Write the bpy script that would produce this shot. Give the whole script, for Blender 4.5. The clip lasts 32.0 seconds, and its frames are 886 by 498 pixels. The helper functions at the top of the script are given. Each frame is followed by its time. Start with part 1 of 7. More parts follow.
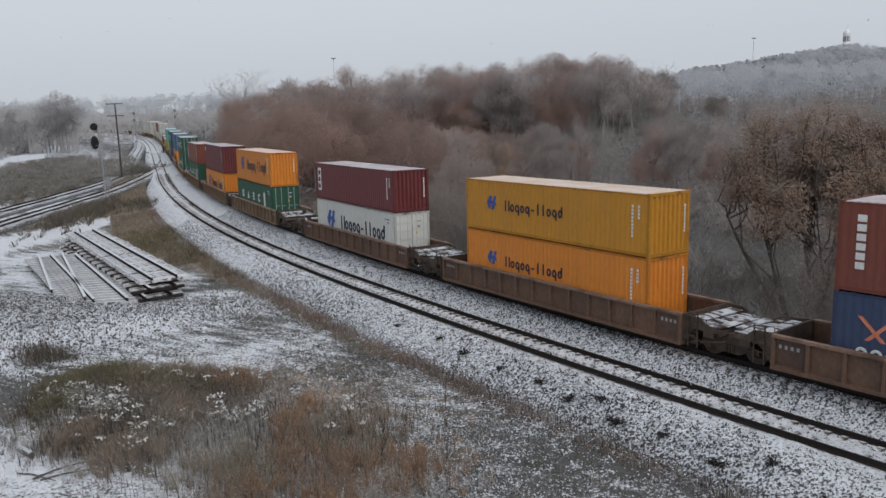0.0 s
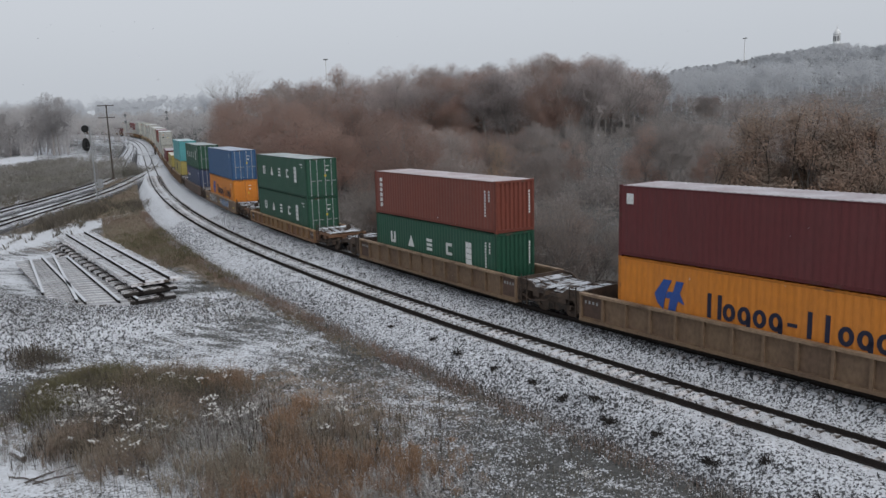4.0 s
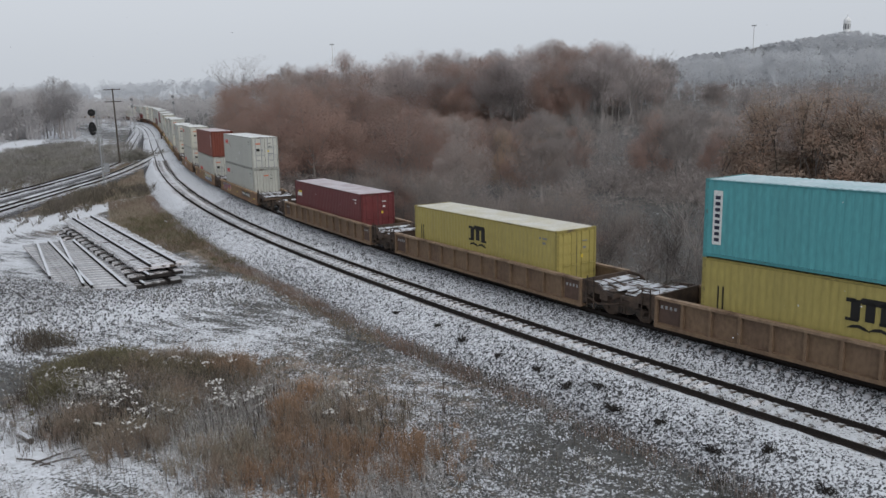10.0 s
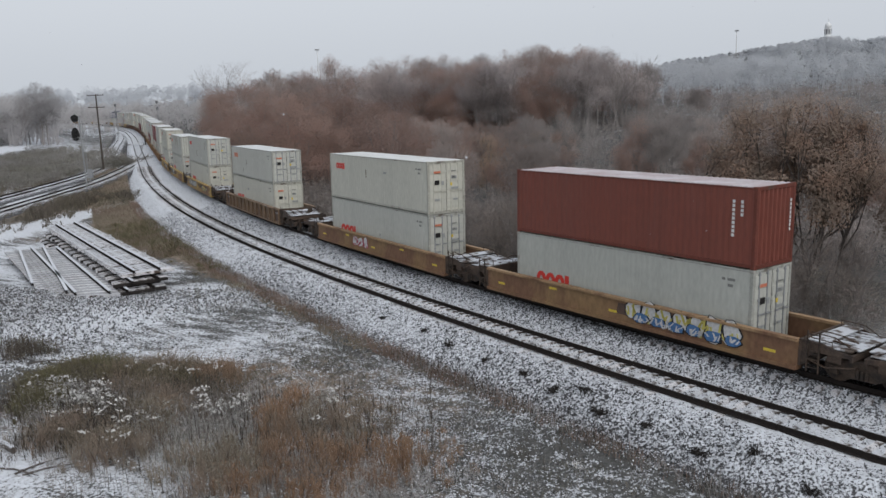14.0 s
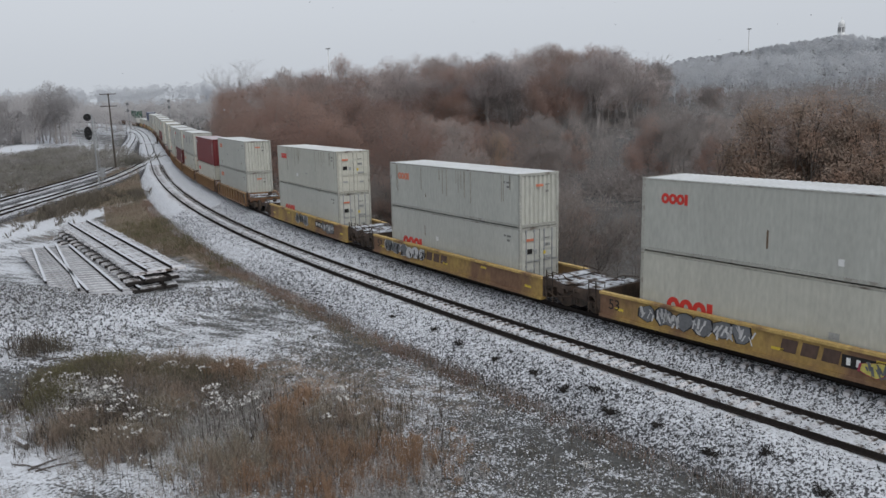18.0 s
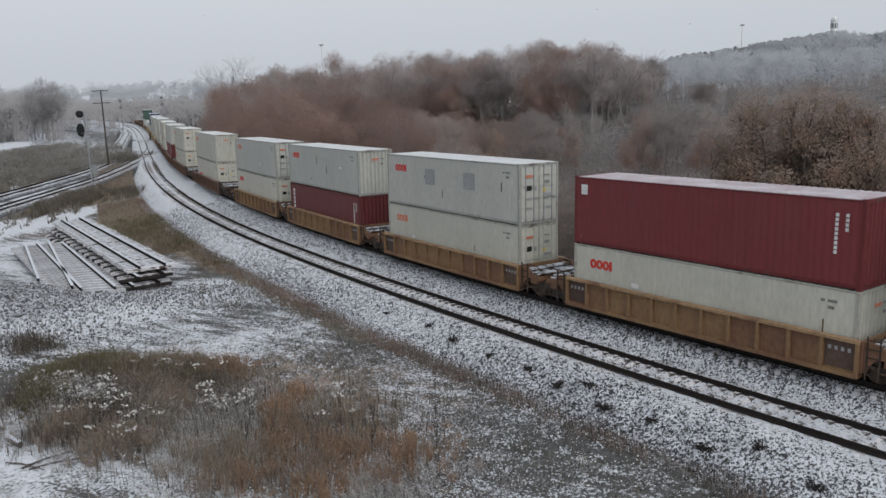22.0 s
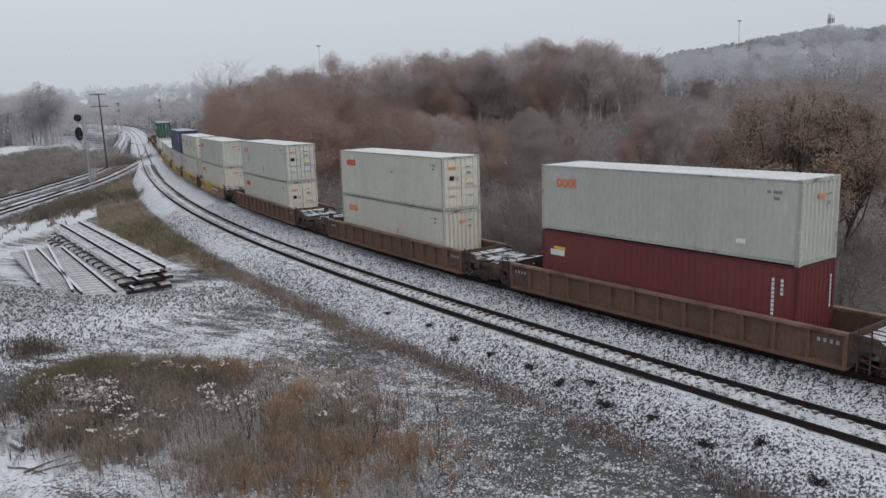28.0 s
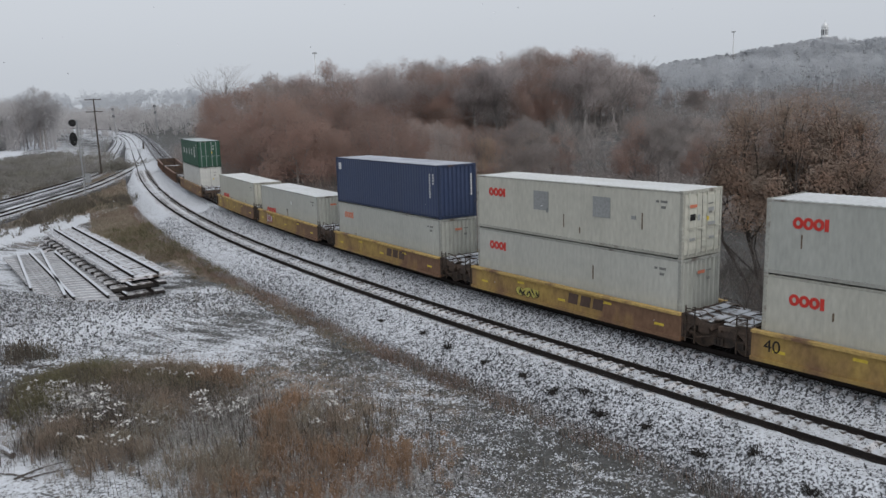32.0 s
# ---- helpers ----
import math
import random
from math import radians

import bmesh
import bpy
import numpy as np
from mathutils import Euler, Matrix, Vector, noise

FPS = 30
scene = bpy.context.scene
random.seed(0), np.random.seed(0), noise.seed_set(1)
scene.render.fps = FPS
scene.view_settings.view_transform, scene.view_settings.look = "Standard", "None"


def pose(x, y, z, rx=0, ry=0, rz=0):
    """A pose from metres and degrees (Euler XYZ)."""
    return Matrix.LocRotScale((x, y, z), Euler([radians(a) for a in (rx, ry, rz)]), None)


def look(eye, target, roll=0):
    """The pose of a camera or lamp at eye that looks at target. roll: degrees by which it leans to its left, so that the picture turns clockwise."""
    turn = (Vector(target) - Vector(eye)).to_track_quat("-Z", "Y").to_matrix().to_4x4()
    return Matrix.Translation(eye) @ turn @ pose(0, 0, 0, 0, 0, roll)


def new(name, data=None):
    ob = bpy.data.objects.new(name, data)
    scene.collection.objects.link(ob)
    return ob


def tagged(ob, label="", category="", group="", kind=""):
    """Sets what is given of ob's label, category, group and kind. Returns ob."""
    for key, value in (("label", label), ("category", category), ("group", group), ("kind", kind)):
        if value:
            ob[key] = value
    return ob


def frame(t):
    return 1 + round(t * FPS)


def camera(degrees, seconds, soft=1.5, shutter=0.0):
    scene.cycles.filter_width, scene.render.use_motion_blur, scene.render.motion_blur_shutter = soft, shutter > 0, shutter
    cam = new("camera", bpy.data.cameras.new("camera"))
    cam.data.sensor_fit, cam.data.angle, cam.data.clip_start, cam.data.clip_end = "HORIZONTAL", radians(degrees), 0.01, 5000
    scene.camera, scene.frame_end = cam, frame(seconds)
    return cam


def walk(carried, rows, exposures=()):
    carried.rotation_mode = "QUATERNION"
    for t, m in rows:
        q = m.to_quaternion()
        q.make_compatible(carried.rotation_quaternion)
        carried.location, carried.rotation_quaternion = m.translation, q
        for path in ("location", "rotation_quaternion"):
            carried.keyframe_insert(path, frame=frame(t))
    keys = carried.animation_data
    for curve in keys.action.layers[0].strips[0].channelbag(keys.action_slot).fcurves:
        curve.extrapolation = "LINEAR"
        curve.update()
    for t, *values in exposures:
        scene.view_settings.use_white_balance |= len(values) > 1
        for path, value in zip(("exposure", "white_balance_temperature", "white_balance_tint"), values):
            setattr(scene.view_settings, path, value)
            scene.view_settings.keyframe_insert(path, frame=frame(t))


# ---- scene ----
EYE = (0.0, 0.0, 9.55)
cam = camera(58.76, 32.0, soft=1.5)

# seconds, yaw, pitch, roll of the hand-held camera on the bridge
SWAY = [
    (0, -0.00, -10.27, 2.07), (0.5, 0.26, -10.32, 2.36), (1, 0.36, -10.08, 2.15), (1.5, 0.14, -10.04, 2.25), (2, -0.12, -9.74, 2.23),
    (2.5, -0.55, -10.28, 2.26), (3, -0.61, -9.88, 2.21), (3.5, -0.56, -10.09, 2.27), (5.5, -0.53, -10.65, 2.12), (6, -0.77, -11.32, 1.85),
    (6.5, 0.51, -11.62, 1.54), (7, 0.06, -11.49, 1.99), (7.5, 0.69, -12.04, 2.51), (8, 0.27, -11.46, 1.94), (8.5, -0.45, -11.36, 1.86),
    (9, -0.27, -11.16, 1.96), (9.5, -0.23, -11.09, 1.90), (10, -0.08, -11.20, 1.90), (10.5, -0.12, -11.07, 2.11), (11, -0.79, -11.19, 2.13),
    (11.5, -2.94, -11.31, 2.04), (12, -2.73, -11.39, 1.83), (12.5, -2.48, -11.51, 1.90), (13, -2.27, -11.49, 1.78), (13.5, -1.54, -11.13, 1.79),
    (14, -1.12, -10.88, 1.99), (14.5, -0.78, -10.68, 1.94), (16.5, -0.55, -10.70, 2.00), (17, -0.65, -11.12, 2.13), (17.5, -0.57, -10.87, 2.10),
    (18, -0.36, -10.94, 2.02), (18.5, -0.46, -10.94, 2.05), (19, -0.58, -10.89, 2.05), (19.5, -0.80, -11.11, 2.06), (20, -0.82, -10.77, 2.01),
    (20.5, -0.83, -11.11, 1.92), (21, -0.83, -11.21, 2.02), (21.5, -0.87, -11.47, 2.11), (22, -0.80, -11.21, 2.08), (22.5, -0.40, -11.36, 1.99),
    (23, -0.38, -11.63, 2.23), (23.5, -0.56, -11.14, 2.05), (24, -2.15, -11.50, 2.14), (24.5, -2.75, -11.91, 2.24), (25, -2.58, -11.67, 2.19),
    (25.5, -2.56, -11.97, 2.18), (27.5, -1.63, -12.13, 2.46), (28, -0.95, -11.26, 2.75), (28.5, -0.70, -11.09, 2.49), (29, -0.65, -11.87, 2.32),
    (29.5, -0.41, -10.85, 2.03), (30, -0.67, -10.84, 2.27), (30.5, -1.00, -10.78, 2.42), (31, -1.20, -10.54, 2.52), (31.5, -1.34, -10.65, 2.44),
    (32, -1.28, -10.71, 2.30),
]
walk(cam, [(t, pose(*EYE, 90 + pitch, roll, yaw)) for t, yaw, pitch, roll in SWAY],
     [(0, 0.02), (1, -0.05), (3, -0.06), (6, 0.01), (8, 0.08), (9, 0.09), (10, 0.04), (13, 0.09), (17, -0.06), (18, 0.02), (23, 0.01), (29, 0.04), (32, 0.0)])

# ---------------------------------------------------------------- light
world = bpy.data.worlds.new("overcast_sky")
scene.world = world
world.use_nodes = True
wn, wl = world.node_tree.nodes, world.node_tree.links
wn.clear()
sky = wn.new("ShaderNodeTexSky")
sky.sky_type, sky.sun_disc = "NISHITA", False
sky.sun_elevation, sky.sun_rotation = radians(38), radians(150)
sky.air_density, sky.dust_density, sky.ozone_density = 1.0, 6.0, 2.0
grey = wn.new("ShaderNodeHueSaturation")
grey.inputs["Saturation"].default_value = 0.12
cloud = wn.new("ShaderNodeMix")
cloud.data_type, cloud.inputs[0].default_value = "RGBA", 0.72
cloud.inputs[7].default_value = (7.2, 7.7, 8.42, 1)
back = wn.new("ShaderNodeBackground")
back.inputs["Strength"].default_value = 0.1
wout = wn.new("ShaderNodeOutputWorld")
wl.new(sky.outputs[0], grey.inputs["Color"])
wl.new(grey.outputs[0], cloud.inputs[6])
wl.new(cloud.outputs[2], back.inputs[0])
wl.new(back.outputs[0], wout.inputs[0])

sun = new("sun", bpy.data.lights.new("sun", "SUN"))
sun.data.energy, sun.data.angle, sun.data.color = 0.95, radians(40), (1.0, 0.97, 0.93)
sun.matrix_world = look((30, -60, 60), (0, 0, 0))

# ---------------------------------------------------------------- materials


def mat(name, rgb, rough=0.8, metal=0.0, vary=0.25, scale=3.0, bump=0.0, fine=40.0, other=None, cover=0.5, sharp=0.15, stretch=(1, 1, 1), spec=0.3, random=0.0, thin=0.0, streak=0.0):
    """Two scales of noise over a base colour, an optional second colour in patches, bump and per-object variation."""
    m = bpy.data.materials.new(name)
    m.use_nodes = True
    n, l = m.node_tree.nodes, m.node_tree.links
    p = n["Principled BSDF"]
    p.inputs["Roughness"].default_value, p.inputs["Metallic"].default_value = rough, metal
    p.inputs["Specular IOR Level"].default_value = spec
    co = n.new("ShaderNodeTexCoord")
    mp = n.new("ShaderNodeMapping")
    mp.inputs["Scale"].default_value = stretch
    l.new(co.outputs["Object"], mp.inputs[0])

    def nz(s, detail=4.0):
        q = n.new("ShaderNodeTexNoise")
        q.inputs["Scale"].default_value, q.inputs["Detail"].default_value = s, detail
        l.new(mp.outputs[0], q.inputs["Vector"])
        return q

    def mix(kind, fac, a, b):
        q = n.new("ShaderNodeMix")
        q.data_type, q.blend_type = "RGBA", kind
        for slot, v in ((0, fac), (6, a), (7, b)):
            if isinstance(v, (int, float)):
                q.inputs[slot].default_value = v
            elif isinstance(v, tuple):
                q.inputs[slot].default_value = (*v[:3], 1)
            else:
                l.new(v, q.inputs[slot])
        return q.outputs[2]

    def ramp(src, lo, hi):
        q = n.new("ShaderNodeMapRange")
        q.inputs[1].default_value, q.inputs[2].default_value = lo, hi
        l.new(src, q.inputs[0])
        return q.outputs[0]

    big, small = nz(scale), nz(fine, 2.0)
    col = rgb
    if other:
        col = mix("MIX", ramp(big.outputs[0], cover - sharp, cover + sharp), rgb, other)
    tone = ramp(small.outputs[0], 0.25, 0.75)
    dark = mix("MIX", tone, (1 - vary, 1 - vary, 1 - vary), (1 + vary * 0.6, 1 + vary * 0.6, 1 + vary * 0.6))
    col = mix("MULTIPLY", 1.0, col, dark)
    blot = mix("MIX", ramp(nz(scale * 0.31, 3.0).outputs[0], 0.3, 0.7), (1 - vary * 0.7,) * 3, (1 + vary * 0.3,) * 3)
    col = mix("MULTIPLY", 1.0, col, blot)
    if streak:
        m2 = n.new("ShaderNodeMapping")
        m2.inputs["Scale"].default_value = (5.0, 5.0, 0.22)
        l.new(co.outputs["Object"], m2.inputs[0])
        q2 = n.new("ShaderNodeTexNoise")
        q2.inputs["Scale"].default_value, q2.inputs["Detail"].default_value = 1.0, 4.0
        l.new(m2.outputs[0], q2.inputs["Vector"])
        col = mix("MULTIPLY", 1.0, col, mix("MIX", ramp(q2.outputs[0], 0.28, 0.5), (1 - streak, 1 - streak * 1.05, 1 - streak * 1.15), (1.0, 1.0, 1.0)))
    if random:
        oi = n.new("ShaderNodeObjectInfo")
        col = mix("MULTIPLY", 1.0, col, mix("MIX", oi.outputs["Random"], (1 - random,) * 3, (1 + random, 1 + random * 0.7, 1 + random * 0.5)))
    if isinstance(col, tuple):
        p.inputs["Base Color"].default_value = (*col, 1)
    else:
        l.new(col, p.inputs["Base Color"])
    if bump:
        b = n.new("ShaderNodeBump")
        b.inputs["Strength"].default_value, b.inputs["Distance"].default_value = 0.6, bump
        l.new(small.outputs[0], b.inputs["Height"])
        l.new(b.outputs[0], p.inputs["Normal"])
    if thin:
        tl, mx = n.new("ShaderNodeBsdfTranslucent"), n.new("ShaderNodeMixShader")
        l.new(col, tl.inputs["Color"])
        mx.inputs[0].default_value = thin
        l.new(p.outputs[0], mx.inputs[1])
        l.new(tl.outputs[0], mx.inputs[2])
        l.new(mx.outputs[0], n["Material Output"].inputs["Surface"])
    return m


def ground_mat(name, layers, base, bump=0.05, low=0.38, drag=1.0):
    """Ground of a base colour and layers (attribute, colour, noise scale, softness): each layer spreads where its attribute says, broken up by noise."""
    m = bpy.data.materials.new(name)
    m.use_nodes = True
    n, l = m.node_tree.nodes, m.node_tree.links
    p = n["Principled BSDF"]
    p.inputs["Roughness"].default_value, p.inputs["Specular IOR Level"].default_value = 0.9, 0.15
    co = n.new("ShaderNodeTexCoord")
    turn = n.new("ShaderNodeMapping")
    turn.inputs["Rotation"].default_value = (0, 0, radians(28))
    slide = n.new("ShaderNodeMapping")
    slide.inputs["Scale"].default_value = (drag, 1, 1)
    l.new(co.outputs["Object"], turn.inputs[0])
    l.new(turn.outputs[0], slide.inputs[0])

    def nz(s, detail=5.0, rough=0.6, along_=False):
        q = n.new("ShaderNodeTexNoise")
        q.inputs["Scale"].default_value, q.inputs["Detail"].default_value, q.inputs["Roughness"].default_value = s, detail, rough
        l.new(slide.outputs[0] if along_ else co.outputs["Object"], q.inputs["Vector"])
        return q.outputs[0]

    def mix(kind, fac, a, b):
        q = n.new("ShaderNodeMix")
        q.data_type, q.blend_type = "RGBA", kind
        for slot, v in ((0, fac), (6, a), (7, b)):
            if isinstance(v, (int, float)):
                q.inputs[slot].default_value = v
            elif isinstance(v, tuple):
                q.inputs[slot].default_value = (*v[:3], 1)
            else:
                l.new(v, q.inputs[slot])
        return q.outputs[2]

    def math_(op, a, b):
        q = n.new("ShaderNodeMath")
        q.operation = op
        for i, v in enumerate((a, b)):
            if isinstance(v, (int, float)):
                q.inputs[i].default_value = v
            else:
                l.new(v, q.inputs[i])
        return q.outputs[0]

    grain = nz(9.0)
    tone = n.new("ShaderNodeMapRange")
    tone.inputs[1].default_value, tone.inputs[2].default_value, tone.inputs[3].default_value, tone.inputs[4].default_value = 0.3, 0.7, 0.55, 1.35
    l.new(grain, tone.inputs[0])
    col = mix("MULTIPLY", 1.0, base, tone.outputs[0])
    for attr, rgb, sc, soft in layers:
        a = n.new("ShaderNodeAttribute")
        a.attribute_name = attr
        both = math_("ADD", math_("MULTIPLY", nz(sc), 1 - low), math_("MULTIPLY", nz(sc * 0.15, 4.0, 0.6, True), low))
        edge = math_("ADD", a.outputs["Fac"], both)
        q = n.new("ShaderNodeMapRange")
        q.inputs[1].default_value, q.inputs[2].default_value = 1.0 - soft, 1.0 + soft
        l.new(edge, q.inputs[0])
        vary = n.new("ShaderNodeMapRange")
        vary.inputs[1].default_value, vary.inputs[2].default_value, vary.inputs[3].default_value, vary.inputs[4].default_value = 0.3, 0.7, 0.8, 1.12
        l.new(nz(sc * 0.5, 3.0), vary.inputs[0])
        col = mix("MIX", q.outputs[0], col, mix("MULTIPLY", 1.0, rgb, vary.outputs[0]))
    l.new(col, p.inputs["Base Color"])
    b = n.new("ShaderNodeBump")
    b.inputs["Strength"].default_value, b.inputs["Distance"].default_value = 0.8, bump
    l.new(nz(6.0), b.inputs["Height"])
    l.new(b.outputs[0], p.inputs["Normal"])
    return m


SNOW = (0.60, 0.62, 0.66)
M_ground = ground_mat("frozen_soil_under_snow", [("grass", (0.235, 0.185, 0.145), 2.2, 0.12), ("snow", SNOW, 8.5, 0.04)], (0.092, 0.092, 0.090), 0.06, 0.46, 0.28)
M_ballast = ground_mat("snowy_ballast_stone", [("snow", SNOW, 12.0, 0.03)], (0.075, 0.075, 0.08), 0.09, 0.16)
M_stone = mat("ballast_stone", (0.078, 0.078, 0.082), 0.9, vary=0.4, scale=6.0, fine=19.0, other=SNOW, cover=0.505, sharp=0.04)
M_snow = mat("fresh_snow", SNOW, 0.85, vary=0.08, scale=1.0, fine=12.0, bump=0.02)
M_patchsnow = mat("snow_on_grating", SNOW, 0.85, vary=0.1, scale=2.2, fine=14.0, other=(0.10, 0.078, 0.065), cover=0.545, sharp=0.06)
M_rail = mat("rusty_rail_steel", (0.030, 0.025, 0.023), 0.9, 0.0, vary=0.3, scale=1.0, fine=14.0, spec=0.08)
M_tie = mat("weathered_oak_tie", (0.075, 0.06, 0.05), 0.9, vary=0.35, scale=2.5, fine=30.0, other=SNOW, cover=0.44, sharp=0.05, random=0.2)
M_tiedark = mat("creosoted_tie_end", (0.028, 0.024, 0.022), 0.9, vary=0.35, scale=3.0, fine=20.0)
M_steel = mat("dark_truck_steel", (0.045, 0.037, 0.032), 0.7, 0.2, vary=0.35, scale=3.0, fine=20.0, other=(0.10, 0.07, 0.052), cover=0.52)
M_deck = mat("rusty_platform_steel", (0.11, 0.077, 0.058), 0.75, 0.1, vary=0.35, scale=2.0, fine=15.0, other=(0.055, 0.042, 0.036), cover=0.5)
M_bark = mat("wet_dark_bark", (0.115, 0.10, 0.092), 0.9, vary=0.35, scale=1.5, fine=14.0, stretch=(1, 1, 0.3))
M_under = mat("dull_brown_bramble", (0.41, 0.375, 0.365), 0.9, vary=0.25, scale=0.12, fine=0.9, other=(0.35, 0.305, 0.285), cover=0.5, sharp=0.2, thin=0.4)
# Pale bark: mist over the distant trees is painted into it
M_bark_pale = mat("pale_grey_bark", (0.32, 0.305, 0.30), 0.9, vary=0.25, scale=0.8, fine=8.0, stretch=(1, 1, 0.4), random=0.2)
M_leaf = mat("rust_oak_leaf", (0.35, 0.245, 0.19), 0.8, vary=0.2, scale=0.9, fine=3.0, other=(0.31, 0.26, 0.22), cover=0.5, sharp=0.15, random=0.1, thin=0.45)
# Dull red leaves, their colour raised to carry the mist
M_leaf_red = mat("mist_paled_dull_red_leaf", (0.36, 0.245, 0.215), 0.85, vary=0.07, scale=0.3, fine=2.0, other=(0.365, 0.285, 0.25), cover=0.52, sharp=0.2, random=0.15, thin=0.6)
M_shrub = mat("grey_brown_shrub_twig", (0.30, 0.27, 0.255), 0.9, vary=0.1, scale=0.4, fine=3.0, other=(0.25, 0.215, 0.195), cover=0.5, sharp=0.2, random=0.2, thin=0.3)
M_leaf_tan = mat("faded_orange_brown_leaf", (0.38, 0.275, 0.20), 0.85, vary=0.1, scale=0.4, fine=2.0, other=(0.35, 0.285, 0.24), cover=0.5, sharp=0.2, random=0.15, thin=0.5)
# Woods and brush left of the line, lightened in colour for the mist
M_left = mat("mist_paled_grey_wood", (0.50, 0.49, 0.495), 0.9, vary=0.15, scale=0.06, fine=0.5, other=(0.46, 0.44, 0.44), cover=0.5, sharp=0.2, thin=0.45)
# Withered leaves of the tall far oaks, with mist added to the colour
M_leaf_dull = mat("mist_paled_withered_leaf", (0.50, 0.465, 0.465), 0.85, vary=0.07, scale=0.4, fine=2.0, other=(0.50, 0.445, 0.435), cover=0.52, sharp=0.2, random=0.16, thin=0.6)
# Bark with a veil of mist included in its grey
M_bark_mist = mat("grey_misty_bark", (0.26, 0.25, 0.25), 0.9, vary=0.25, scale=0.8, fine=8.0, stretch=(1, 1, 0.4), random=0.25)
# Twig brown made pale here in place of mist in the air
M_leaf_grey = mat("mist_paled_brown_twig", (0.38, 0.355, 0.35), 0.85, vary=0.07, scale=0.4, fine=2.0, other=(0.37, 0.325, 0.31), cover=0.5, sharp=0.2, random=0.3, thin=0.45)
# Far woods: the mist is put into this pale base colour
M_far = mat("mist_paled_far_wood", (0.54, 0.56, 0.59), 0.9, vary=0.05, scale=0.06, fine=0.5, other=(0.51, 0.52, 0.545), cover=0.5, sharp=0.2, thin=0.5)
# Horizon trees, coloured paler still to stand for thicker haze
M_ridge = mat("mist_paled_ridge_wood", (0.56, 0.58, 0.615), 0.9, vary=0.05, scale=0.03, fine=0.3, thin=0.45)
# Thicket twigs: pale grey-brown with darker olive patches
M_thicket = mat("pale_thicket_twig", (0.36, 0.34, 0.325), 0.9, vary=0.35, scale=0.12, fine=0.6, other=(0.24, 0.23, 0.195), cover=0.5, sharp=0.15, thin=0.4)
M_brush = mat("brown_brush_twig", (0.19, 0.165, 0.145), 0.9, vary=0.25, scale=0.3, fine=2.0, other=(0.14, 0.125, 0.09), cover=0.5, sharp=0.2, thin=0.3)
# Russet back woods with haze mixed into their base colour
M_back_red = mat("mist_paled_red_wood", (0.40, 0.335, 0.32), 0.9, vary=0.08, scale=0.06, fine=0.5, other=(0.40, 0.37, 0.365), cover=0.5, sharp=0.2, thin=0.45)
M_grass_rust = mat("rust_bluestem", (0.345, 0.225, 0.15), 0.85, vary=0.3, scale=0.45, fine=6.0, other=(0.33, 0.26, 0.205), cover=0.6, sharp=0.12, thin=0.3)
M_grass_brown = mat("brown_dead_weed", (0.32, 0.25, 0.20), 0.85, vary=0.3, scale=0.6, fine=6.0, other=(0.29, 0.255, 0.20), cover=0.5, sharp=0.15, thin=0.3)
M_grass_olive = mat("olive_weed", (0.175, 0.16, 0.095), 0.85, vary=0.3, scale=0.5, fine=5.0, other=(0.20, 0.16, 0.11), cover=0.55, sharp=0.12, thin=0.3)
M_grass_grey = mat("grey_dead_stem", (0.23, 0.21, 0.195), 0.85, vary=0.3, scale=0.6, fine=5.0, other=(0.47, 0.455, 0.45), cover=0.5, sharp=0.12, thin=0.2)
M_head = mat("snow_capped_seed_head", (0.50, 0.49, 0.47), 0.85, vary=0.2, scale=1.5, fine=8.0)
M_water = mat("grey_river_water", (0.055, 0.06, 0.053), 0.16, vary=0.1, scale=0.2, fine=0.6, spec=0.5, bump=0.004)
M_black = mat("black_signal_paint", (0.012, 0.012, 0.013), 0.6, vary=0.2)
M_galv = mat("galvanised_steel", (0.34, 0.35, 0.36), 0.5, 0.4, vary=0.2, scale=1.0, fine=9.0)
M_pole = mat("weathered_pole_wood", (0.085, 0.072, 0.062), 0.9, vary=0.3, scale=1.0, fine=14.0, stretch=(1, 1, 0.2))
# White of the tower; on masts and dome it stands for fog
M_white = mat("white_paint_and_fog_pale", (0.72, 0.73, 0.74), 0.6, vary=0.1)
M_decal_w = mat("white_marking", (0.66, 0.67, 0.66), 0.55, vary=0.18, scale=2.0, fine=9.0)
M_decal_b = mat("blue_marking", (0.035, 0.085, 0.30), 0.5, vary=0.15, scale=2.0, fine=9.0)
M_decal_navy = mat("dark_navy_marking", (0.020, 0.022, 0.045), 0.5, vary=0.15, scale=2.0, fine=9.0)
M_decal_r = mat("red_marking", (0.56, 0.045, 0.035), 0.5, vary=0.15, scale=2.0, fine=9.0)
M_decal_o = mat("faded_orange_red_marking", (0.58, 0.20, 0.12), 0.55, vary=0.2, scale=2.0, fine=9.0)
M_decal_y = mat("yellow_marking", (0.62, 0.46, 0.06), 0.5, vary=0.15, scale=2.0, fine=9.0)
M_decal_k = mat("black_marking", (0.015, 0.014, 0.014), 0.55, vary=0.2, scale=2.0, fine=9.0)
M_patch = mat("grey_repair_patch", (0.30, 0.31, 0.31), 0.6, vary=0.2, scale=1.5, fine=9.0)
M_gasket = mat("door_gasket_rubber", (0.05, 0.05, 0.05), 0.7, vary=0.2)

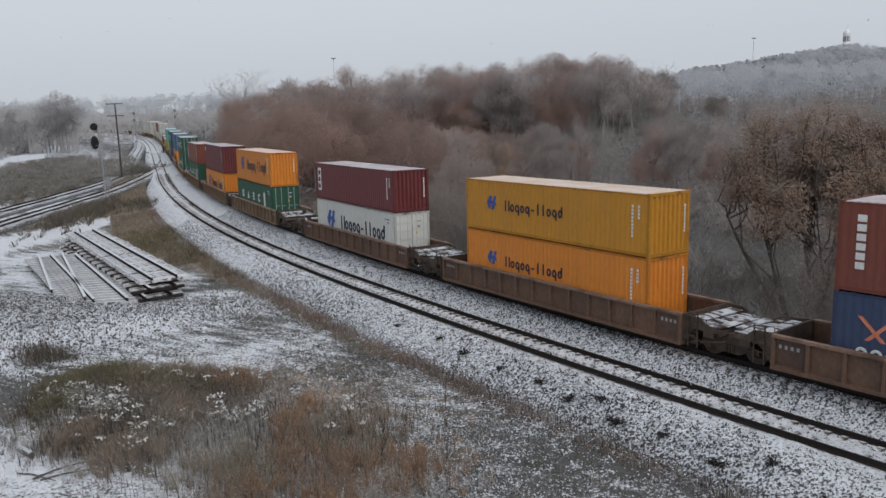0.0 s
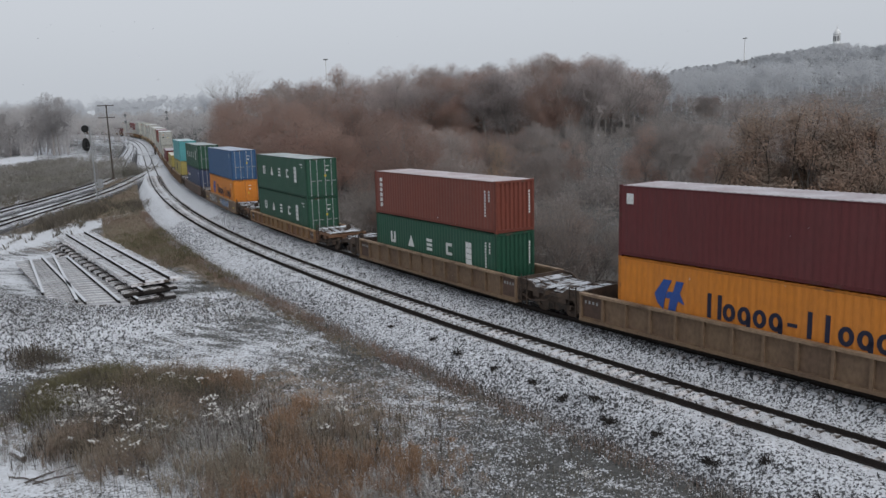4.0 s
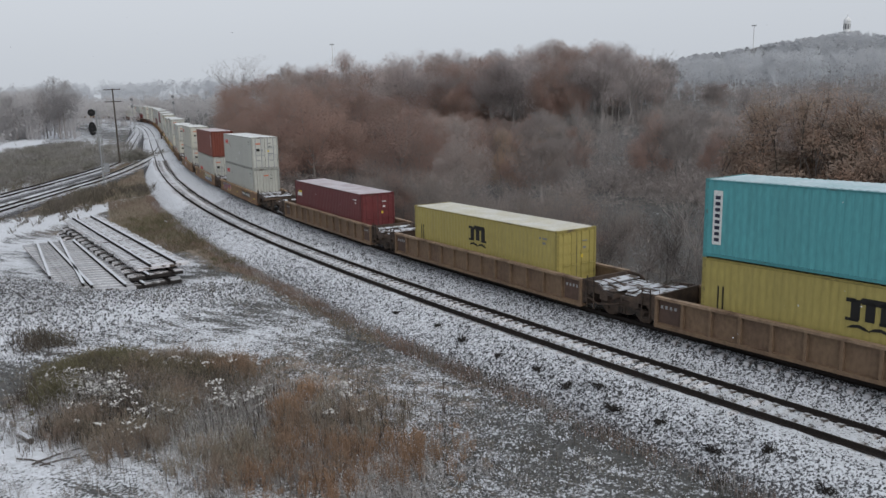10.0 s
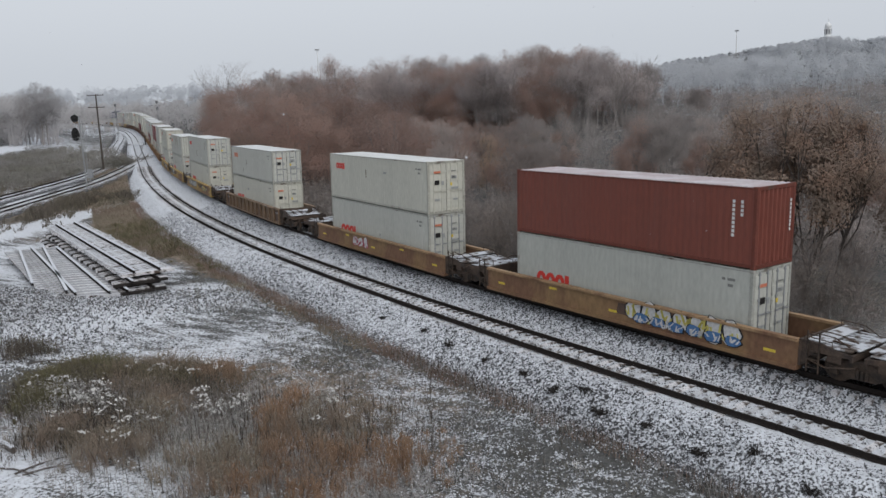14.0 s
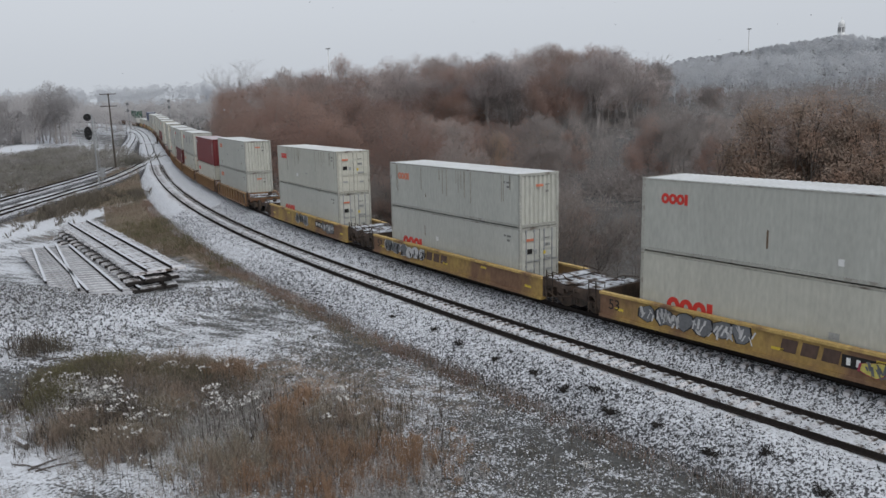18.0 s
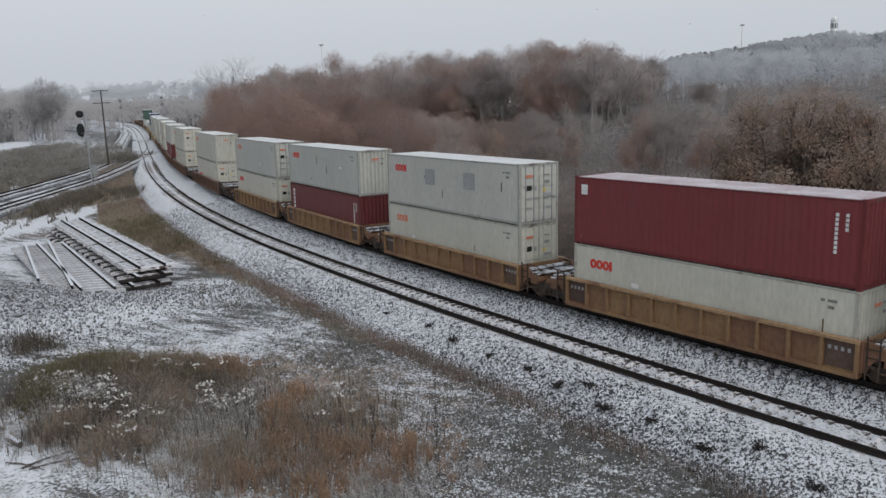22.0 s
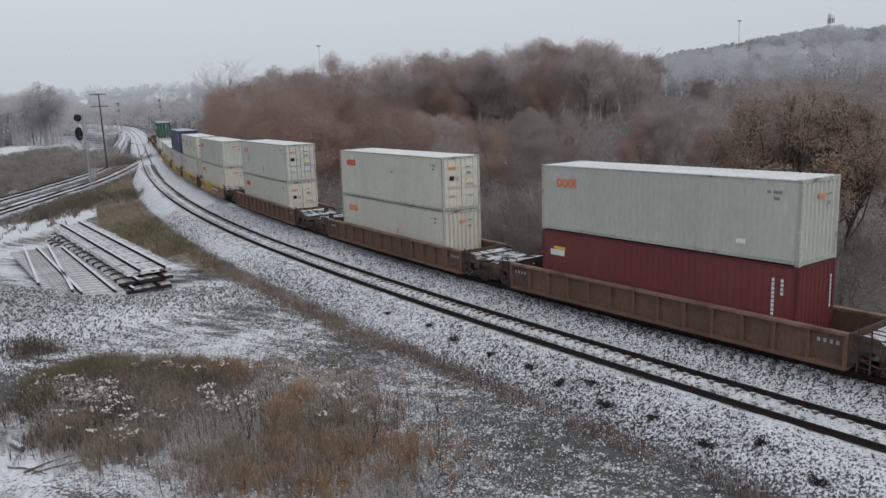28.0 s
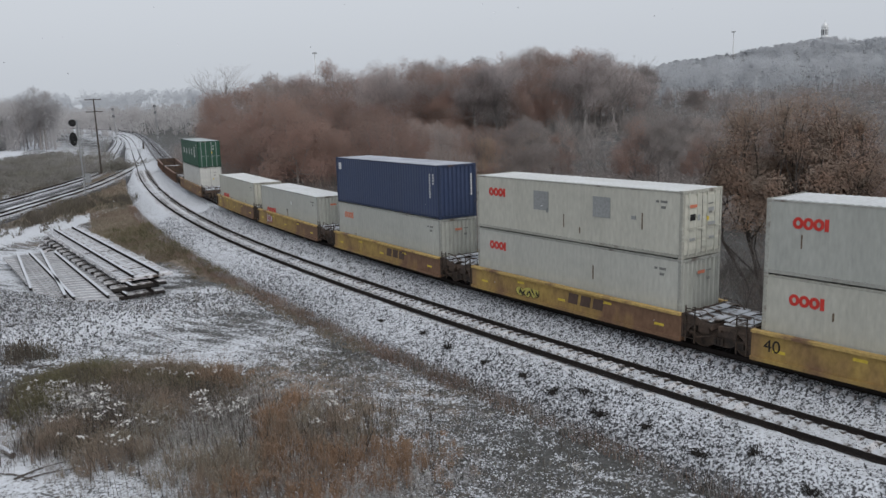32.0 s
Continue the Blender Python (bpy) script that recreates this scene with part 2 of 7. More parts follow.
COLOURS = dict(gold=(0.52, 0.235, 0.018), orange=(0.62, 0.215, 0.024), maroon=(0.135, 0.026, 0.028), brick=(0.195, 0.052, 0.034), green=(0.014, 0.078, 0.046), blue=(0.035, 0.105, 0.235), navy=(0.036, 0.056, 0.12),
              teal=(0.085, 0.33, 0.36), yellow=(0.37, 0.31, 0.095), white=(0.56, 0.57, 0.55), grey=(0.475, 0.485, 0.445), grey_b=(0.45, 0.46, 0.425), grey_c=(0.51, 0.51, 0.45), red=(0.17, 0.025, 0.028))
PAINT = {}
for key, rgb in COLOURS.items():
    PAINT[key] = mat(key + "_container_paint", rgb, 0.5, vary=0.13, scale=0.9, fine=7.0, stretch=(1, 1, 0.35), other=tuple(c * 0.86 + 0.012 for c in rgb), cover=0.5, sharp=0.3, spec=0.4, streak=0.05 if key.startswith("grey") else 0.09, random=0.07)
WORN = {}
for key, rgb in COLOURS.items():
    WORN[key] = mat(key + "_worn_frame_paint", tuple(c * 0.72 + 0.004 for c in rgb), 0.6, vary=0.25, scale=1.3, fine=9.0, other=(0.09, 0.06, 0.045), cover=0.64, sharp=0.08, random=0.07)
M_stain = mat("brown_run_stain", (0.36, 0.345, 0.30), 0.8, vary=0.3, scale=3.0, fine=12.0)
M_ruststreak = mat("rust_stain", (0.16, 0.115, 0.08), 0.8, vary=0.3, scale=3.0, fine=12.0)
M_faint = mat("faded_small_marking", (0.20, 0.20, 0.19), 0.6, vary=0.2)
ROOF = {}


def roof_mat(key):
    """A container roof with a thin, broken snow cover."""
    if key not in ROOF:
        rgb = COLOURS[key]
        ROOF[key] = mat(key + "_roof_under_snow", tuple(a * 0.60 + b * 0.42 for a, b in zip(rgb, SNOW)), 0.8, vary=0.12, scale=0.8, fine=6.0, other=tuple(a * 0.28 + b * 0.76 for a, b in zip(rgb, SNOW)), cover=0.47, sharp=0.2)
    return ROOF[key]


CAR, EDGE = {}, {}
for key, rgb, alt, sc, cov in (("rust", (0.155, 0.09, 0.062), (0.11, 0.068, 0.05), 0.8, 0.5), ("ochre", (0.25, 0.155, 0.078), (0.185, 0.10, 0.06), 0.45, 0.49), ("tan", (0.205, 0.138, 0.086), (0.145, 0.095, 0.065), 0.7, 0.5),
                               ("yellow", (0.40, 0.27, 0.085), (0.20, 0.115, 0.07), 0.30, 0.48), ("dark", (0.115, 0.072, 0.054), (0.08, 0.052, 0.042), 0.8, 0.5), ("umber", (0.15, 0.086, 0.06), (0.115, 0.068, 0.048), 0.7, 0.5)):
    EDGE[key] = mat(key + "_worn_chord_paint", tuple(min(0.6, c * 1.2 + 0.025) for c in rgb), 0.65, vary=0.25, scale=1.2, fine=7.0, other=alt, cover=0.6, sharp=0.1)
    CAR[key] = mat(key + "_car_paint", rgb, 0.65, vary=0.25, scale=sc, fine=7.0, stretch=(1, 1, 0.6), other=alt, cover=cov, sharp=0.07 if key in ("yellow", "ochre") else 0.2)

# ---------------------------------------------------------------- mesh tools


class Shape:
    """Collects corners and faces for one mesh."""

    def __init__(self):
        self.v, self.f = [], []

    def box(self, x0, x1, y0, y1, z0, z1, bev=0.0):
        i = len(self.v)
        b = min(bev, 0.45 * min(x1 - x0, y1 - y0))
        if b <= 0:
            self.v += [(x, y, z) for z in (z0, z1) for x, y in ((x0, y0), (x1, y0), (x1, y1), (x0, y1))]
            self.f += [(i, i + 3, i + 2, i + 1), (i + 4, i + 5, i + 6, i + 7)] + [(i + k, i + (k + 1) % 4, i + 4 + (k + 1) % 4, i + 4 + k) for k in range(4)]
        else:
            ring = [(x0 + b, y0), (x1 - b, y0), (x1, y0 + b), (x1, y1 - b), (x1 - b, y1), (x0 + b, y1), (x0, y1 - b), (x0, y0 + b)]
            self.v += [(x, y, z) for z in (z0, z1) for x, y in ring]
            self.f += [tuple(i + k for k in reversed(range(8))), tuple(i + 8 + k for k in range(8))] + [(i + k, i + (k + 1) % 8, i + 8 + (k + 1) % 8, i + 8 + k) for k in range(8)]
        return self

    def tube(self, path, radii, sides=6, caps=True):
        i = len(self.v)
        up = Vector((0.13, 0.21, 0.97))
        for k, c in enumerate(path):
            c = Vector(c)
            d = (Vector(path[min(k + 1, len(path) - 1)]) - Vector(path[max(k - 1, 0)]))
            d = d.normalized() if d.length > 1e-9 else Vector((0, 0, 1))
            a = d.cross(up)
            a = a.normalized() if a.length > 1e-4 else Vector((1, 0, 0))
            b = d.cross(a)
            r = radii[k] if isinstance(radii, (list, tuple)) else radii
            self.v += [tuple(c + r * (math.cos(2 * math.pi * j / sides) * a + math.sin(2 * math.pi * j / sides) * b)) for j in range(sides)]
        for k in range(len(path) - 1):
            o = i + k * sides
            self.f += [(o + j, o + (j + 1) % sides, o + sides + (j + 1) % sides, o + sides + j) for j in range(sides)]
        if caps:
            o = i + (len(path) - 1) * sides
            self.f += [tuple(i + j for j in reversed(range(sides))), tuple(o + j for j in range(sides))]
        return self

    def prism(self, ring, axis, a, b):
        """A closed outline of (p, q) pairs pushed from a to b along the axis: 'x' takes (y, z), 'y' takes (x, z), 'z' takes (x, y)."""
        i, n = len(self.v), len(ring)
        for c in (a, b):
            self.v += [(c, p, q) if axis == "x" else (p, c, q) if axis == "y" else (p, q, c) for p, q in ring]
        self.f += [tuple(i + k for k in reversed(range(n))), tuple(i + n + k for k in range(n))] + [(i + k, i + (k + 1) % n, i + n + (k + 1) % n, i + n + k) for k in range(n)]
        return self

    def quad(self, a, b, c, d):
        i = len(self.v)
        self.v += [tuple(a), tuple(b), tuple(c), tuple(d)]
        self.f.append((i, i + 1, i + 2, i + 3))
        return self

    def add(self, v, f):
        i = len(self.v)
        self.v += v
        self.f += [tuple(i + k for k in q) for q in f]
        return self

    def mesh(self, name, smooth=False):
        me = bpy.data.meshes.new(name)
        me.from_pydata(self.v, [], self.f)
        me.validate()
        if smooth:
            me.shade_smooth()
        return me


def part(name, shape, material, parent=None, label="", m=None):
    """One mesh object from a Shape or a mesh, under a thing or part; the material sits on the object so that meshes can be shared."""
    me = shape.mesh(name) if isinstance(shape, Shape) else shape
    if not me.materials:
        me.materials.append(material)
    ob = new(name, me)
    ob.material_slots[0].link = "OBJECT"
    ob.material_slots[0].material = material
    if parent:
        ob.parent = parent
    if m is not None:
        ob.matrix_basis = m
    if label:
        ob["label"] = label
    return ob


def thing(name, label, category, group="", kind="", m=None):
    ob = new(name)
    ob.empty_display_size = 0.2
    if m is not None:
        ob.matrix_basis = m
    return tagged(ob, label, category, group, kind)


def grid_mesh(name, P, attrs=None):
    """A mesh over a grid of corners P[i, j] = (x, y, z), with float attributes of the same grid."""
    a, b = P.shape[:2]
    me = bpy.data.meshes.new(name)
    idx = np.arange(a * b).reshape(a, b)
    q = np.stack([idx[:-1, :-1], idx[1:, :-1], idx[1:, 1:], idx[:-1, 1:]], -1).reshape(-1, 4)
    me.vertices.add(a * b)
    me.vertices.foreach_set("co", P.reshape(-1).astype(np.float32))
    me.loops.add(len(q) * 4)
    me.loops.foreach_set("vertex_index", q.reshape(-1).astype(np.int32))
    me.polygons.add(len(q))
    me.polygons.foreach_set("loop_start", (np.arange(len(q)) * 4).astype(np.int32))
    for key, val in (attrs or {}).items():
        at_ = me.attributes.new(key, "FLOAT", "POINT")
        at_.data.foreach_set("value", np.clip(val, 0, 1).reshape(-1).astype(np.float32))
    me.update()
    me.shade_smooth()
    return me


def soup_mesh(name, V, k):
    """Loose faces of k corners each from an array of corners."""
    me = bpy.data.meshes.new(name)
    n = len(V)
    me.vertices.add(n)
    me.vertices.foreach_set("co", np.asarray(V, np.float32).reshape(-1))
    me.loops.add(n)
    me.loops.foreach_set("vertex_index", np.arange(n, dtype=np.int32))
    me.polygons.add(n // k)
    me.polygons.foreach_set("loop_start", (np.arange(n // k) * k).astype(np.int32))
    me.update()
    return me


# ---------------------------------------------------------------- the railway's course
# headings (degrees) of the near track's front rail at distances along it, from the right towards the distance
KNOT = [-40, 0, 20, 40, 60, 80, 100, 130, 160, 200, 240, 290, 340, 400, 480, 560, 900]
HEAD = [132.6, 127.5, 124.9, 121.8, 118.1, 115.0, 112.9, 110.8, 110.9, 110.8, 111.1, 113.0, 118.6, 131.7, 150.8, 160, 165]
RUN = np.arange(-760.0, 901.0)
_th = np.radians(np.interp(RUN, KNOT, HEAD))
_x, _y = np.cumsum(np.cos(_th)), np.cumsum(np.sin(_th))
_i0 = int(np.argmin(abs(RUN)))
LX, LY = _x - _x[_i0] + 11.9, _y - _y[_i0] + 20.16


def grade(s):
    """Rail height along the line: level, then a gentle climb."""
    u = np.clip(np.asarray(s, float) - 110, 0, None)
    return 0.013 * u * u / (u + 60)


def course(s, off, z=0.0):
    """A point s metres along the line, off metres to the far side of the front rail."""
    a = np.interp(s, RUN, _th)
    return np.stack([np.interp(s, RUN, LX) + off * np.sin(a), np.interp(s, RUN, LY) - off * np.cos(a), grade(s) + z + 0 * np.asarray(s, float)], -1)


MAIN_OFF = np.interp(RUN, [-20, 0, 15, 30, 50, 75, 110, 200], [4.34, 4.28, 4.27, 4.46, 4.73, 4.91, 4.81, 4.70])
MX, MY = LX + MAIN_OFF * np.sin(_th), LY - MAIN_OFF * np.cos(_th)
MQ = np.concatenate([[0], np.cumsum(np.hypot(np.diff(MX), np.diff(MY)))])
MQ -= np.interp(0, RUN, MQ)


def main_at(q):
    return Vector((np.interp(q, MQ, MX), np.interp(q, MQ, MY), float(grade(q))))


def main_pose(q, half=7.2):
    """The pose of a vehicle whose middle is q metres along the main track: x runs to its near end, y to the far side."""
    a, b = main_at(q - half), main_at(q + half)
    u = (a - b).normalized()
    v = Vector((0, 0, 1)).cross(u).normalized()
    m = Matrix((u, v, u.cross(v))).transposed().to_4x4()
    m.translation = (a + b) / 2
    return m @ pose(0, 0, 0, -1.0 * float(np.interp(q, [110, 170], [1, 0])))


def nearest(x, y):
    """Distance along and off the line (far side positive) of plan points."""
    pts = np.stack([LX, LY], -1)[640:1662:2]
    th, rr = _th[640:1662:2], RUN[640:1662:2]
    x, y = np.asarray(x, float).ravel(), np.asarray(y, float).ravel()
    s, d = np.empty(len(x)), np.empty(len(x))
    for i in range(0, len(x), 4000):
        q = np.stack([x[i:i + 4000], y[i:i + 4000]], -1)
        dd = ((q[:, None] - pts[None]) ** 2).sum(-1)
        k = dd.argmin(1)
        w = q - pts[k]
        along = w[:, 0] * np.cos(th[k]) + w[:, 1] * np.sin(th[k])
        s[i:i + 4000] = rr[k] + along
        d[i:i + 4000] = w[:, 0] * np.sin(th[k]) - w[:, 1] * np.cos(th[k])
    return s, d


def hump(x, y, cx, cy, rx, ry, turn=0.0):
    c, s_ = math.cos(radians(turn)), math.sin(radians(turn))
    a, b = (x - cx) * c + (y - cy) * s_, -(x - cx) * s_ + (y - cy) * c
    return np.exp(-(a / rx) ** 2 - (b / ry) ** 2)


_rng = np.random.default_rng(7)
_waves = [(*(_rng.normal(0, 1, 2) / L_), _rng.uniform(0, 6.28), A_) for L_, A_ in ((28, .30), (17, .22), (11, .16), (7, .1), (4.5, .06), (2.6, .04)) for _ in range(3)]


def rumple(x, y):
    return sum(A_ * np.sin(kx * x + ky * y + ph) for kx, ky, ph, A_ in _waves)


def bank_k(s):
    """How wide the front slope of the ballast bank is at s, against its full width."""
    return np.interp(s, [20, 60, 90, 140, 190], [0.52, 0.50, 0.44, 0.34, 0.30])


def bank_z(s):
    """How deep the foot of the front slope lies at s, against its full depth."""
    return 0.72 + 0 * np.asarray(s, float)


def slope(s, d):
    """Offsets of the full-width slope brought to the slope's width at s."""
    return np.where(d < -0.6, -0.6 + (np.asarray(d, float) + 0.6) * bank_k(s), d)


def unslope(s, d):
    return np.where(d < -0.6, -0.6 + (np.asarray(d, float) + 0.6) / bank_k(s), d)


def land(x, y):
    """Height of the ground."""
    x, y = np.asarray(x, float), np.asarray(y, float)
    shape = x.shape
    s, d = nearest(x, y)
    x, y = x.ravel(), y.ravel()
    D = np.hypot(x, y)
    valley = np.clip((46 - s) / 22, 0, 1)
    back = np.interp(d, [6.5, 9, 20, 25, 36, 42, 60, 110, 200, 300, 600], [-1.1, -1.7, -4.9, -6.0, -6.0, -4.6, -3.4, 1.2, 8.0, 11, 14])
    back2 = np.interp(d, [6.5, 9, 20, 60, 140, 300, 600], [-1.0, -1.6, -2.4, -1.0, 7.0, 11, 14])
    hill = 17 * np.clip((D - 280) / 180, 0, 1) * np.clip((x / np.maximum(y, 1) - 0.14) / 0.25, 0, 1)
    zb = back * valley + back2 * (1 - valley) + hill
    e = unslope(s, d)
    front = np.interp(np.maximum(e, np.minimum(d, -7.0)), [-900, -300, -80, -40, -7, -4.6], [9.0, 3.0, -0.6, -1.0, -1.75, -1.9]) + 0.25 * np.maximum(np.clip((36 - s) / 16, 0, 1) * np.clip((d + 22) / 16, 0, 1), np.clip((d + 9) / 3.5, 0, 1))
    front = front + np.clip((D - 350) / 500, 0, 1) * 12 * np.clip(-x / np.maximum(y, 1), 0, 1)
    zf = front + 0.5 * rumple(x, y) * np.clip((-e - 4.5) / 6, 0, 1)
    zf = zf + 1.4 * hump(x, y, -27, 43, 9, 5.0, -30) + 0.5 * hump(x, y, -16, 44, 4, 3)
    # the low shelf under the branch track and its siding
    right = x - np.interp(y, [62, 81, 96, 119, 155, 178], [-44, -45.8, -47, -49.4, -57, -63.5])
    left_ = np.interp(y, [70, 92, 108, 133, 158, 201], [-50.5, -52.3, -53.6, -56.8, -64, -79]) - x
    shelf = -1.0 - 0.2 * np.clip(right - 1.8, 0, None) - 0.2 * np.clip(left_ - 1.8, 0, None)
    zf = np.where((y > 58) & (y < 185) & (abs(right) < 60), np.maximum(zf, shelf), zf)
    lift = grade(s)
    z = np.where(d > 2, zb + 0.6 * rumple(x, y) * np.clip((d - 9) / 10, 0, 1), zf) + lift * np.clip(1 - abs(d) / 120, 0, 1)
    under = (e > -4.7) & (d < 7.2)
    z = np.where(under, np.minimum(z, -1.9 + lift), z)
    return z.reshape(shape)


def verge(s, d):
    """How far dead grass takes the place of snow: beside the foot of the bank, and in the wedge between the bank and the branch track."""
    wide = np.interp(s, [0, 16, 30, 45, 60, 86], [3.8, 4.1, 4.6, 5.4, 7.2, 8.6])
    strip = np.clip((-d - 2.0) / 0.7, 0, 1) * np.clip((d + wide) / 2.2, 0, 1) * np.interp(s, [-4, 6, 20, 40, 78, 92], [0, 0.35, 0.6, 1, 1, 0.3])
    wedge = np.clip((-d - 2.0) / 0.7, 0, 1) * np.clip((d + np.interp(s, [86, 94, 128, 150], [13, 14, 6, 2])) / 1.5, 0, 1) * np.clip((s - 86) / 5, 0, 1) * np.clip((150 - s) / 5, 0, 1)
    return np.maximum(strip, wedge)


def snow_amount(x, y):
    s, d = nearest(x, y)
    x, y = np.asarray(x, float).ravel(), np.asarray(y, float).ravel()
    a = 0.49 + 0.05 * np.sin(x * 0.21 + y * 0.13) + 0.04 * np.sin(x * 0.5 - y * 0.37)
    a += 0.14 * hump(x, y, -18.2, 43.2, 1.5, 2.4) + 0.05 * hump(x, y, -25, 42, 7, 4, -30) + 0.11 * hump(x, y, -13.0, 44.2, 3.6, 1.1, -25) + 0.11 * hump(x, y, -15.5, 46.5, 5.5, 2.6) + 0.15 * hump(x, y, -14.5, 23.8, 3.6, 2.6) + 0.02 * hump(x, y, -36, 62, 8, 6)
    a -= 0.13 * hump(x, y, -4.5, 24.5, 3.6, 4.5) + 0.20 * hump(x, y, -12.5, 29.0, 4.5, 3.2) + 0.10 * hump(x, y, -8.5, 29.5, 3, 2.5) - 0.06 * hump(x, y, -7.8, 24.5, 1.2, 3.5) + 0.03 * hump(x, y, 5.5, 22.5, 5, 4.5)
    e = unslope(s, d)
    a -= 0.015 * np.clip((34 - s) / 10, 0, 1) * np.clip((-e - 4.6) / 0.5, 0, 1) * np.clip((d + 11) / 4, 0, 1)
    a -= 0.17 * verge(s, d) + 0.2 * hump(x, y, -43.5, 84, 2.4, 12, 4) + 0.13 * hump(x, y, -35.5, 79, 3.5, 7, 10)
    road = np.interp(y, [40, 66, 73, 78, 82, 87.6, 93, 97, 110], [-36, -40.5, -40.7, -40.6, -39.8, -39.2, -38.2, -36.6, -34])
    a += 0.34 * np.exp(-((x - road) / 1.3) ** 2) * np.clip((100 - y) / 6, 0, 1) * np.clip((y - 52) / 6, 0, 1)
    a = np.where(d > 8, np.interp(d, [8, 14, 40, 80, 120, 400], [0.42, 0.39, 0.36, 0.41, 0.43, 0.44]), a)
    a = np.where(d < -45, 0.34, a)
    far_road = np.interp(y, [150, 196, 222, 274, 380, 640], [-100, -110.7, -116.8, -134, -175, -260])
    a += 0.7 * np.exp(-((x - far_road) / np.where(y > 225, 2.4, 3.6)) ** 2) * (y > 120) * (y < 292) * (d < -20)
    return a


# the ground: one sheet from the camera's feet to the horizon
_r = np.concatenate([[0.0], np.geomspace(5, 2600, 300)])
_a = np.concatenate([np.arange(-42, 44, 0.3), np.arange(46, 318, 4.0), [318]])
_R, _A = np.meshgrid(_r, np.radians(_a), indexing="ij")
GX, GY = _R * np.sin(_A), _R * np.cos(_A)
GZ = land(GX, GY)
_s, _d = nearest(GX, GY)
_grass = 0.28 + 0.25 * hump(GX, GY, -4.5, 26, 6, 7) + 0.4 * hump(GX, GY, -12, 29, 5.5, 4.5) + 0.3 * hump(GX, GY, -27, 76, 9, 10) + 0.35 * hump(GX, GY, -43, 92, 6, 18)
_grass = _grass + (0.4 * verge(_s, _d)).reshape(GX.shape) + (0.06 * (_d > 9)).reshape(GX.shape)
ground = part("ground", grid_mesh("ground", np.stack([GX, GY, GZ], -1), dict(snow=snow_amount(GX, GY).reshape(GX.shape), grass=_grass)), M_ground)
tagged(ground, "frozen brown soil and dead grass under a thin broken snow cover", "ground", kind="structure")

# the river behind the embankment
_w = Shape()
_us = np.linspace(-70, 44, 32)
_in, _ou = course(_us, 20.0), course(_us, 42.0)
for k in range(len(_us) - 1):
    _w.quad(*[(p[0], p[1], -5.0) for p in (_in[k], _ou[k], _ou[k + 1], _in[k + 1])])
river = part("river_water", _w, M_water)
tagged(river, "still grey-green river water below the railway embankment", "water", kind="structure")

# the ballast bank under both tracks
_prof = [(-4.9, -2.1), (-4.3, -1.85), (-3.6, -1.62), (-2.9, -1.38), (-2.2, -1.12), (-1.6, -0.9), (-1.1, -0.78), (-0.6, -0.745), (-0.1, -0.785), (0.4, -0.785), (0.9, -0.785), (1.4, -0.80),
         (1.9, -0.79), (2.3, -0.72), (2.7, -0.52), (3.1, -0.31), (3.5, -0.2), (4.2, -0.185), (5.0, -0.19), (5.8, -0.22), (6.4, -0.4), (7.2, -1.0), (8.0, -1.6), (8.8, -2.3)]
_bs = np.concatenate([np.arange(-45, 130, 0.35), np.arange(130, 760, 4.0)])
_B = np.stack([course(_bs, slope(_bs, o + (0.4 * np.sin(_bs * 0.23) * 0.35 if o < -2 else 0 * _bs)) + (np.interp(_bs, RUN, MAIN_OFF) - 4.27) * (o > 2.5), -0.74 + (z + 0.74) * bank_z(_bs) if o < -0.6 else z) for o, z in _prof], 1)
_B[:, 1:-1, 2] += (np.random.default_rng(3).normal(0, 0.022, _B.shape[:2]) + 0.03 * rumple(_B[..., 0] * 3, _B[..., 1] * 3))[:, 1:-1]
_po = np.array([o for o, z in _prof])
# Little snow under the train: dripped off, with the train's shade added in colour
_bsnow = np.interp(_po, [-4.9, -4.0, -2.2, -1.0, 0, 1.5, 2.5, 4, 6, 8], [0.43, 0.495, 0.525, 0.535, 0.64, 0.59, 0.53, 0.41, 0.38, 0.45])[None] + 0.05 * np.clip((_bs[:, None] - 12) / 45, 0, 1)
ballast = part("ballast", grid_mesh("ballast", _B, dict(snow=_bsnow)), M_ballast)
tagged(ballast, "grey crushed-stone ballast bank dusted with snow under two tracks", "ballast", kind="structure")

# ---------------------------------------------------------------- tracks
RAIL = [(-0.07, -0.19), (0.07, -0.19), (0.07, -0.175), (0.012, -0.15), (0.012, -0.045), (0.037, -0.035), (0.037, -0.004), (0.03, 0.0), (-0.03, 0.0), (-0.037, -0.004), (-0.037, -0.035), (-0.012, -0.045), (-0.012, -0.15), (-0.07, -0.175)]


def sweep_rail(points):
    """A rail of true section along a list of plan points at its running height."""
    points = np.asarray(points, float)
    t = np.gradient(points[:, :2], axis=0)
    t /= np.linalg.norm(t, axis=1)[:, None]
    nrm = np.stack([t[:, 1], -t[:, 0]], -1)
    P = np.empty((len(points), len(RAIL) + 1, 3))
    for k, (o, z) in enumerate(RAIL + RAIL[:1]):
        P[:, k, :2] = points[:, :2] + o * nrm
        P[:, k, 2] = points[:, 2] + z
    me = grid_mesh("rail", P)
    me.shade_flat()
    return me


TIE = Shape().box(-0.115, 0.115, -1.30, 1.30, -0.16, 0.0, 0.012).mesh("tie")
PLATE = Shape().box(-0.1, 0.1, -0.17, 0.17, 0.0, 0.016, 0.01).mesh("tie_plate")


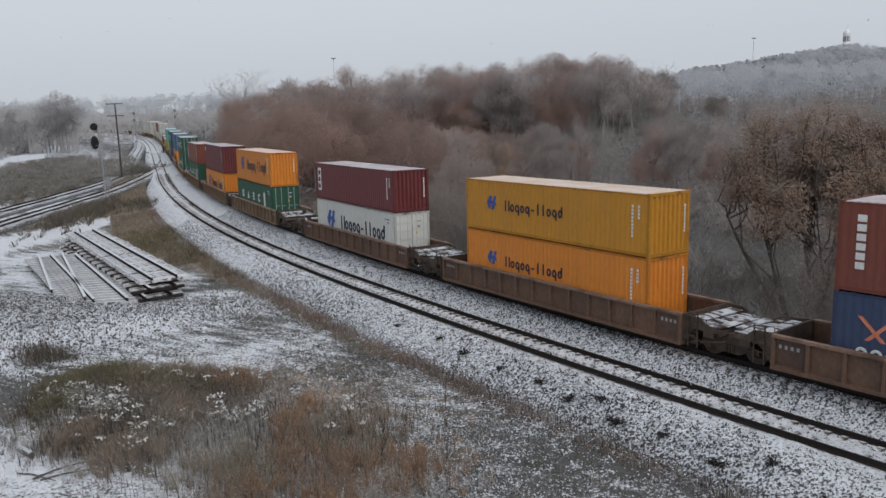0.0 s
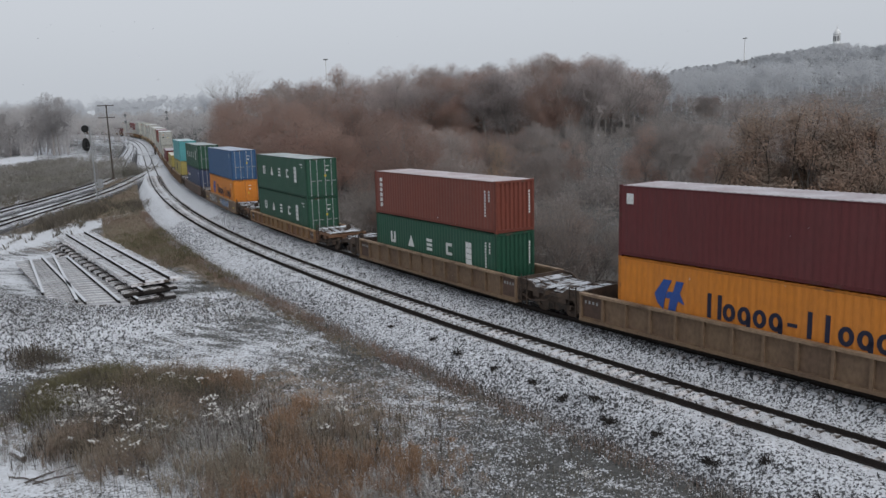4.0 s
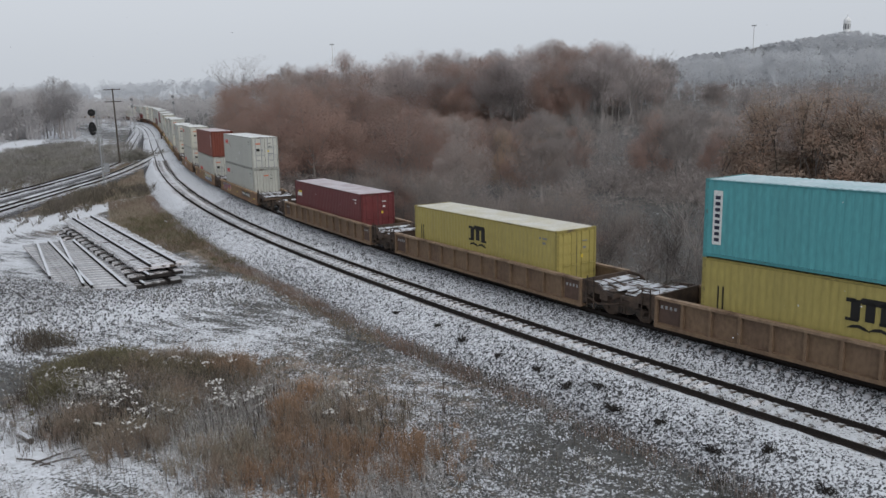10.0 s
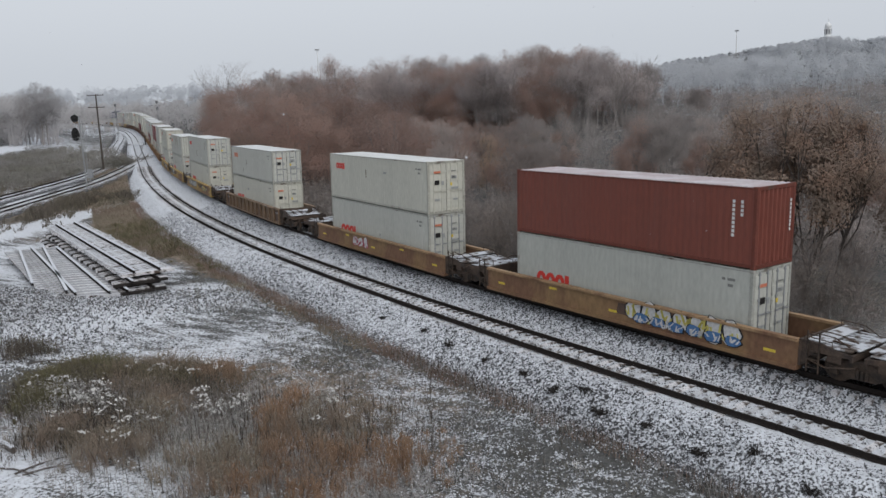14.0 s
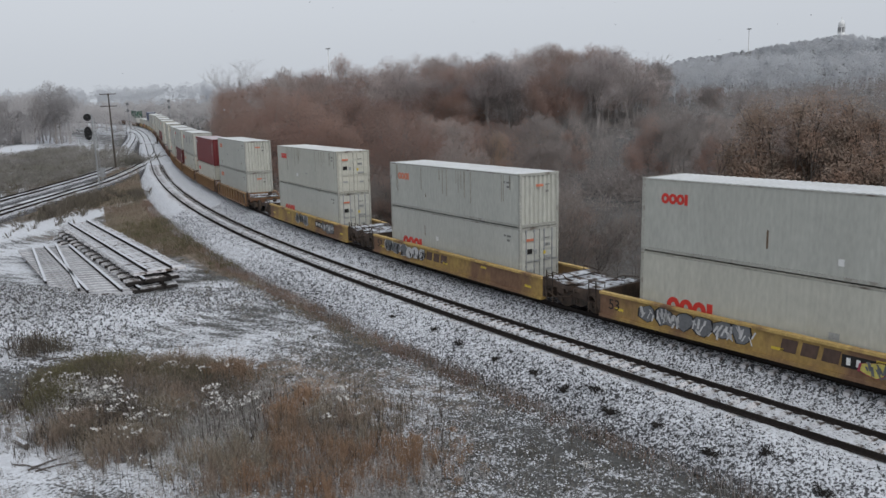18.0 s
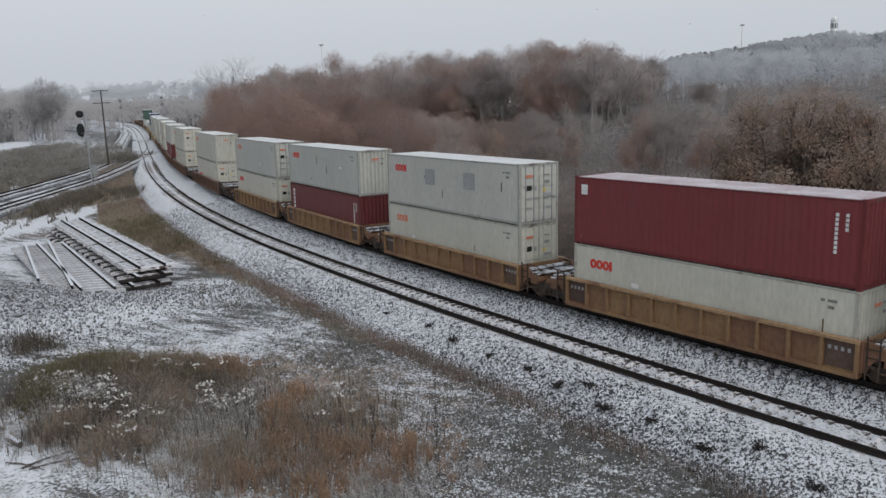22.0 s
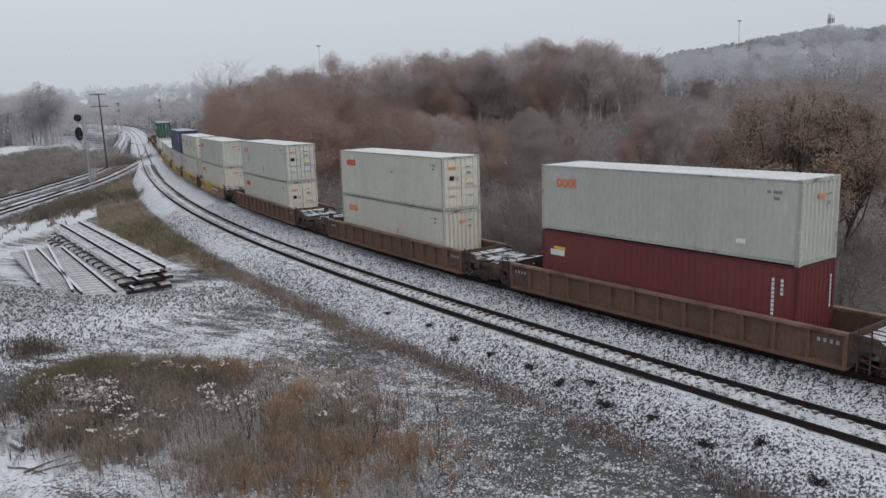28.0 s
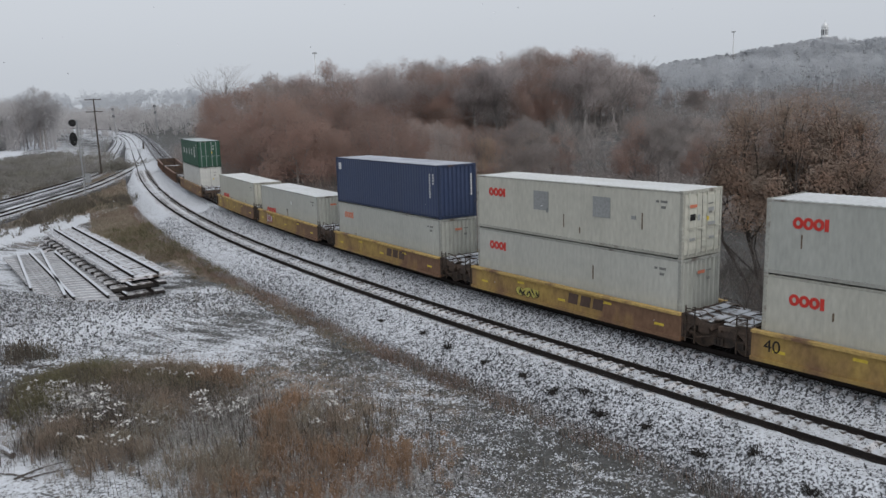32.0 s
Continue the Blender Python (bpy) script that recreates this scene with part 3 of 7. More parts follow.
def track(label, off_a, off_b, z, s0, s1, ties, cross=0.0, sunk=0.0):
    tr = thing("track", label, "railway track", kind="structure")
    ss = np.concatenate([np.arange(s0, min(s1, 140), 1.0), np.arange(max(s0, 140), s1, 4.0)]) if s1 > 140 else np.arange(s0, s1, 1.0)
    for k, o in enumerate((off_a, off_b)):
        oo = o(ss) if callable(o) else o
        part("rail", sweep_rail(course(ss, oo, z - cross * k)), M_rail, tr)
    rng = np.random.default_rng(11)
    for s in np.arange(*ties):
        oa, ob = (off_a(s), off_b(s)) if callable(off_a) else (off_a, off_b)
        c = course(s, (oa + ob) / 2, z - 0.19 - cross / 2 - sunk)
        a = math.degrees(np.interp(s, RUN, _th))
        part("tie", TIE, M_tie, tr, m=pose(*c, 0, 0, a + rng.normal(0, 0.7)))
    return tr


track("snow-filled track with dark rusty rails in front of the train", 0.0, 1.505, -0.55, -45, 330, (-14, 138, 0.53), 0.045)
_mo = lambda s: np.interp(s, RUN, MAIN_OFF)
track("ballasted main track that carries the container train", lambda s: _mo(s) - 0.7525, lambda s: _mo(s) + 0.7525, 0.0, -60, 700, (-14, 10, 0.53), 0.025, 0.05)

# ---------------------------------------------------------------- the train
CL, CW = 12.19, 2.44
_cache = {}


def cached(key, build):
    if key not in _cache:
        _cache[key] = build()
    return _cache[key]


def corrugated(length, height, pitch=0.278, depth=0.009):
    """A pressed steel wall in the xz plane that faces -y, with trapezoid ribs and a little thickness."""
    sh, x, n = [], -length / 2, max(2, round(length / pitch))
    p = length / n
    for k in range(n):
        a = x + k * p
        sh += [(a, 0.0), (a + 0.30 * p, 0.0), (a + 0.5 * p, depth), (a + 0.80 * p, depth)]
    sh.append((length / 2, 0.0))
    s = Shape()
    i = len(s.v)
    for px_, py_ in sh:
        s.v += [(px_, py_, 0), (px_, py_, height)]
    s.f += [(2 * k, 2 * k + 2, 2 * k + 3, 2 * k + 1) for k in range(len(sh) - 1)]
    m = len(s.v)
    s.v += [(-length / 2, depth + 0.02, 0), (length / 2, depth + 0.02, 0), (length / 2, depth + 0.02, height), (-length / 2, depth + 0.02, height)]
    s.f.append((m + 1, m, m + 3, m + 2))
    return s.mesh("corrugated_wall")


def frame_mesh(h):
    s = Shape()
    for x in (-1, 1):
        for y in (-1, 1):
            xc, yc = x * (CL / 2 - 0.08), y * (CW / 2 - 0.07)
            s.box(xc - 0.08, xc + 0.08, yc - 0.07, yc + 0.07, 0.118, h - 0.118, 0.02)
    for y in (-1, 1):
        yc = y * (CW / 2 - 0.035)
        s.box(-CL / 2 + 0.178, CL / 2 - 0.178, yc - 0.032, yc + 0.032, 0.055, 0.17)
        s.box(-CL / 2 + 0.178, CL / 2 - 0.178, yc - 0.032, yc + 0.032, h - 0.09, h - 0.035)
    for x in (-1, 1):
        xc = x * (CL / 2 - 0.05)
        s.box(xc - 0.045, xc + 0.045, -CW / 2 + 0.165, CW / 2 - 0.165, 0.02, 0.16)
        s.box(xc - 0.045, xc + 0.045, -CW / 2 + 0.165, CW / 2 - 0.165, h - 0.13, h - 0.01)
    return s.mesh("frame")


def roof_mesh():
    n, s = 44, Shape()
    L2 = CL - 0.3
    prof = [(-L2 / 2, -0.05)]
    for k in range(n):
        a = -L2 / 2 + k * L2 / n
        prof += [(a, 0.0), (a + 0.4 * L2 / n, 0.0), (a + 0.5 * L2 / n, 0.014), (a + 0.9 * L2 / n, 0.014)]
    prof += [(L2 / 2, 0.0), (L2 / 2, -0.05)]
    s.prism(prof, "y", -CW / 2 + 0.05, CW / 2 - 0.05)
    return s.mesh("roof")


def door_mesh(h):
    s = Shape().box(-0.03, 0.03, -0.555, 0.555, 0.17, h - 0.14)
    return s.mesh("door")


def panel_mesh(h):
    return Shape().box(0.03, 0.052, -0.5, 0.5, 0, (h - 0.6) / 4.6 * 0.74, 0.015).mesh("door_panel")


def rod_mesh(h):
    s = Shape().tube([(0, 0, 0.10), (0, 0, h - 0.08)], 0.032, 6)
    for z in (0.2, h * 0.35, h * 0.62, h - 0.2):
        s.box(-0.035, 0.03, -0.05, 0.05, z - 0.04, z + 0.04)
    s.box(-0.01, 0.05, -0.02, 0.34, h * 0.42, h * 0.42 + 0.05)
    return s.mesh("locking_rod")


def bar(parent, material, x, z, w, h, label="", skew=0.0, name="marking", end=False, y=None, round_=0.0):
    """A flat painted mark on the near side (or the near end), x and z of its lower left corner."""
    b = min(round_, 0.45 * min(w, h))
    ring = [(x, z), (x + w, z), (x + w + skew, z + h), (x + skew, z + h)] if not b else [(x + b, z), (x + w - b, z), (x + w, z + b), (x + w, z + h - b), (x + w - b, z + h), (x + b, z + h), (x, z + h - b), (x, z + b)]
    s = Shape().prism(ring, "x" if end else "y", *((CL / 2 + 0.024, CL / 2 + 0.034) if end else ((y or -CW / 2) - 0.004, (y or -CW / 2) + 0.012)))
    return part(name, s, material, parent, label)


def ring_shape(s, c, z, rx, rz, st, yy, m=16):
    """A flat ring of stroke st round (c, z)."""
    i, q = len(s.v), np.radians(np.linspace(0, 360, m + 1))
    for yq in (yy - 0.004, yy + 0.012):
        for f_ in (0.0, st):
            s.v += [(c + (rx - f_) * math.cos(t), yq, z + (rz - f_) * math.sin(t)) for t in q]
    n = m + 1
    for j in range(m):
        u, v = i + j, i + j + 1
        s.f += [(u, v, v + n, u + n), (v, u, u + 2 * n, v + 2 * n), (u + n, v + n, v + 3 * n, u + 3 * n)]
    return s


def letters(parent, material, x, z, w, h, n, gap=0.25, name="wordmark", y=None):
    """A word drawn as one row of plain shapes: rings and upright bars of the marks' size."""
    s = Shape()
    cw = w / (n + (n - 1) * gap)
    yy = y or -CW / 2

    def stroke(x0, x1, z0, z1):
        s.box(x0, x1, yy - 0.004, yy + 0.012, z0, z1)

    for k in range(n):
        a = x + k * cw * (1 + gap)
        c = a + cw / 2
        if n > 6:
            st, low = 0.17 * h, 0.72 * h
            if k == 0:
                stroke(a - 0.1 * cw, a + st - 0.1 * cw, z, z + h)
                stroke(a + 1.1 * cw - st, a + 1.1 * cw, z, z + h)
            elif k == 5:
                stroke(a + 0.15 * cw, a + 0.85 * cw, z + 0.3 * h, z + 0.44 * h)
            elif k in (6, 7):
                stroke(c - st / 2, c + st / 2, z, z + h)
            else:
                ring_shape(s, c, z + low / 2, cw * 0.52, low / 2, st, yy)
                if k in (2, 4, 9):
                    stroke(c + cw * 0.52 - st, c + cw * 0.52, z - 0.25 * h, z + low * 0.5)
                if k == 10:
                    stroke(c + cw * 0.52 - st, c + cw * 0.52, z + low * 0.5, z + h)
        elif n == 4:
            st = 0.27 * h
            if k == 3:
                stroke(a + 0.05 * cw, a + 0.05 * cw + st * 1.2, z, z + h)
            else:
                ring_shape(s, c, z + h / 2, cw * 0.54, h / 2, st, yy)
        else:
            ring_shape(s, c, z + h / 2, cw * 0.5, h / 2, 0.26 * h, yy)
    return tagged(part(name, s, material, parent), kind="stuff")


def small_marks(c, h, material, door):
    """Small number bars near the corner post, unreadable at this distance."""
    if door:
        bar(c, material, CL / 2 - 1.25, h - 0.5, 0.13, 0.09, name="number_bar")
        bar(c, material, CL / 2 - 1.02, h - 0.5, 0.3, 0.09, name="number_bar")
        bar(c, material, CL / 2 - 1.0, h - 0.72, 0.2, 0.1, name="number_bar")
        bar(c, material, 0.3, h - 0.6, 0.3, 0.05, end=True, name="number_bar")
        bar(c, material, 0.34, h - 0.95, 0.18, 0.11, end=True, name="number_bar")
        return
    column = Shape()
    for x, n, top in ((CL / 2 - 0.95, 9, 0.45), (CL / 2 - 0.62, 4, 0.45)):
        for k in range(n):
            column.box(x, x + 0.10, -CW / 2 - 0.004, -CW / 2 + 0.012, h - top - 0.15 * (k + 1), h - top - 0.15 * k - 0.04)
    tagged(part("number_column", column, material, c), kind="stuff")
    column = Shape()
    for k in range(8):
        column.box(CL / 2 + 0.024, CL / 2 + 0.034, 0.82, 0.90, h - 0.5 - 0.15 * (k + 1), h - 0.54 - 0.15 * k)
    tagged(part("number_column", column, material, c), kind="stuff")


def hook_logo(c, z, h, x):
    """Two slanted blue strokes."""
    for ring in ([(0, 0.48), (0.36, 1), (0.66, 1), (0.48, 0.62), (0.4, 0.3), (0.36, 0.0), (0.12, 0.2)], [(0.44, 0.40), (0.62, 0.40), (0.54, 0.0), (0.82, 0.0), (0.92, 0.36), (1.16, 0.28), (0.98, 0.62), (1.12, 1), (0.84, 1), (0.72, 0.62), (0.5, 0.62)]):
        part("logo_stroke", Shape().prism([(x + a * h, z + b * h) for a, b in ring], "y", -CW / 2 - 0.004, -CW / 2 + 0.012), M_decal_b, c)


def decorate(c, look_, h, rng):
    if look_ == "lloyd":
        hook_logo(c, h * 0.44, 0.66, -CL / 2 + 1.75)
        letters(c, M_decal_navy, -CL / 2 + 3.2, h * 0.44, 4.0, 0.52, 11, 0.3)
    elif look_ == "lloyd_big":
        hook_logo(c, h * 0.36, 1.2, -CL / 2 + 1.85)
        letters(c, M_decal_navy, -CL / 2 + 4.3, h * 0.38, 6.5, 0.92, 11, 0.22)
    elif look_ == "uasc":
        z = h * 0.45
        for x, strokes in ((1.75, ((0, 0, 0.17, 0.66), (0.38, 0, 0.17, 0.66), (0, 0, 0.55, 0.16))), (5.75, ((0, 0.5, 0.55, 0.16), (0, 0.25, 0.55, 0.15), (0, 0, 0.55, 0.16))), (7.7, ((0, 0, 0.17, 0.66), (0, 0.5, 0.55, 0.16), (0, 0, 0.55, 0.16)))):
            for a, b, w, hh in strokes:
                bar(c, M_decal_w, -CL / 2 + x + a, z + b, w, hh, name="white_stroke")
        part("white_triangle", Shape().prism([(-CL / 2 + 3.75, z), (-CL / 2 + 4.4, z), (-CL / 2 + 4.08, z + 0.66)], "y", -CW / 2 - 0.004, -CW / 2 + 0.012), M_decal_w, c)
        for k in range(4):
            bar(c, M_decal_w, -CL / 2 + 9.55, h * 0.36 + k * 0.30, 0.5, 0.27, name="white_panel")
    elif look_ == "oocl":
        mtl = M_decal_o if rng.random() < 0.35 else M_decal_r
        letters(c, mtl, -CL / 2 + 0.95, h - 0.95, 1.35, 0.40, 4, 0.04)
    elif look_ == "oocl_low":
        letters(c, M_decal_r, -CL / 2 + 1.35, 0.55, 2.3, 0.72, 4, 0.04)
    elif look_ == "vertical":
        for k in range(6):
            bar(c, M_decal_w, -CL / 2 + 0.62, h - 0.62 - 0.30 * k, 0.28, 0.22, name="letter_block")
    elif look_ == "card":
        bar(c, M_decal_w, -CL / 2 + 0.5, h - 1.95, 0.5, 1.6, name="white_panel")
        for k in range(3):
            bar(c, M_decal_navy, -CL / 2 + 0.6, h - 0.85 - 0.48 * k, 0.3, 0.34, name="letter_block", y=-CW / 2 - 0.006, round_=0.08)
    elif look_ == "tall_panel":
        bar(c, M_decal_w, -CL / 2 + 0.38, h * 0.18, 0.36, h * 0.68, name="white_panel")
        for k in range(8):
            bar(c, M_decal_navy, -CL / 2 + 0.46, h * 0.22 + k * 0.22, 0.2, 0.13, name="letter_block", y=-CW / 2 - 0.006)
    elif look_ == "star":
        for sg in (1, -1):
            bar(c, M_decal_o, -CL / 2 + 1.05 + (0.5 if sg < 0 else 0), h * 0.5, 0.16, 0.75, skew=sg * 0.75, name="logo_stroke")
        letters(c, M_decal_w, -CL / 2 + 0.8, h * 0.30, 2.2, 0.34, 5)
    elif look_ == "emm":
        z = h * 0.575
        for k in range(3):
            bar(c, M_decal_k, -0.58 + 0.46 * k, z, 0.29, 0.66, name="logo_stroke")
        bar(c, M_decal_k, -0.74, z + 0.56, 0.3, 0.13, name="logo_stroke")
        bar(c, M_decal_k, -0.33, z + 0.54, 0.96, 0.21, name="logo_stroke", round_=0.1)
        bar(c, M_decal_k, -0.74, z - 0.05, 0.42, 0.1, name="logo_stroke")
        bar(c, M_decal_k, 0.32, z - 0.05, 0.44, 0.1, name="logo_stroke")
        for k in range(2):
            part("logo_wave", Shape().prism([(-0.7 + 0.68 * k, z - 0.3), (-0.5 + 0.68 * k, z - 0.17), (-0.3 + 0.68 * k, z - 0.14), (-0.1 + 0.68 * k, z - 0.2), (0.06 + 0.68 * k, z - 0.32), (-0.1 + 0.68 * k, z - 0.3), (-0.32 + 0.68 * k, z - 0.24), (-0.52 + 0.68 * k, z - 0.27)], "y", -CW / 2 - 0.004, -CW / 2 + 0.012), M_decal_k, c)
        bar(c, M_decal_k, -CL / 2 + 0.7, h * 0.35, 0.05, 0.9, name="number_bar")
        bar(c, M_decal_k, -CL / 2 + 0.9, h * 0.35, 0.05, 0.9, name="number_bar")
    elif look_ == "sea":
        bar(c, M_decal_r, -CL / 2 + 0.62, h * 0.62, 0.55, 0.24, name="logo_stroke", skew=0.12)
        letters(c, M_decal_w, -CL / 2 + 1.35, h * 0.58, 1.85, 0.30, 5, 0.2)
    elif look_ == "corner":
        bar(c, M_decal_w, -CL / 2 + 0.55, h * 0.62, 0.85, 0.26, name="white_panel")
        bar(c, M_decal_y, -CL / 2 + 0.75, h * 0.62 + 0.27, 0.7, 0.14, name="yellow_bar")
    elif look_ == "square":
        bar(c, M_decal_w, -CL / 2 + 0.4, h - 0.75, 0.34, 0.42, name="white_panel")


def container(color, h, door, look_, rng, patches=False, covered=False, stained=False):
    word = dict(gold="golden yellow", orange="orange", maroon="dark maroon", brick="brick red", green="dark green", blue="mid blue", navy="navy blue", teal="turquoise", yellow="mustard yellow", white="white",
                grey="pale grey", grey_b="pale grey", grey_c="cream grey", red="deep red")[color]
    c = thing("shipping_container", f"{word} steel container with {'barred doors' if door else 'a ribbed end'}{'' if covered else ', snow on roof'}", "container", "containers on the train")
    p = PAINT[color]
    flat = color.startswith("grey")
    wall = cached(("side", h, flat), lambda: corrugated(CL - 0.3, h - 0.25, depth=0.004 if flat else 0.012))
    part("side_wall", wall, p, c, m=pose(0, -CW / 2 + 0.012, 0.165))
    part("side_wall", wall, p, c, m=pose(0, CW / 2 - 0.012, 0.165, 0, 0, 180))
    part("frame", cached(("frame", h), lambda: frame_mesh(h)), WORN[color], c)
    part("roof", cached("roof", roof_mesh), p if covered else roof_mat(color), c, "" if covered else "thin snow over ribbed steel", m=pose(0, 0, h - 0.015))
    part("floor", cached("floor", lambda: Shape().box(-CL / 2 + 0.1, CL / 2 - 0.1, -CW / 2 + 0.07, CW / 2 - 0.07, 0.05, 0.14).mesh("floor")), M_deck, c)
    endw = cached(("end", h), lambda: corrugated(CW - 0.27, h - 0.28, 0.27, 0.09))
    dr, rod = cached(("door", h), lambda: door_mesh(h)), cached(("rod", h), lambda: rod_mesh(h))
    for side in (1, -1):
        turn = 0 if side > 0 else 180
        if (side > 0) == bool(door):
            for k in (-1, 1):
                d = part("door", dr, p, c, m=pose(side * (CL / 2 - 0.06), 0, 0, 0, 0, turn) @ pose(0, k * 0.562, 0))
                for q in range(5):
                    part("door_panel", cached(("panel", h), lambda: panel_mesh(h)), p, d, m=pose(0, 0, 0.3 + q * (h - 0.6) / 4.6))
                for q in (-0.28, 0.22):
                    part("locking_rod", rod, M_galv if color in ("green", "blue", "navy", "grey", "grey_b") else p, d, m=pose(0.06, q, 0))
            part("gasket", cached(("gasket", h), lambda: Shape().box(-0.02, 0.012, -0.012, 0.012, 0.17, h - 0.14).mesh("gasket")), M_gasket, c, m=pose(side * (CL / 2 - 0.035), 0, 0))
        else:
            part("end_wall", endw, p, c, m=pose(side * (CL / 2 - 0.02), 0, 0.15, 0, 0, 90 * side))
    cast = cached("casting", lambda: Shape().box(-0.089, 0.089, -0.081, 0.081, -0.059, 0.059, 0.015).mesh("corner_casting"))
    for x in (-1, 1):
        for y in (-1, 1):
            for z in (0.059, h - 0.059):
                part("corner_casting", cast, WORN[color], c, m=pose(x * (CL / 2 - 0.089), y * (CW / 2 - 0.081), z))
    light = color in ("white", "grey", "grey_b", "grey_c", "yellow", "gold", "orange", "teal")
    small_marks(c, h, M_faint if light and color not in ("gold", "orange") else M_decal_w, door or color.startswith("grey"))
    decorate(c, look_, h, rng)
    if stained:
        for k in range(16):
            hh = rng.uniform(0.4, 1.7)
            bar(c, M_stain, rng.uniform(-5.6, 5.6), h - 0.12 - hh, rng.uniform(0.03, 0.09), hh, name="rust_stain", round_=0.03)
    if patches:
        for x in (-2.0, 1.6):
            bar(c, M_patch, x, h * 0.48, 0.95, 0.85, name="repair_patch")
    if door and color.startswith("grey"):
        for y_, z_, w_, h_, m_ in ((-0.80, 0.56, 0.30, 0.24, M_decal_k), (-0.36, 0.55, 0.16, 0.22, M_patch), (0.30, 0.66, 0.34, 0.16, M_patch), (0.28, 0.46, 0.46, 0.12, M_patch), (0.40, 0.25, 0.30, 0.10, M_patch), (-0.82, 0.26, 0.34, 0.10, M_patch)):
            bar(c, m_, y_, h * z_, w_, h_, end=True, name="door_label")
    if door:
        bar(c, M_decal_y, 0.22, h * 0.53, 0.13, 0.16, end=True, name="warning_label")
    if color.startswith("grey"):
        bar(c, M_decal_o, -0.85 if door else -0.25, h - 0.66, 0.44, 0.12, end=True, name="red_bar")
        for k in range(rng.integers(0, 4)):
            bar(c, M_ruststreak, rng.uniform(-5.4, 5.4), rng.uniform(0.25, h - 1.0), rng.uniform(0.03, 0.07), rng.uniform(0.2, 0.7), name="rust_stain", round_=0.03)
        for k in range(rng.integers(0, 3)):
            bar(c, M_patch if rng.random() < 0.6 else M_decal_w, rng.uniform(-4, 4), rng.uniform(0.5, h - 0.9), rng.uniform(0.12, 0.4), rng.uniform(0.10, 0.26), name="repair_patch")
    return c


def sill_mesh(Lw, top, smooth):
    """One side of a well: web plate, top chord and bottom chord."""
    s = Shape()
    s.box(-Lw / 2, Lw / 2, -0.02, 0.02, 0.34, top - 0.1)
    s.prism([(-0.16, 0.22), (0.22, 0.22), (0.22, 0.30), (-0.02, 0.36), (-0.16, 0.36)], "x", -Lw / 2, Lw / 2)
    if smooth:
        s.box(-Lw / 2, Lw / 2, -0.075, -0.02, 0.36, top - 0.12)
    return s.mesh("side_sill")


def rib_mesh(top):
    return Shape().prism([(-0.15, 0.36), (-0.02, 0.36), (-0.02, top - 0.1), (-0.15, top - 0.1)], "x", -0.055, 0.055).mesh("rib")


def platform_mesh(Lp, top):
    """The end deck over a truck: sloping shear plate, deck, stub sill and end beam; x from the well's end outwards."""
    s = Shape()
    s.box(0, 0.10, -1.42, 1.42, 0.4, top, 0.01)
    q = max(0.35, Lp * 0.5 - 0.62)
    arch = [(0.10, top), (0.10, 0.42), (q - 0.15, 0.46), (q, 0.78), (q + 0.2, 0.95), (Lp - 0.02, 0.97), (Lp, 1.10), (Lp * 0.62, 1.16), (Lp * 0.45, top - 0.04)]
    s.prism(arch, "y", -1.38, -1.30)
    s.prism(arch, "y", 1.30, 1.38)
    s.box(0.10, Lp, -0.42, 0.42, 0.62, 0.98)
    s.box(Lp * 0.52, Lp * 0.52 + 0.45, -1.32, 1.32, 0.72, 1.0)
    s.box(Lp - 0.1, Lp, -1.4, 1.4, 0.9, 1.1, 0.01)
    return s.mesh("end_platform")


def deck_slats(Lp):
    s = Shape()
    for k in range(9):
        y = -1.28 + k * 0.29
        s.box(0.35 + 0.1 * (k % 2), Lp - 0.12, y, y + 0.19, 1.16, 1.20)
    s.box(0.2, min(0.9, Lp * 0.45), -1.25, 1.25, 1.27, 1.31)
    s.box(Lp - 0.34, Lp + 0.05, -1.1, 0.9, 1.20, 1.235)
    return s.mesh("walkway_grating")


def wheelset_mesh():
    s = Shape().tube([(0, -0.98, 0), (0, 0.98, 0)], 0.085, 8)
    for y in (-0.72, 0.72):
        sg = 1 if y < 0 else -1
        s.tube([(0, y - 0.065 * sg, 0), (0, y - 0.06 * sg, 0), (0, y + 0.055 * sg, 0), (0, y + 0.065 * sg, 0)], [0.43, 0.46, 0.46, 0.49], 20)
        s.tube([(0, y - 0.09 * sg, 0), (0, y - 0.064 * sg, 0)], [0.13, 0.2], 10)
    return s.mesh("wheelset", False)


def side_frame_mesh():
    s = Shape()
    s.prism([(-1.15, 0.40), (-1.15, 0.62), (-0.75, 0.72), (-0.4, 0.86), (0.4, 0.86), (0.75, 0.72), (1.15, 0.62), (1.15, 0.40), (0.75, 0.45), (0.42, 0.28), (-0.42, 0.28), (-0.75, 0.45)], "y", -0.09, 0.09)
    for x in (-0.88, 0.88):
        s.box(x - 0.14, x + 0.14, -0.15, 0.12, 0.34, 0.60, 0.03)
    for x in (-0.14, 0.0, 0.14):
        s.tube([(x, -0.12, 0.32), (x, -0.12, 0.60)], 0.06, 8)
    return s.mesh("side_frame")


SPIN = []


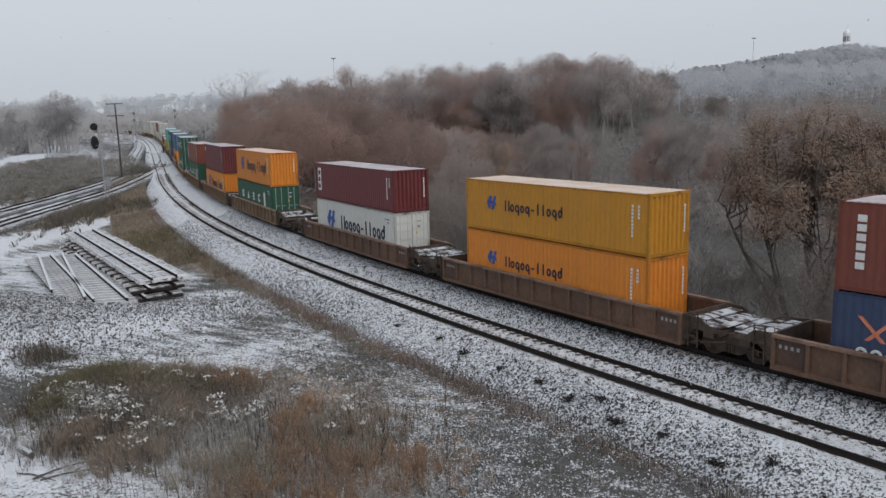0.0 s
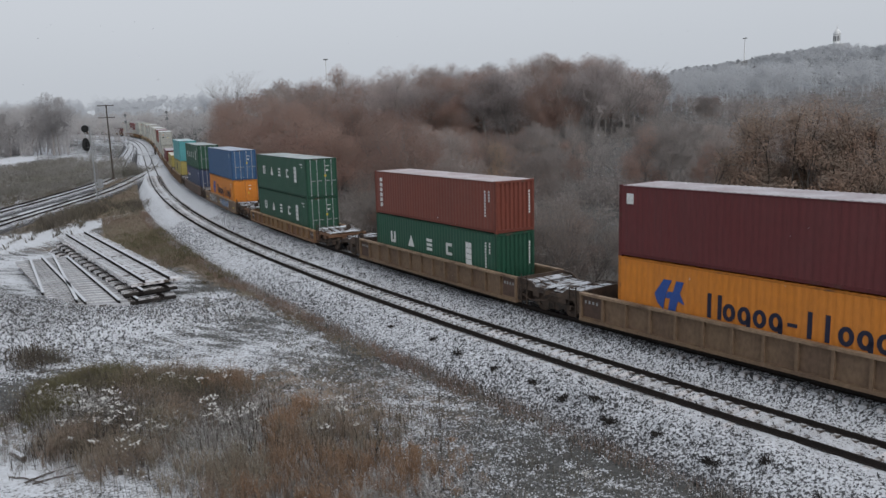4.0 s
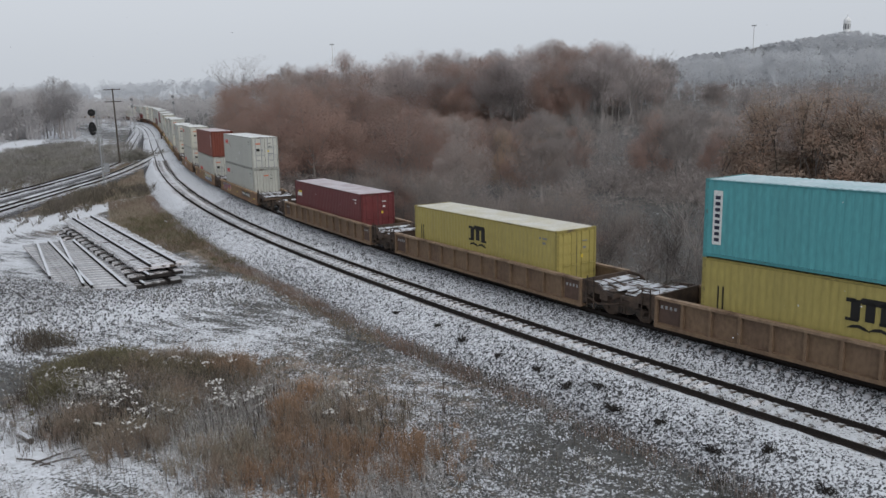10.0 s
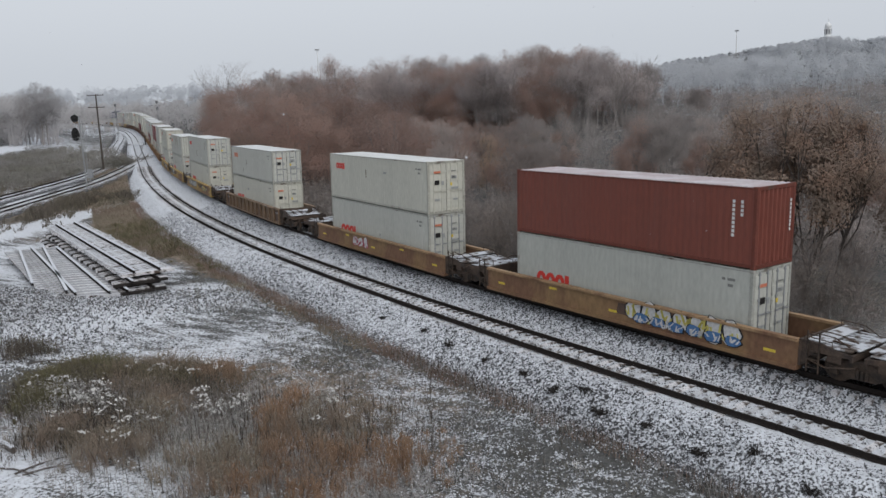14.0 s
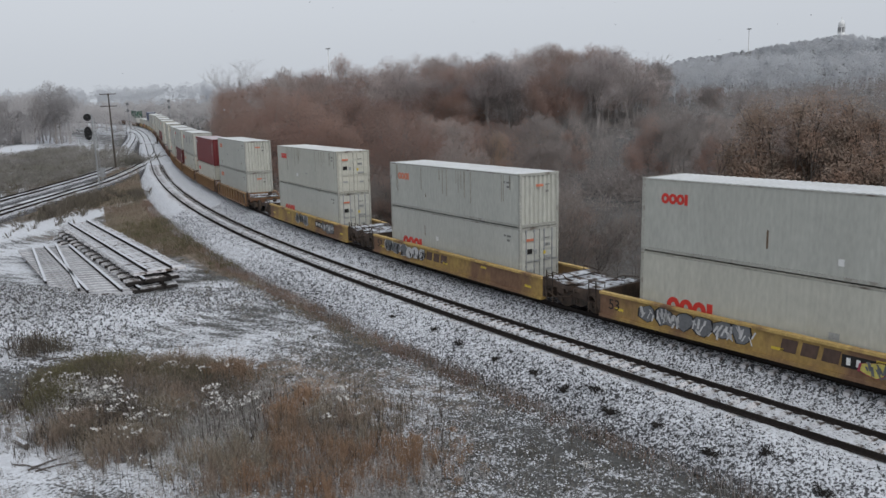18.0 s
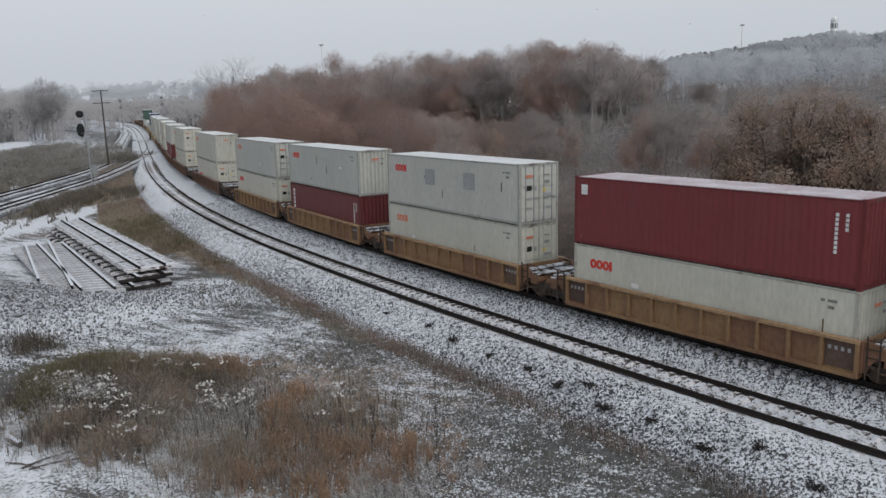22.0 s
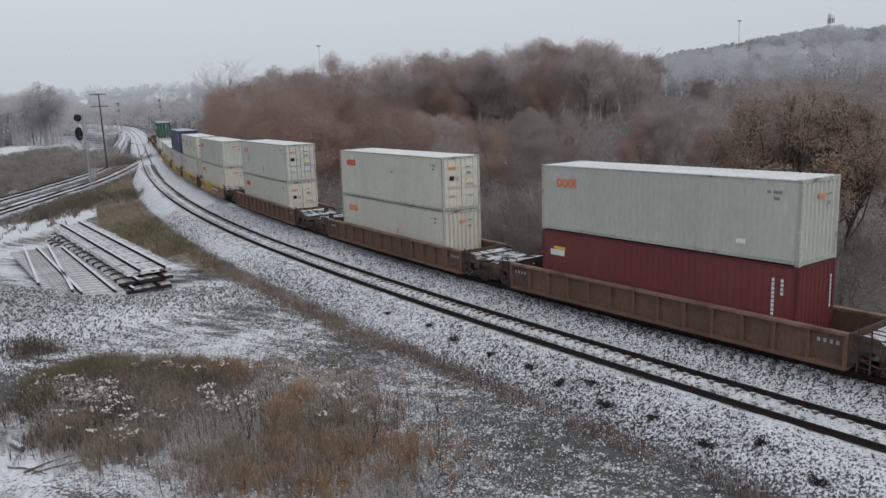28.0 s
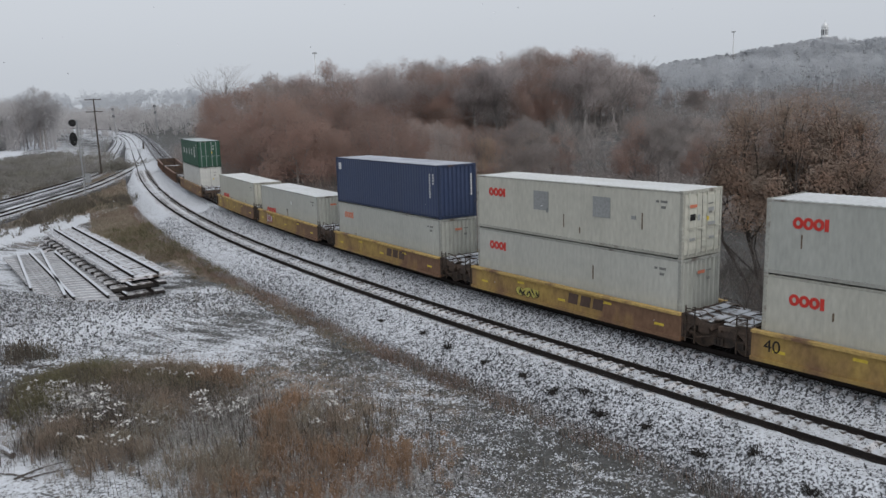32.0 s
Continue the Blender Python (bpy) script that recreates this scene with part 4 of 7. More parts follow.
def truck(parent, x):
    t = part("truck", cached("bolster", lambda: Shape().box(-0.2, 0.2, -1.05, 1.05, 0.5, 0.74, 0.02).tube([(0, 0, 0.7), (0, 0, 0.8)], 0.25, 12).mesh("truck")), M_steel, parent, m=pose(x, 0, 0))
    for y in (-1.02, 1.02):
        part("side_frame", cached("side_frame", side_frame_mesh), M_steel, t, m=pose(0, y, 0))
    for d in (-0.88, 0.88):
        w = part("wheelset", cached("wheelset", wheelset_mesh), M_steel, t, m=pose(d, 0, 0.46))
        SPIN.append(w)
    return t


def ladder_mesh():
    s = Shape()
    for y in (-0.2, 0.2):
        s.box(y - 0.02, y + 0.02, -0.02, 0.02, 0.35, 1.75)
    for k in range(5):
        s.box(-0.2, 0.2, -0.015, 0.015, 0.5 + k * 0.28, 0.53 + k * 0.28)
    return s.mesh("ladder")


def tag_mesh(seed, w, h, swell):
    """Fat, leaning, uneven spray-painted shapes side by side."""
    r = np.random.default_rng(seed)
    s = Shape()
    n = max(3, int(w / 0.72))
    for i in range(n):
        c = -w / 2 + (i + 0.5) * w / n
        hw, lean = w / n * r.uniform(0.42, 0.62), r.uniform(-0.15, 0.15)
        lo, hi = h * r.uniform(0.0, 0.15), h * r.uniform(0.8, 1.0)
        ring = []
        for q in np.linspace(0, 2 * math.pi, 9, endpoint=False):
            k = r.uniform(0.72, 1.1)
            zz = (lo + hi) / 2 + (hi - lo) / 2 * min(1.0, 1.25 * abs(math.sin(q))) * math.copysign(1, math.sin(q)) * k
            ring.append((c + hw * k * math.cos(q) * (1 + swell) + lean * (zz - h / 2), min(max(zz * (1 + swell * 0.3) - swell * 0.15, -0.03), h + 0.04)))
        s.prism(ring, "y", -0.004, 0.0)
    return s.mesh("spray_paint")


def tag_lines(seed, w, h):
    """Short strokes inside the sprayed shapes."""
    r = np.random.default_rng(seed + 900)
    s = Shape()
    for i in range(int(w / 0.09)):
        x, a, lean = r.uniform(-w / 2, w / 2), r.uniform(0.05, h * 0.5), r.uniform(-0.2, 0.2)
        b, wd = a + r.uniform(0.15, 0.45) * h, r.uniform(0.04, 0.11)
        s.prism([(x, a), (x + wd, a), (x + wd + lean, b), (x + lean, b)], "y", -0.004, 0.0)
    return s.mesh("spray_paint")


M_spray = [mat("spray_" + k, c, 0.6, vary=0.25, scale=2.0, fine=8.0) for k, c in (("white", (0.55, 0.55, 0.55)), ("grey", (0.16, 0.165, 0.175)), ("blue", (0.07, 0.16, 0.33)), ("rose", (0.35, 0.05, 0.09)), ("pale_yellow", (0.52, 0.46, 0.12)), ("black", (0.02, 0.02, 0.022)))]


def well_car(color, Lw, top, ribs, near, far, own_near, own_far, spray=(), number="", bars=False, brand=0.0):
    """A well car unit. near and far: reach from its middle to the joint; own_*: it carries a truck of its own at that end."""
    word = dict(rust="rust-brown", ochre="ochre yellow", tan="tan-brown", yellow="yellow", dark="dark brown", umber="reddish brown")[color]
    extra = " with spray-painted sides" if spray else " with ribbed sides" if ribs else " with smooth sides"
    c = thing("well_car", f"{word} container well car{extra} and snowy decks", "rail car", "well cars of the train")
    p = CAR[color]
    sm = cached(("sill", Lw, top, ribs), lambda: sill_mesh(Lw, top, not ribs))
    part("side_sill", sm, p, c, m=pose(0, -1.38, 0))
    part("side_sill", sm, p, c, m=pose(0, 1.38, 0, 0, 0, 180))
    ch = cached(("chord", Lw, top), lambda: Shape().box(-Lw / 2, Lw / 2, -0.16, 0.07, top - 0.1, top, 0.01).mesh("top_chord"))
    part("top_chord", ch, EDGE[color], c, m=pose(0, -1.38, 0))
    part("top_chord", ch, EDGE[color], c, m=pose(0, 1.38, 0, 0, 0, 180))
    if ribs:
        n = round(Lw / 1.18)
        rb = cached(("rib", top), lambda: rib_mesh(top))
        for side in (-1, 1):
            for k in range(n + 1):
                part("rib", rb, p, c, m=pose(-Lw / 2 + 0.06 + k * (Lw - 0.12) / n, side * 1.38, 0, 0, 0, 0 if side < 0 else 180))
    floor = cached(("wellfloor", Lw), lambda: [s_ for s_ in [Shape()] if [s_.box(x - 0.25, x + 0.25, -1.2, 1.2, 0.24, 0.35) for x in np.linspace(-Lw / 2 + 0.3, Lw / 2 - 0.3, 7)] and s_.box(-Lw / 2, Lw / 2, -0.2, 0.2, 0.26, 0.33)][0].mesh("well_floor"))
    part("well_floor", floor, M_deck, c)
    for side, reach, own in ((1, near, own_near), (-1, far, own_far)):
        Lp = round(reach - Lw / 2 - (0.5 if own else 0.12), 2)
        face = pose(side * Lw / 2, 0, 0, 0, 0, 0 if side > 0 else 180)
        part("end_platform", cached(("platform", Lp, top), lambda: platform_mesh(Lp, top)), p if ribs and color == "ochre" else M_deck, c, m=face)
        part("walkway_grating", cached(("slats", Lp), lambda: deck_slats(Lp)), M_patchsnow, c, "steel grating under patches of snow", m=face)
        part("grab_rail", cached(("grab", Lp), lambda: Shape().tube([(0.15, -1.33, 1.1), (0.15, -1.33, 1.42), (Lp * 0.6, -1.33, 1.38), (Lp * 0.6, -1.33, 1.08)], 0.018, 5).mesh("grab_rail")), M_steel, c, m=face)
        pipes = Shape()
        for yy, zz, bow in ((-1.02, 1.5, 0.25), (-0.35, 1.42, 0.1), (0.95, 1.55, 0.3)):
            pipes.tube([(0.2, yy, 1.2), (0.22, yy, zz), (Lp * 0.55, yy + bow * 0.3, zz - 0.06), (Lp * 0.85, yy + bow * 0.2, 1.2)], 0.022, 5)
        pipes.tube([(0.3, -1.3, 0.62), (Lp * 0.5, -1.34, 0.5), (Lp, -1.2, 0.66), (Lp + 0.15, -0.5, 0.8)], 0.03, 6).tube([(0.1, -0.7, 1.3), (Lp * 0.7, -0.75, 1.24), (Lp * 0.95, -0.4, 1.05)], 0.035, 6)
        part("piping", cached(("pipes", Lp), lambda: pipes.mesh("piping")), M_deck, c, m=face)
        part("brake_cylinder", cached("cylinder", lambda: Shape().tube([(0.12, -1.2, 0.84), (0.62, -1.2, 0.84)], 0.13, 10).box(0.3, 0.44, -1.36, -1.05, 0.6, 0.72, 0.02).mesh("brake_cylinder")), M_steel, c, m=face)
        part("ladder", cached("ladder", ladder_mesh), M_steel, c, m=pose(side * (Lw / 2 + min(0.5, Lp * 0.3)), -1.42, -0.1))
        if own:
            truck(c, side * (Lw / 2 + max(1.15, Lp * 0.55)))
            part("coupler", cached("coupler", lambda: Shape().box(-0.3, 0.5, -0.1, 0.1, 0.76, 0.96, 0.03).box(0.38, 0.62, -0.2, 0.14, 0.7, 1.0, 0.05).mesh("coupler")), M_steel, c, m=face @ pose(Lp, 0, 0))
            part("brake_stand", cached("brake", lambda: Shape().box(-0.05, 0.05, -0.06, 0.06, 1.0, 1.42).tube([(0.05, 0, 1.38), (0.08, 0, 1.38)], 0.19, 14).box(-0.25, 0.2, -0.3, -0.1, 1.05, 1.25, 0.02).mesh("brake_stand")), M_steel, c, m=face @ pose(Lp * 0.55, 0.55, 0))
        elif side < 0:
            truck(c, -reach)
    y = -1.462 if not ribs else -1.405
    if not ribs and color != "dark":
        for k, x in enumerate(np.linspace(-Lw / 2 + 1.0, Lw / 2 - 1.0, 5)):
            bar(c, M_decal_y, x - 0.22, top - 0.34 if k % 2 else 0.62, 0.45, 0.1, name="reflector", y=y)
    if bars:
        bar(c, M_decal_k, Lw / 2 - 5.75, 0.6, 3.3, 0.42, name="number_panel", y=y)
        for q in range(10):
            if q != 4:
                bar(c, M_decal_w, Lw / 2 - 5.6 + 0.31 * q, 0.69, 0.13, 0.24, name="number_bar", y=y - 0.006)
    if ribs:
        for side in (-1, 1):
            bar(c, CAR["dark"], side * (Lw / 2 - 0.62) - 0.5, 0.42, 1.0, top - 0.56, name="number_panel", y=y)
            for q in range(4):
                bar(c, M_patch, side * (Lw / 2 - 0.62) - 0.4 + 0.21 * q, top - 0.46, 0.10, 0.13, name="number_bar", y=y - 0.006)
    if number:
        cu = bpy.data.curves.new("size_number", "FONT")
        cu.body, cu.size, cu.extrude = number, 0.62, 0.004
        t_ = bpy.data.objects.new("size_number", cu)
        me = bpy.data.meshes.new_from_object(t_)
        part("size_number", me, M_decal_k, c, m=pose(-Lw / 2 + 0.45, y - 0.006, 0.62, 90))
    for idx, (edge, fill, line, x, w, h, seed) in enumerate(spray):
        for k, (mi, me) in enumerate(((edge, cached(("tag", seed, 0.2), lambda: tag_mesh(seed, w, h, 0.2))), (fill, cached(("tag", seed, 0.0), lambda: tag_mesh(seed, w, h, 0.0))), (line, cached(("lines", seed), lambda: tag_lines(seed, w, h))))):
            tagged(part("spray_paint", me, M_spray[mi], c, m=pose(x, y - 0.006 - 0.006 * k - 0.02 * idx, 0.4)), kind="stuff")
    if brand:
        for q in range(3):
            bar(c, CAR["dark"], brand + 0.72 * q, 0.62, 0.56, 0.46, name="logo_stroke", y=y, skew=0.08)
    return c


# unit: middle along the line at 0 s, car colour, ribbed, upper (colour, height, door, look), lower
G, GB, GC = "grey", "grey_b", "grey_c"
UNITS = [
    (-2.75, "rust", 1, ("brick", 2.9, 0, "vertical"), ("navy", 2.9, 0, "star")),
    (16.79, "rust", 1, ("gold", 2.59, 0, "lloyd"), ("orange", 2.9, 0, "lloyd")),
    (36.57, "rust", 1, ("maroon", 2.59, 0, "card"), ("white", 2.9, 1, "lloyd_big")),
    (59.75, "tan", 1, ("orange", 2.9, 0, "lloyd_big"), ("green", 2.9, 1, "uasc")),
    (79.14, "tan", 1, ("maroon", 2.9, 0, "square"), ("orange", 2.9, 0, "lloyd_big")),
    (99.15, "tan", 1, ("brick", 2.59, 0, "vertical"), ("green", 2.9, 0, "uasc")),
    (122.46, "ochre", 1, ("green", 2.9, 1, "uasc"), ("green", 2.9, 1, "uasc")),
    (144.09, "tan", 0, ("blue", 2.9, 1, ""), ("orange", 2.9, 1, "lloyd_big")),
    (163.72, "dark", 0, ("green", 2.9, 1, "uasc"), ("navy", 2.9, 1, "sea")),
    (185.34, "tan", 1, ("teal", 2.9, 1, "tall_panel"), ("yellow", 2.9, 1, "emm")),
    (205.14, "tan", 1, None, ("yellow", 2.9, 1, "emm")),
    (224.21, "tan", 1, None, ("maroon", 2.9, 1, "corner")),
    (248.36, "ochre", 0, (G, 2.9, 1, "oocl"), (GB, 2.9, 0, "oocl")),
    (268.09, "ochre", 0, ("brick", 2.9, 0, ""), (G, 2.9, 1, "oocl_low")),
    (287.64, "ochre", 0, (GC, 2.9, 1, "oocl"), (G, 2.9, 1, "oocl_low")),
    (311.35, "tan", 1, (G, 2.59, 1, "oocl"), (GC, 2.9, 1, "oocl_low")),
    (334.65, "yellow", 0, (G, 2.9, 1, "oocl"), (GC, 2.9, 1, "oocl_low")),
    (354.07, "yellow", 0, (G, 2.59, 0, "oocl"), (GB, 2.9, 1, "oocl_low")),
    (373.77, "yellow", 0, (GC, 2.9, 1, "oocl"), (G, 2.9, 1, "oocl_low")),
    (395.99, "ochre", 1, (G, 2.9, 0, "oocl"), (GB, 2.9, 0, "oocl")),
    (411.26, "ochre", 1, ("red", 2.9, 0, "square"), (GC, 2.59, 0, "oocl")),
    (426.98, "ochre", 1, (GB, 2.9, 1, "oocl"), (GC, 2.9, 1, "oocl")),
    (442.9, "ochre", 1, (GB, 2.9, 0, "oocl"), ("maroon", 2.9, 0, "vertical")),
    (458.21, "ochre", 1, (GB, 2.9, 1, "oocl"), (GC, 2.9, 1, "oocl")),
    (479.70, "umber", 1, (GC, 2.9, 0, "oocl"), (GC, 2.9, 1, "oocl_low")),
    (503.33, "umber", 1, (GC, 2.9, 1, "oocl"), (GC, 2.9, 1, "oocl")),
    (523.23, "umber", 1, (G, 2.9, 0, "oocl"), ("maroon", 2.9, 0, "corner")),
    (543.12, "umber", 1, (GC, 2.9, 1, "oocl"), (GC, 2.9, 0, "oocl")),
    (565.5, "umber", 1, (G, 2.9, 1, "oocl"), (GC, 2.9, 1, "oocl")),
    (585.40, "yellow", 0, (G, 2.59, 0, "oocl"), (GC, 2.9, 0, "oocl")),
    (600.85, "yellow", 0, (GC, 2.59, 1, "oocl"), (G, 2.9, 0, "oocl")),
    (616.28, "yellow", 0, ("navy", 2.9, 0, "square"), (G, 2.9, 0, "oocl")),
    (631.83, "yellow", 0, None, (G, 2.9, 0, "oocl_low")),
    (646.04, "yellow", 0, None, (GC, 2.9, 0, "oocl_low")),
    (669.07, "ochre", 0, ("green", 2.9, 1, "uasc"), ("white", 2.9, 1, "")),
    (690.0, "rust", 1, None, None),
    (709.6, "rust", 1, None, None),
]
SPRAYS = {7: ((5, 0, 5, -3.4, 3.8, 0.8, 1), (1, 2, 0, 2.6, 4.4, 0.8, 3)), 12: ((0, 1, 3, -4.7, 3.6, 0.9, 4), (0, 3, 4, -3.5, 1.6, 0.6, 5)), 13: ((5, 0, 4, 3.3, 5.2, 1.0, 7), (5, 2, 0, 3.5, 4.9, 0.52, 8)), 14: ((3, 0, 3, -1.6, 2.0, 0.8, 10),),
          16: ((5, 1, 0, -3.4, 5.0, 0.9, 12), (3, 4, 1, 4.0, 2.2, 0.7, 13)), 17: ((0, 1, 5, -5.2, 2.6, 0.88, 14), (1, 0, 5, -3.0, 2.0, 0.85, 15)), 18: ((0, 1, 5, -0.6, 2.6, 0.85, 16), (5, 1, 0, 4.6, 2.2, 0.8, 17)), 30: ((5, 4, 5, -2.2, 1.6, 0.5, 18),), 32: ((3, 0, 3, -3.6, 1.3, 0.75, 20),)}
BRAND = {13: 0.2, 17: -1.9, 30: 0.4, 31: 0.6, 16: 0.1}
NUMBERS = {16: "53", 17: "53", 29: "40", 12: "53"}
BARS = {12, 16, 29, 18}
TRAIN = []
_rng = np.random.default_rng(21)
for k, (o, color, ribs, up, low) in enumerate(UNITS):
    gap_n = o - UNITS[k - 1][0] if k else 19.6
    gap_f = UNITS[k + 1][0] - o if k + 1 < len(UNITS) else 19.6
    short = min(gap_n, gap_f) < 17
    Lw = 12.6 if short else 15.9
    own_n, own_f = gap_n > 20.1, gap_f > 20.1
    near = min(gap_n / 2, Lw / 2 + 3.2) if not short else (7.75 if not own_n else Lw / 2 + 2.4)
    far = min(gap_f / 2, Lw / 2 + 3.2) if not short else (7.75 if not own_f else Lw / 2 + 2.4)
    car = well_car(color, Lw, 1.45 if ribs and k != 6 else 1.3 if k != 6 else 1.12, ribs, near, far, own_n, own_f, SPRAYS.get(k, ()), NUMBERS.get(k, ""), k in BARS, BRAND.get(k, 0.0))
    TRAIN.append((car, o, 0.0))
    for spec, z in ((low, 0.36), (up, 0.365 + low[1] if low else 0.36)):
        if spec:
            TRAIN.append((container(*spec, _rng, patches=(k in (21, 30) and z > 2), stained=(k in (17, 18) and z > 2), covered=z < 2 and up is not None), o, z))

# ---------------------------------------------------------------- side tracks and things beside the line


def spline(pts, step=2.0):
    """A smooth line through a few plan points."""
    p = np.array(pts, float)
    p = np.vstack([2 * p[0] - p[1], p, 2 * p[-1] - p[-2]])
    out = []
    for i in range(1, len(p) - 2):
        n = max(2, int(np.hypot(*(p[i + 1] - p[i])) / step))
        for t in np.arange(n) / n:
            out.append(0.5 * (2 * p[i] + (p[i + 1] - p[i - 1]) * t + (2 * p[i - 1] - 5 * p[i] + 4 * p[i + 1] - p[i + 2]) * t * t + (3 * p[i] - p[i - 1] - 3 * p[i + 1] + p[i + 2]) * t ** 3))
    return np.array(out + [p[-2]])


def offset_line(c, o):
    t = np.gradient(c, axis=0)
    t /= np.linalg.norm(t, axis=1)[:, None]
    return c + o * np.stack([t[:, 1], -t[:, 0]], -1)


def side_track(label, pts, z):
    c = spline(pts)
    zz = z + np.interp(c[:, 1], [150, 260], [0, 1.3])
    tr = thing("track", label, "railway track", kind="structure")
    for o in (-0.75, 0.75):
        part("rail", sweep_rail(np.column_stack([offset_line(c, o), zz])), M_rail, tr)
    P = np.stack([np.column_stack([offset_line(c, o), zz + h]) for o, h in ((-3.6, -1.7), (-2.6, -0.8), (-1.9, -0.35), (-1.5, -0.2), (-0.5, -0.175), (0.5, -0.175), (1.5, -0.2), (1.9, -0.35), (2.6, -0.8), (3.6, -1.7))], 1)
    P[..., 2] += np.random.default_rng(5).normal(0, 0.02, P.shape[:2])
    part("trackbed", grid_mesh("trackbed", P, dict(snow=np.full(P.shape[:2], 0.53) + np.array([-.30, -.24, -.12, -.03, .03, .03, -.03, -.12, -.24, -.30]))), M_ballast, tr)
    dense = spline(pts, 0.6)
    for k in range(2, len(dense) - 2, 2):
        a = math.degrees(math.atan2(*(dense[k + 1] - dense[k - 1])[::-1]))
        if dense[k][1] < 150:
            part("tie", TIE, M_tie, tr, m=pose(*dense[k], z - 0.165, 0, 0, a))
    return tr


side_track("snowy branch track that curves away to the left", [(-44.0, 62.0), (-45.8, 81.0), (-47.0, 96.0), (-49.4, 119.0), (-57.0, 155.0), (-63.5, 178.0), (-74.0, 208.0), (-84, 236)], -0.55)
side_track("snowy siding beside the branch track", [(-50.5, 70.0), (-52.3, 92.0), (-53.6, 108.5), (-56.8, 133.0), (-64.0, 158.0), (-79.0, 201.0), (-98.0, 255.0), (-118, 305)], -0.5)


def panel_stack(label, x, y, turn, length, layers, z):
    st = thing("track_panel_stack", label, "track panels", m=pose(x, y, z, 0, 0, turn))
    rng = np.random.default_rng(17)
    rail = sweep_rail(np.column_stack([np.linspace(0, length, 12), np.zeros(12), np.zeros(12)]))
    tie = cached("panel_tie", lambda: Shape().box(-0.12, 0.12, -1.6, 1.6, 0, 0.17, 0.012).mesh("tie"))
    cap = Shape().box(0, length, -0.075, 0.075, 0, 0.035, 0.012).mesh("snow_cap")
    strip = Shape().box(-0.18, 0.18, -1.45, 1.45, 0.08, 0.145, 0.03).mesh("snow_strip")
    for k in range(layers):
        zl, sh, fw = 0.02 + k * 0.40, (layers - 1 - k) * 0.42, (layers - 1 - k) * -0.7
        for i in range(int(length / 0.56)):
            part("tie", tie, M_tie if k == layers - 1 or i % 3 else M_tiedark, st, m=pose(0.3 + i * 0.56 + fw, sh + rng.normal(0, 0.07), zl, 0, 0, rng.normal(0, 0.6)))
        for o in (-0.75, 0.75):
            jog = rng.uniform(-0.4, 0.3)
            part("rail", rail, M_rail, st, m=pose(jog + fw, o + sh, zl + 0.37))
            if k == layers - 1 or o > 0:
                part("snow_cap", cap, M_snow, st, m=pose(jog + fw, o + sh, zl + 0.37))
        for i in range(int(length / 0.56) if k == layers - 1 else 0):
            if rng.random() < 0.9:
                part("snow_strip", strip, M_patchsnow if i % 4 else M_snow, st, m=pose(0.58 + i * 0.56, 0, zl + 0.02))
    return st


panel_stack("stack of old track panels with dark ties and snowy rails", -17.7, 48.0, 124.2, 27.0, 3, -1.42)

low = thing("turnout_panel", "flat turnout panel of converging rails filled with snow", "track panel", m=pose(0, 0, -1.38))
for a, b in (((-32.8, 61.9), (-25.1, 48.4)), ((-32.0, 62.2), (-21.1, 45.4)), ((-31.2, 62.5), (-21.9, 46.0)), ((-29.8, 61.8), (-19.1, 45.4))):
    part("rail", sweep_rail(np.column_stack([np.linspace(a[0], b[0], 8), np.linspace(a[1], b[1], 8), np.full(8, 0.45)])), M_rail, low)
    part("snow_cap", Shape().box(0, math.dist(a, b), -0.085, 0.085, 0, 0.04, 0.012), M_snow, low, m=pose(*a, 0.45, 0, 0, math.degrees(math.atan2(b[1] - a[1], b[0] - a[0]))))
for k in range(25):
    t_ = k / 24
    a, b = np.array((-33.6, 61.2)) * (1 - t_) + np.array((-22.6, 45.0)) * t_, np.array((-29.2, 63.2)) * (1 - t_) + np.array((-18.6, 45.6)) * t_
    w = float(np.hypot(*(b - a)))
    part("tie", Shape().box(-0.12, 0.12, -w / 2, w / 2, 0, 0.17, 0.012), M_tie, low, m=pose(*((a + b) / 2), 0.08, 0, 0, math.degrees(math.atan2(b[1] - a[1], b[0] - a[0])) + 90))
_sn = Shape().prism([(-33.6, 61.3), (-22.6, 45.1), (-18.7, 45.7), (-29.2, 63.1)], "z", 0.02, 0.243)
part("snow_fill", _sn, mat("dirty_grey_snow", (0.40, 0.41, 0.43), 0.9, vary=0.2, scale=0.5, fine=6.0, other=(0.30, 0.30, 0.31), cover=0.5, sharp=0.15), low)


# Grey in place of black on distant things: fog painted into the colour
M_fog_grey = mat("fog_greyed_black", (0.17, 0.175, 0.185), 0.7, vary=0.2)


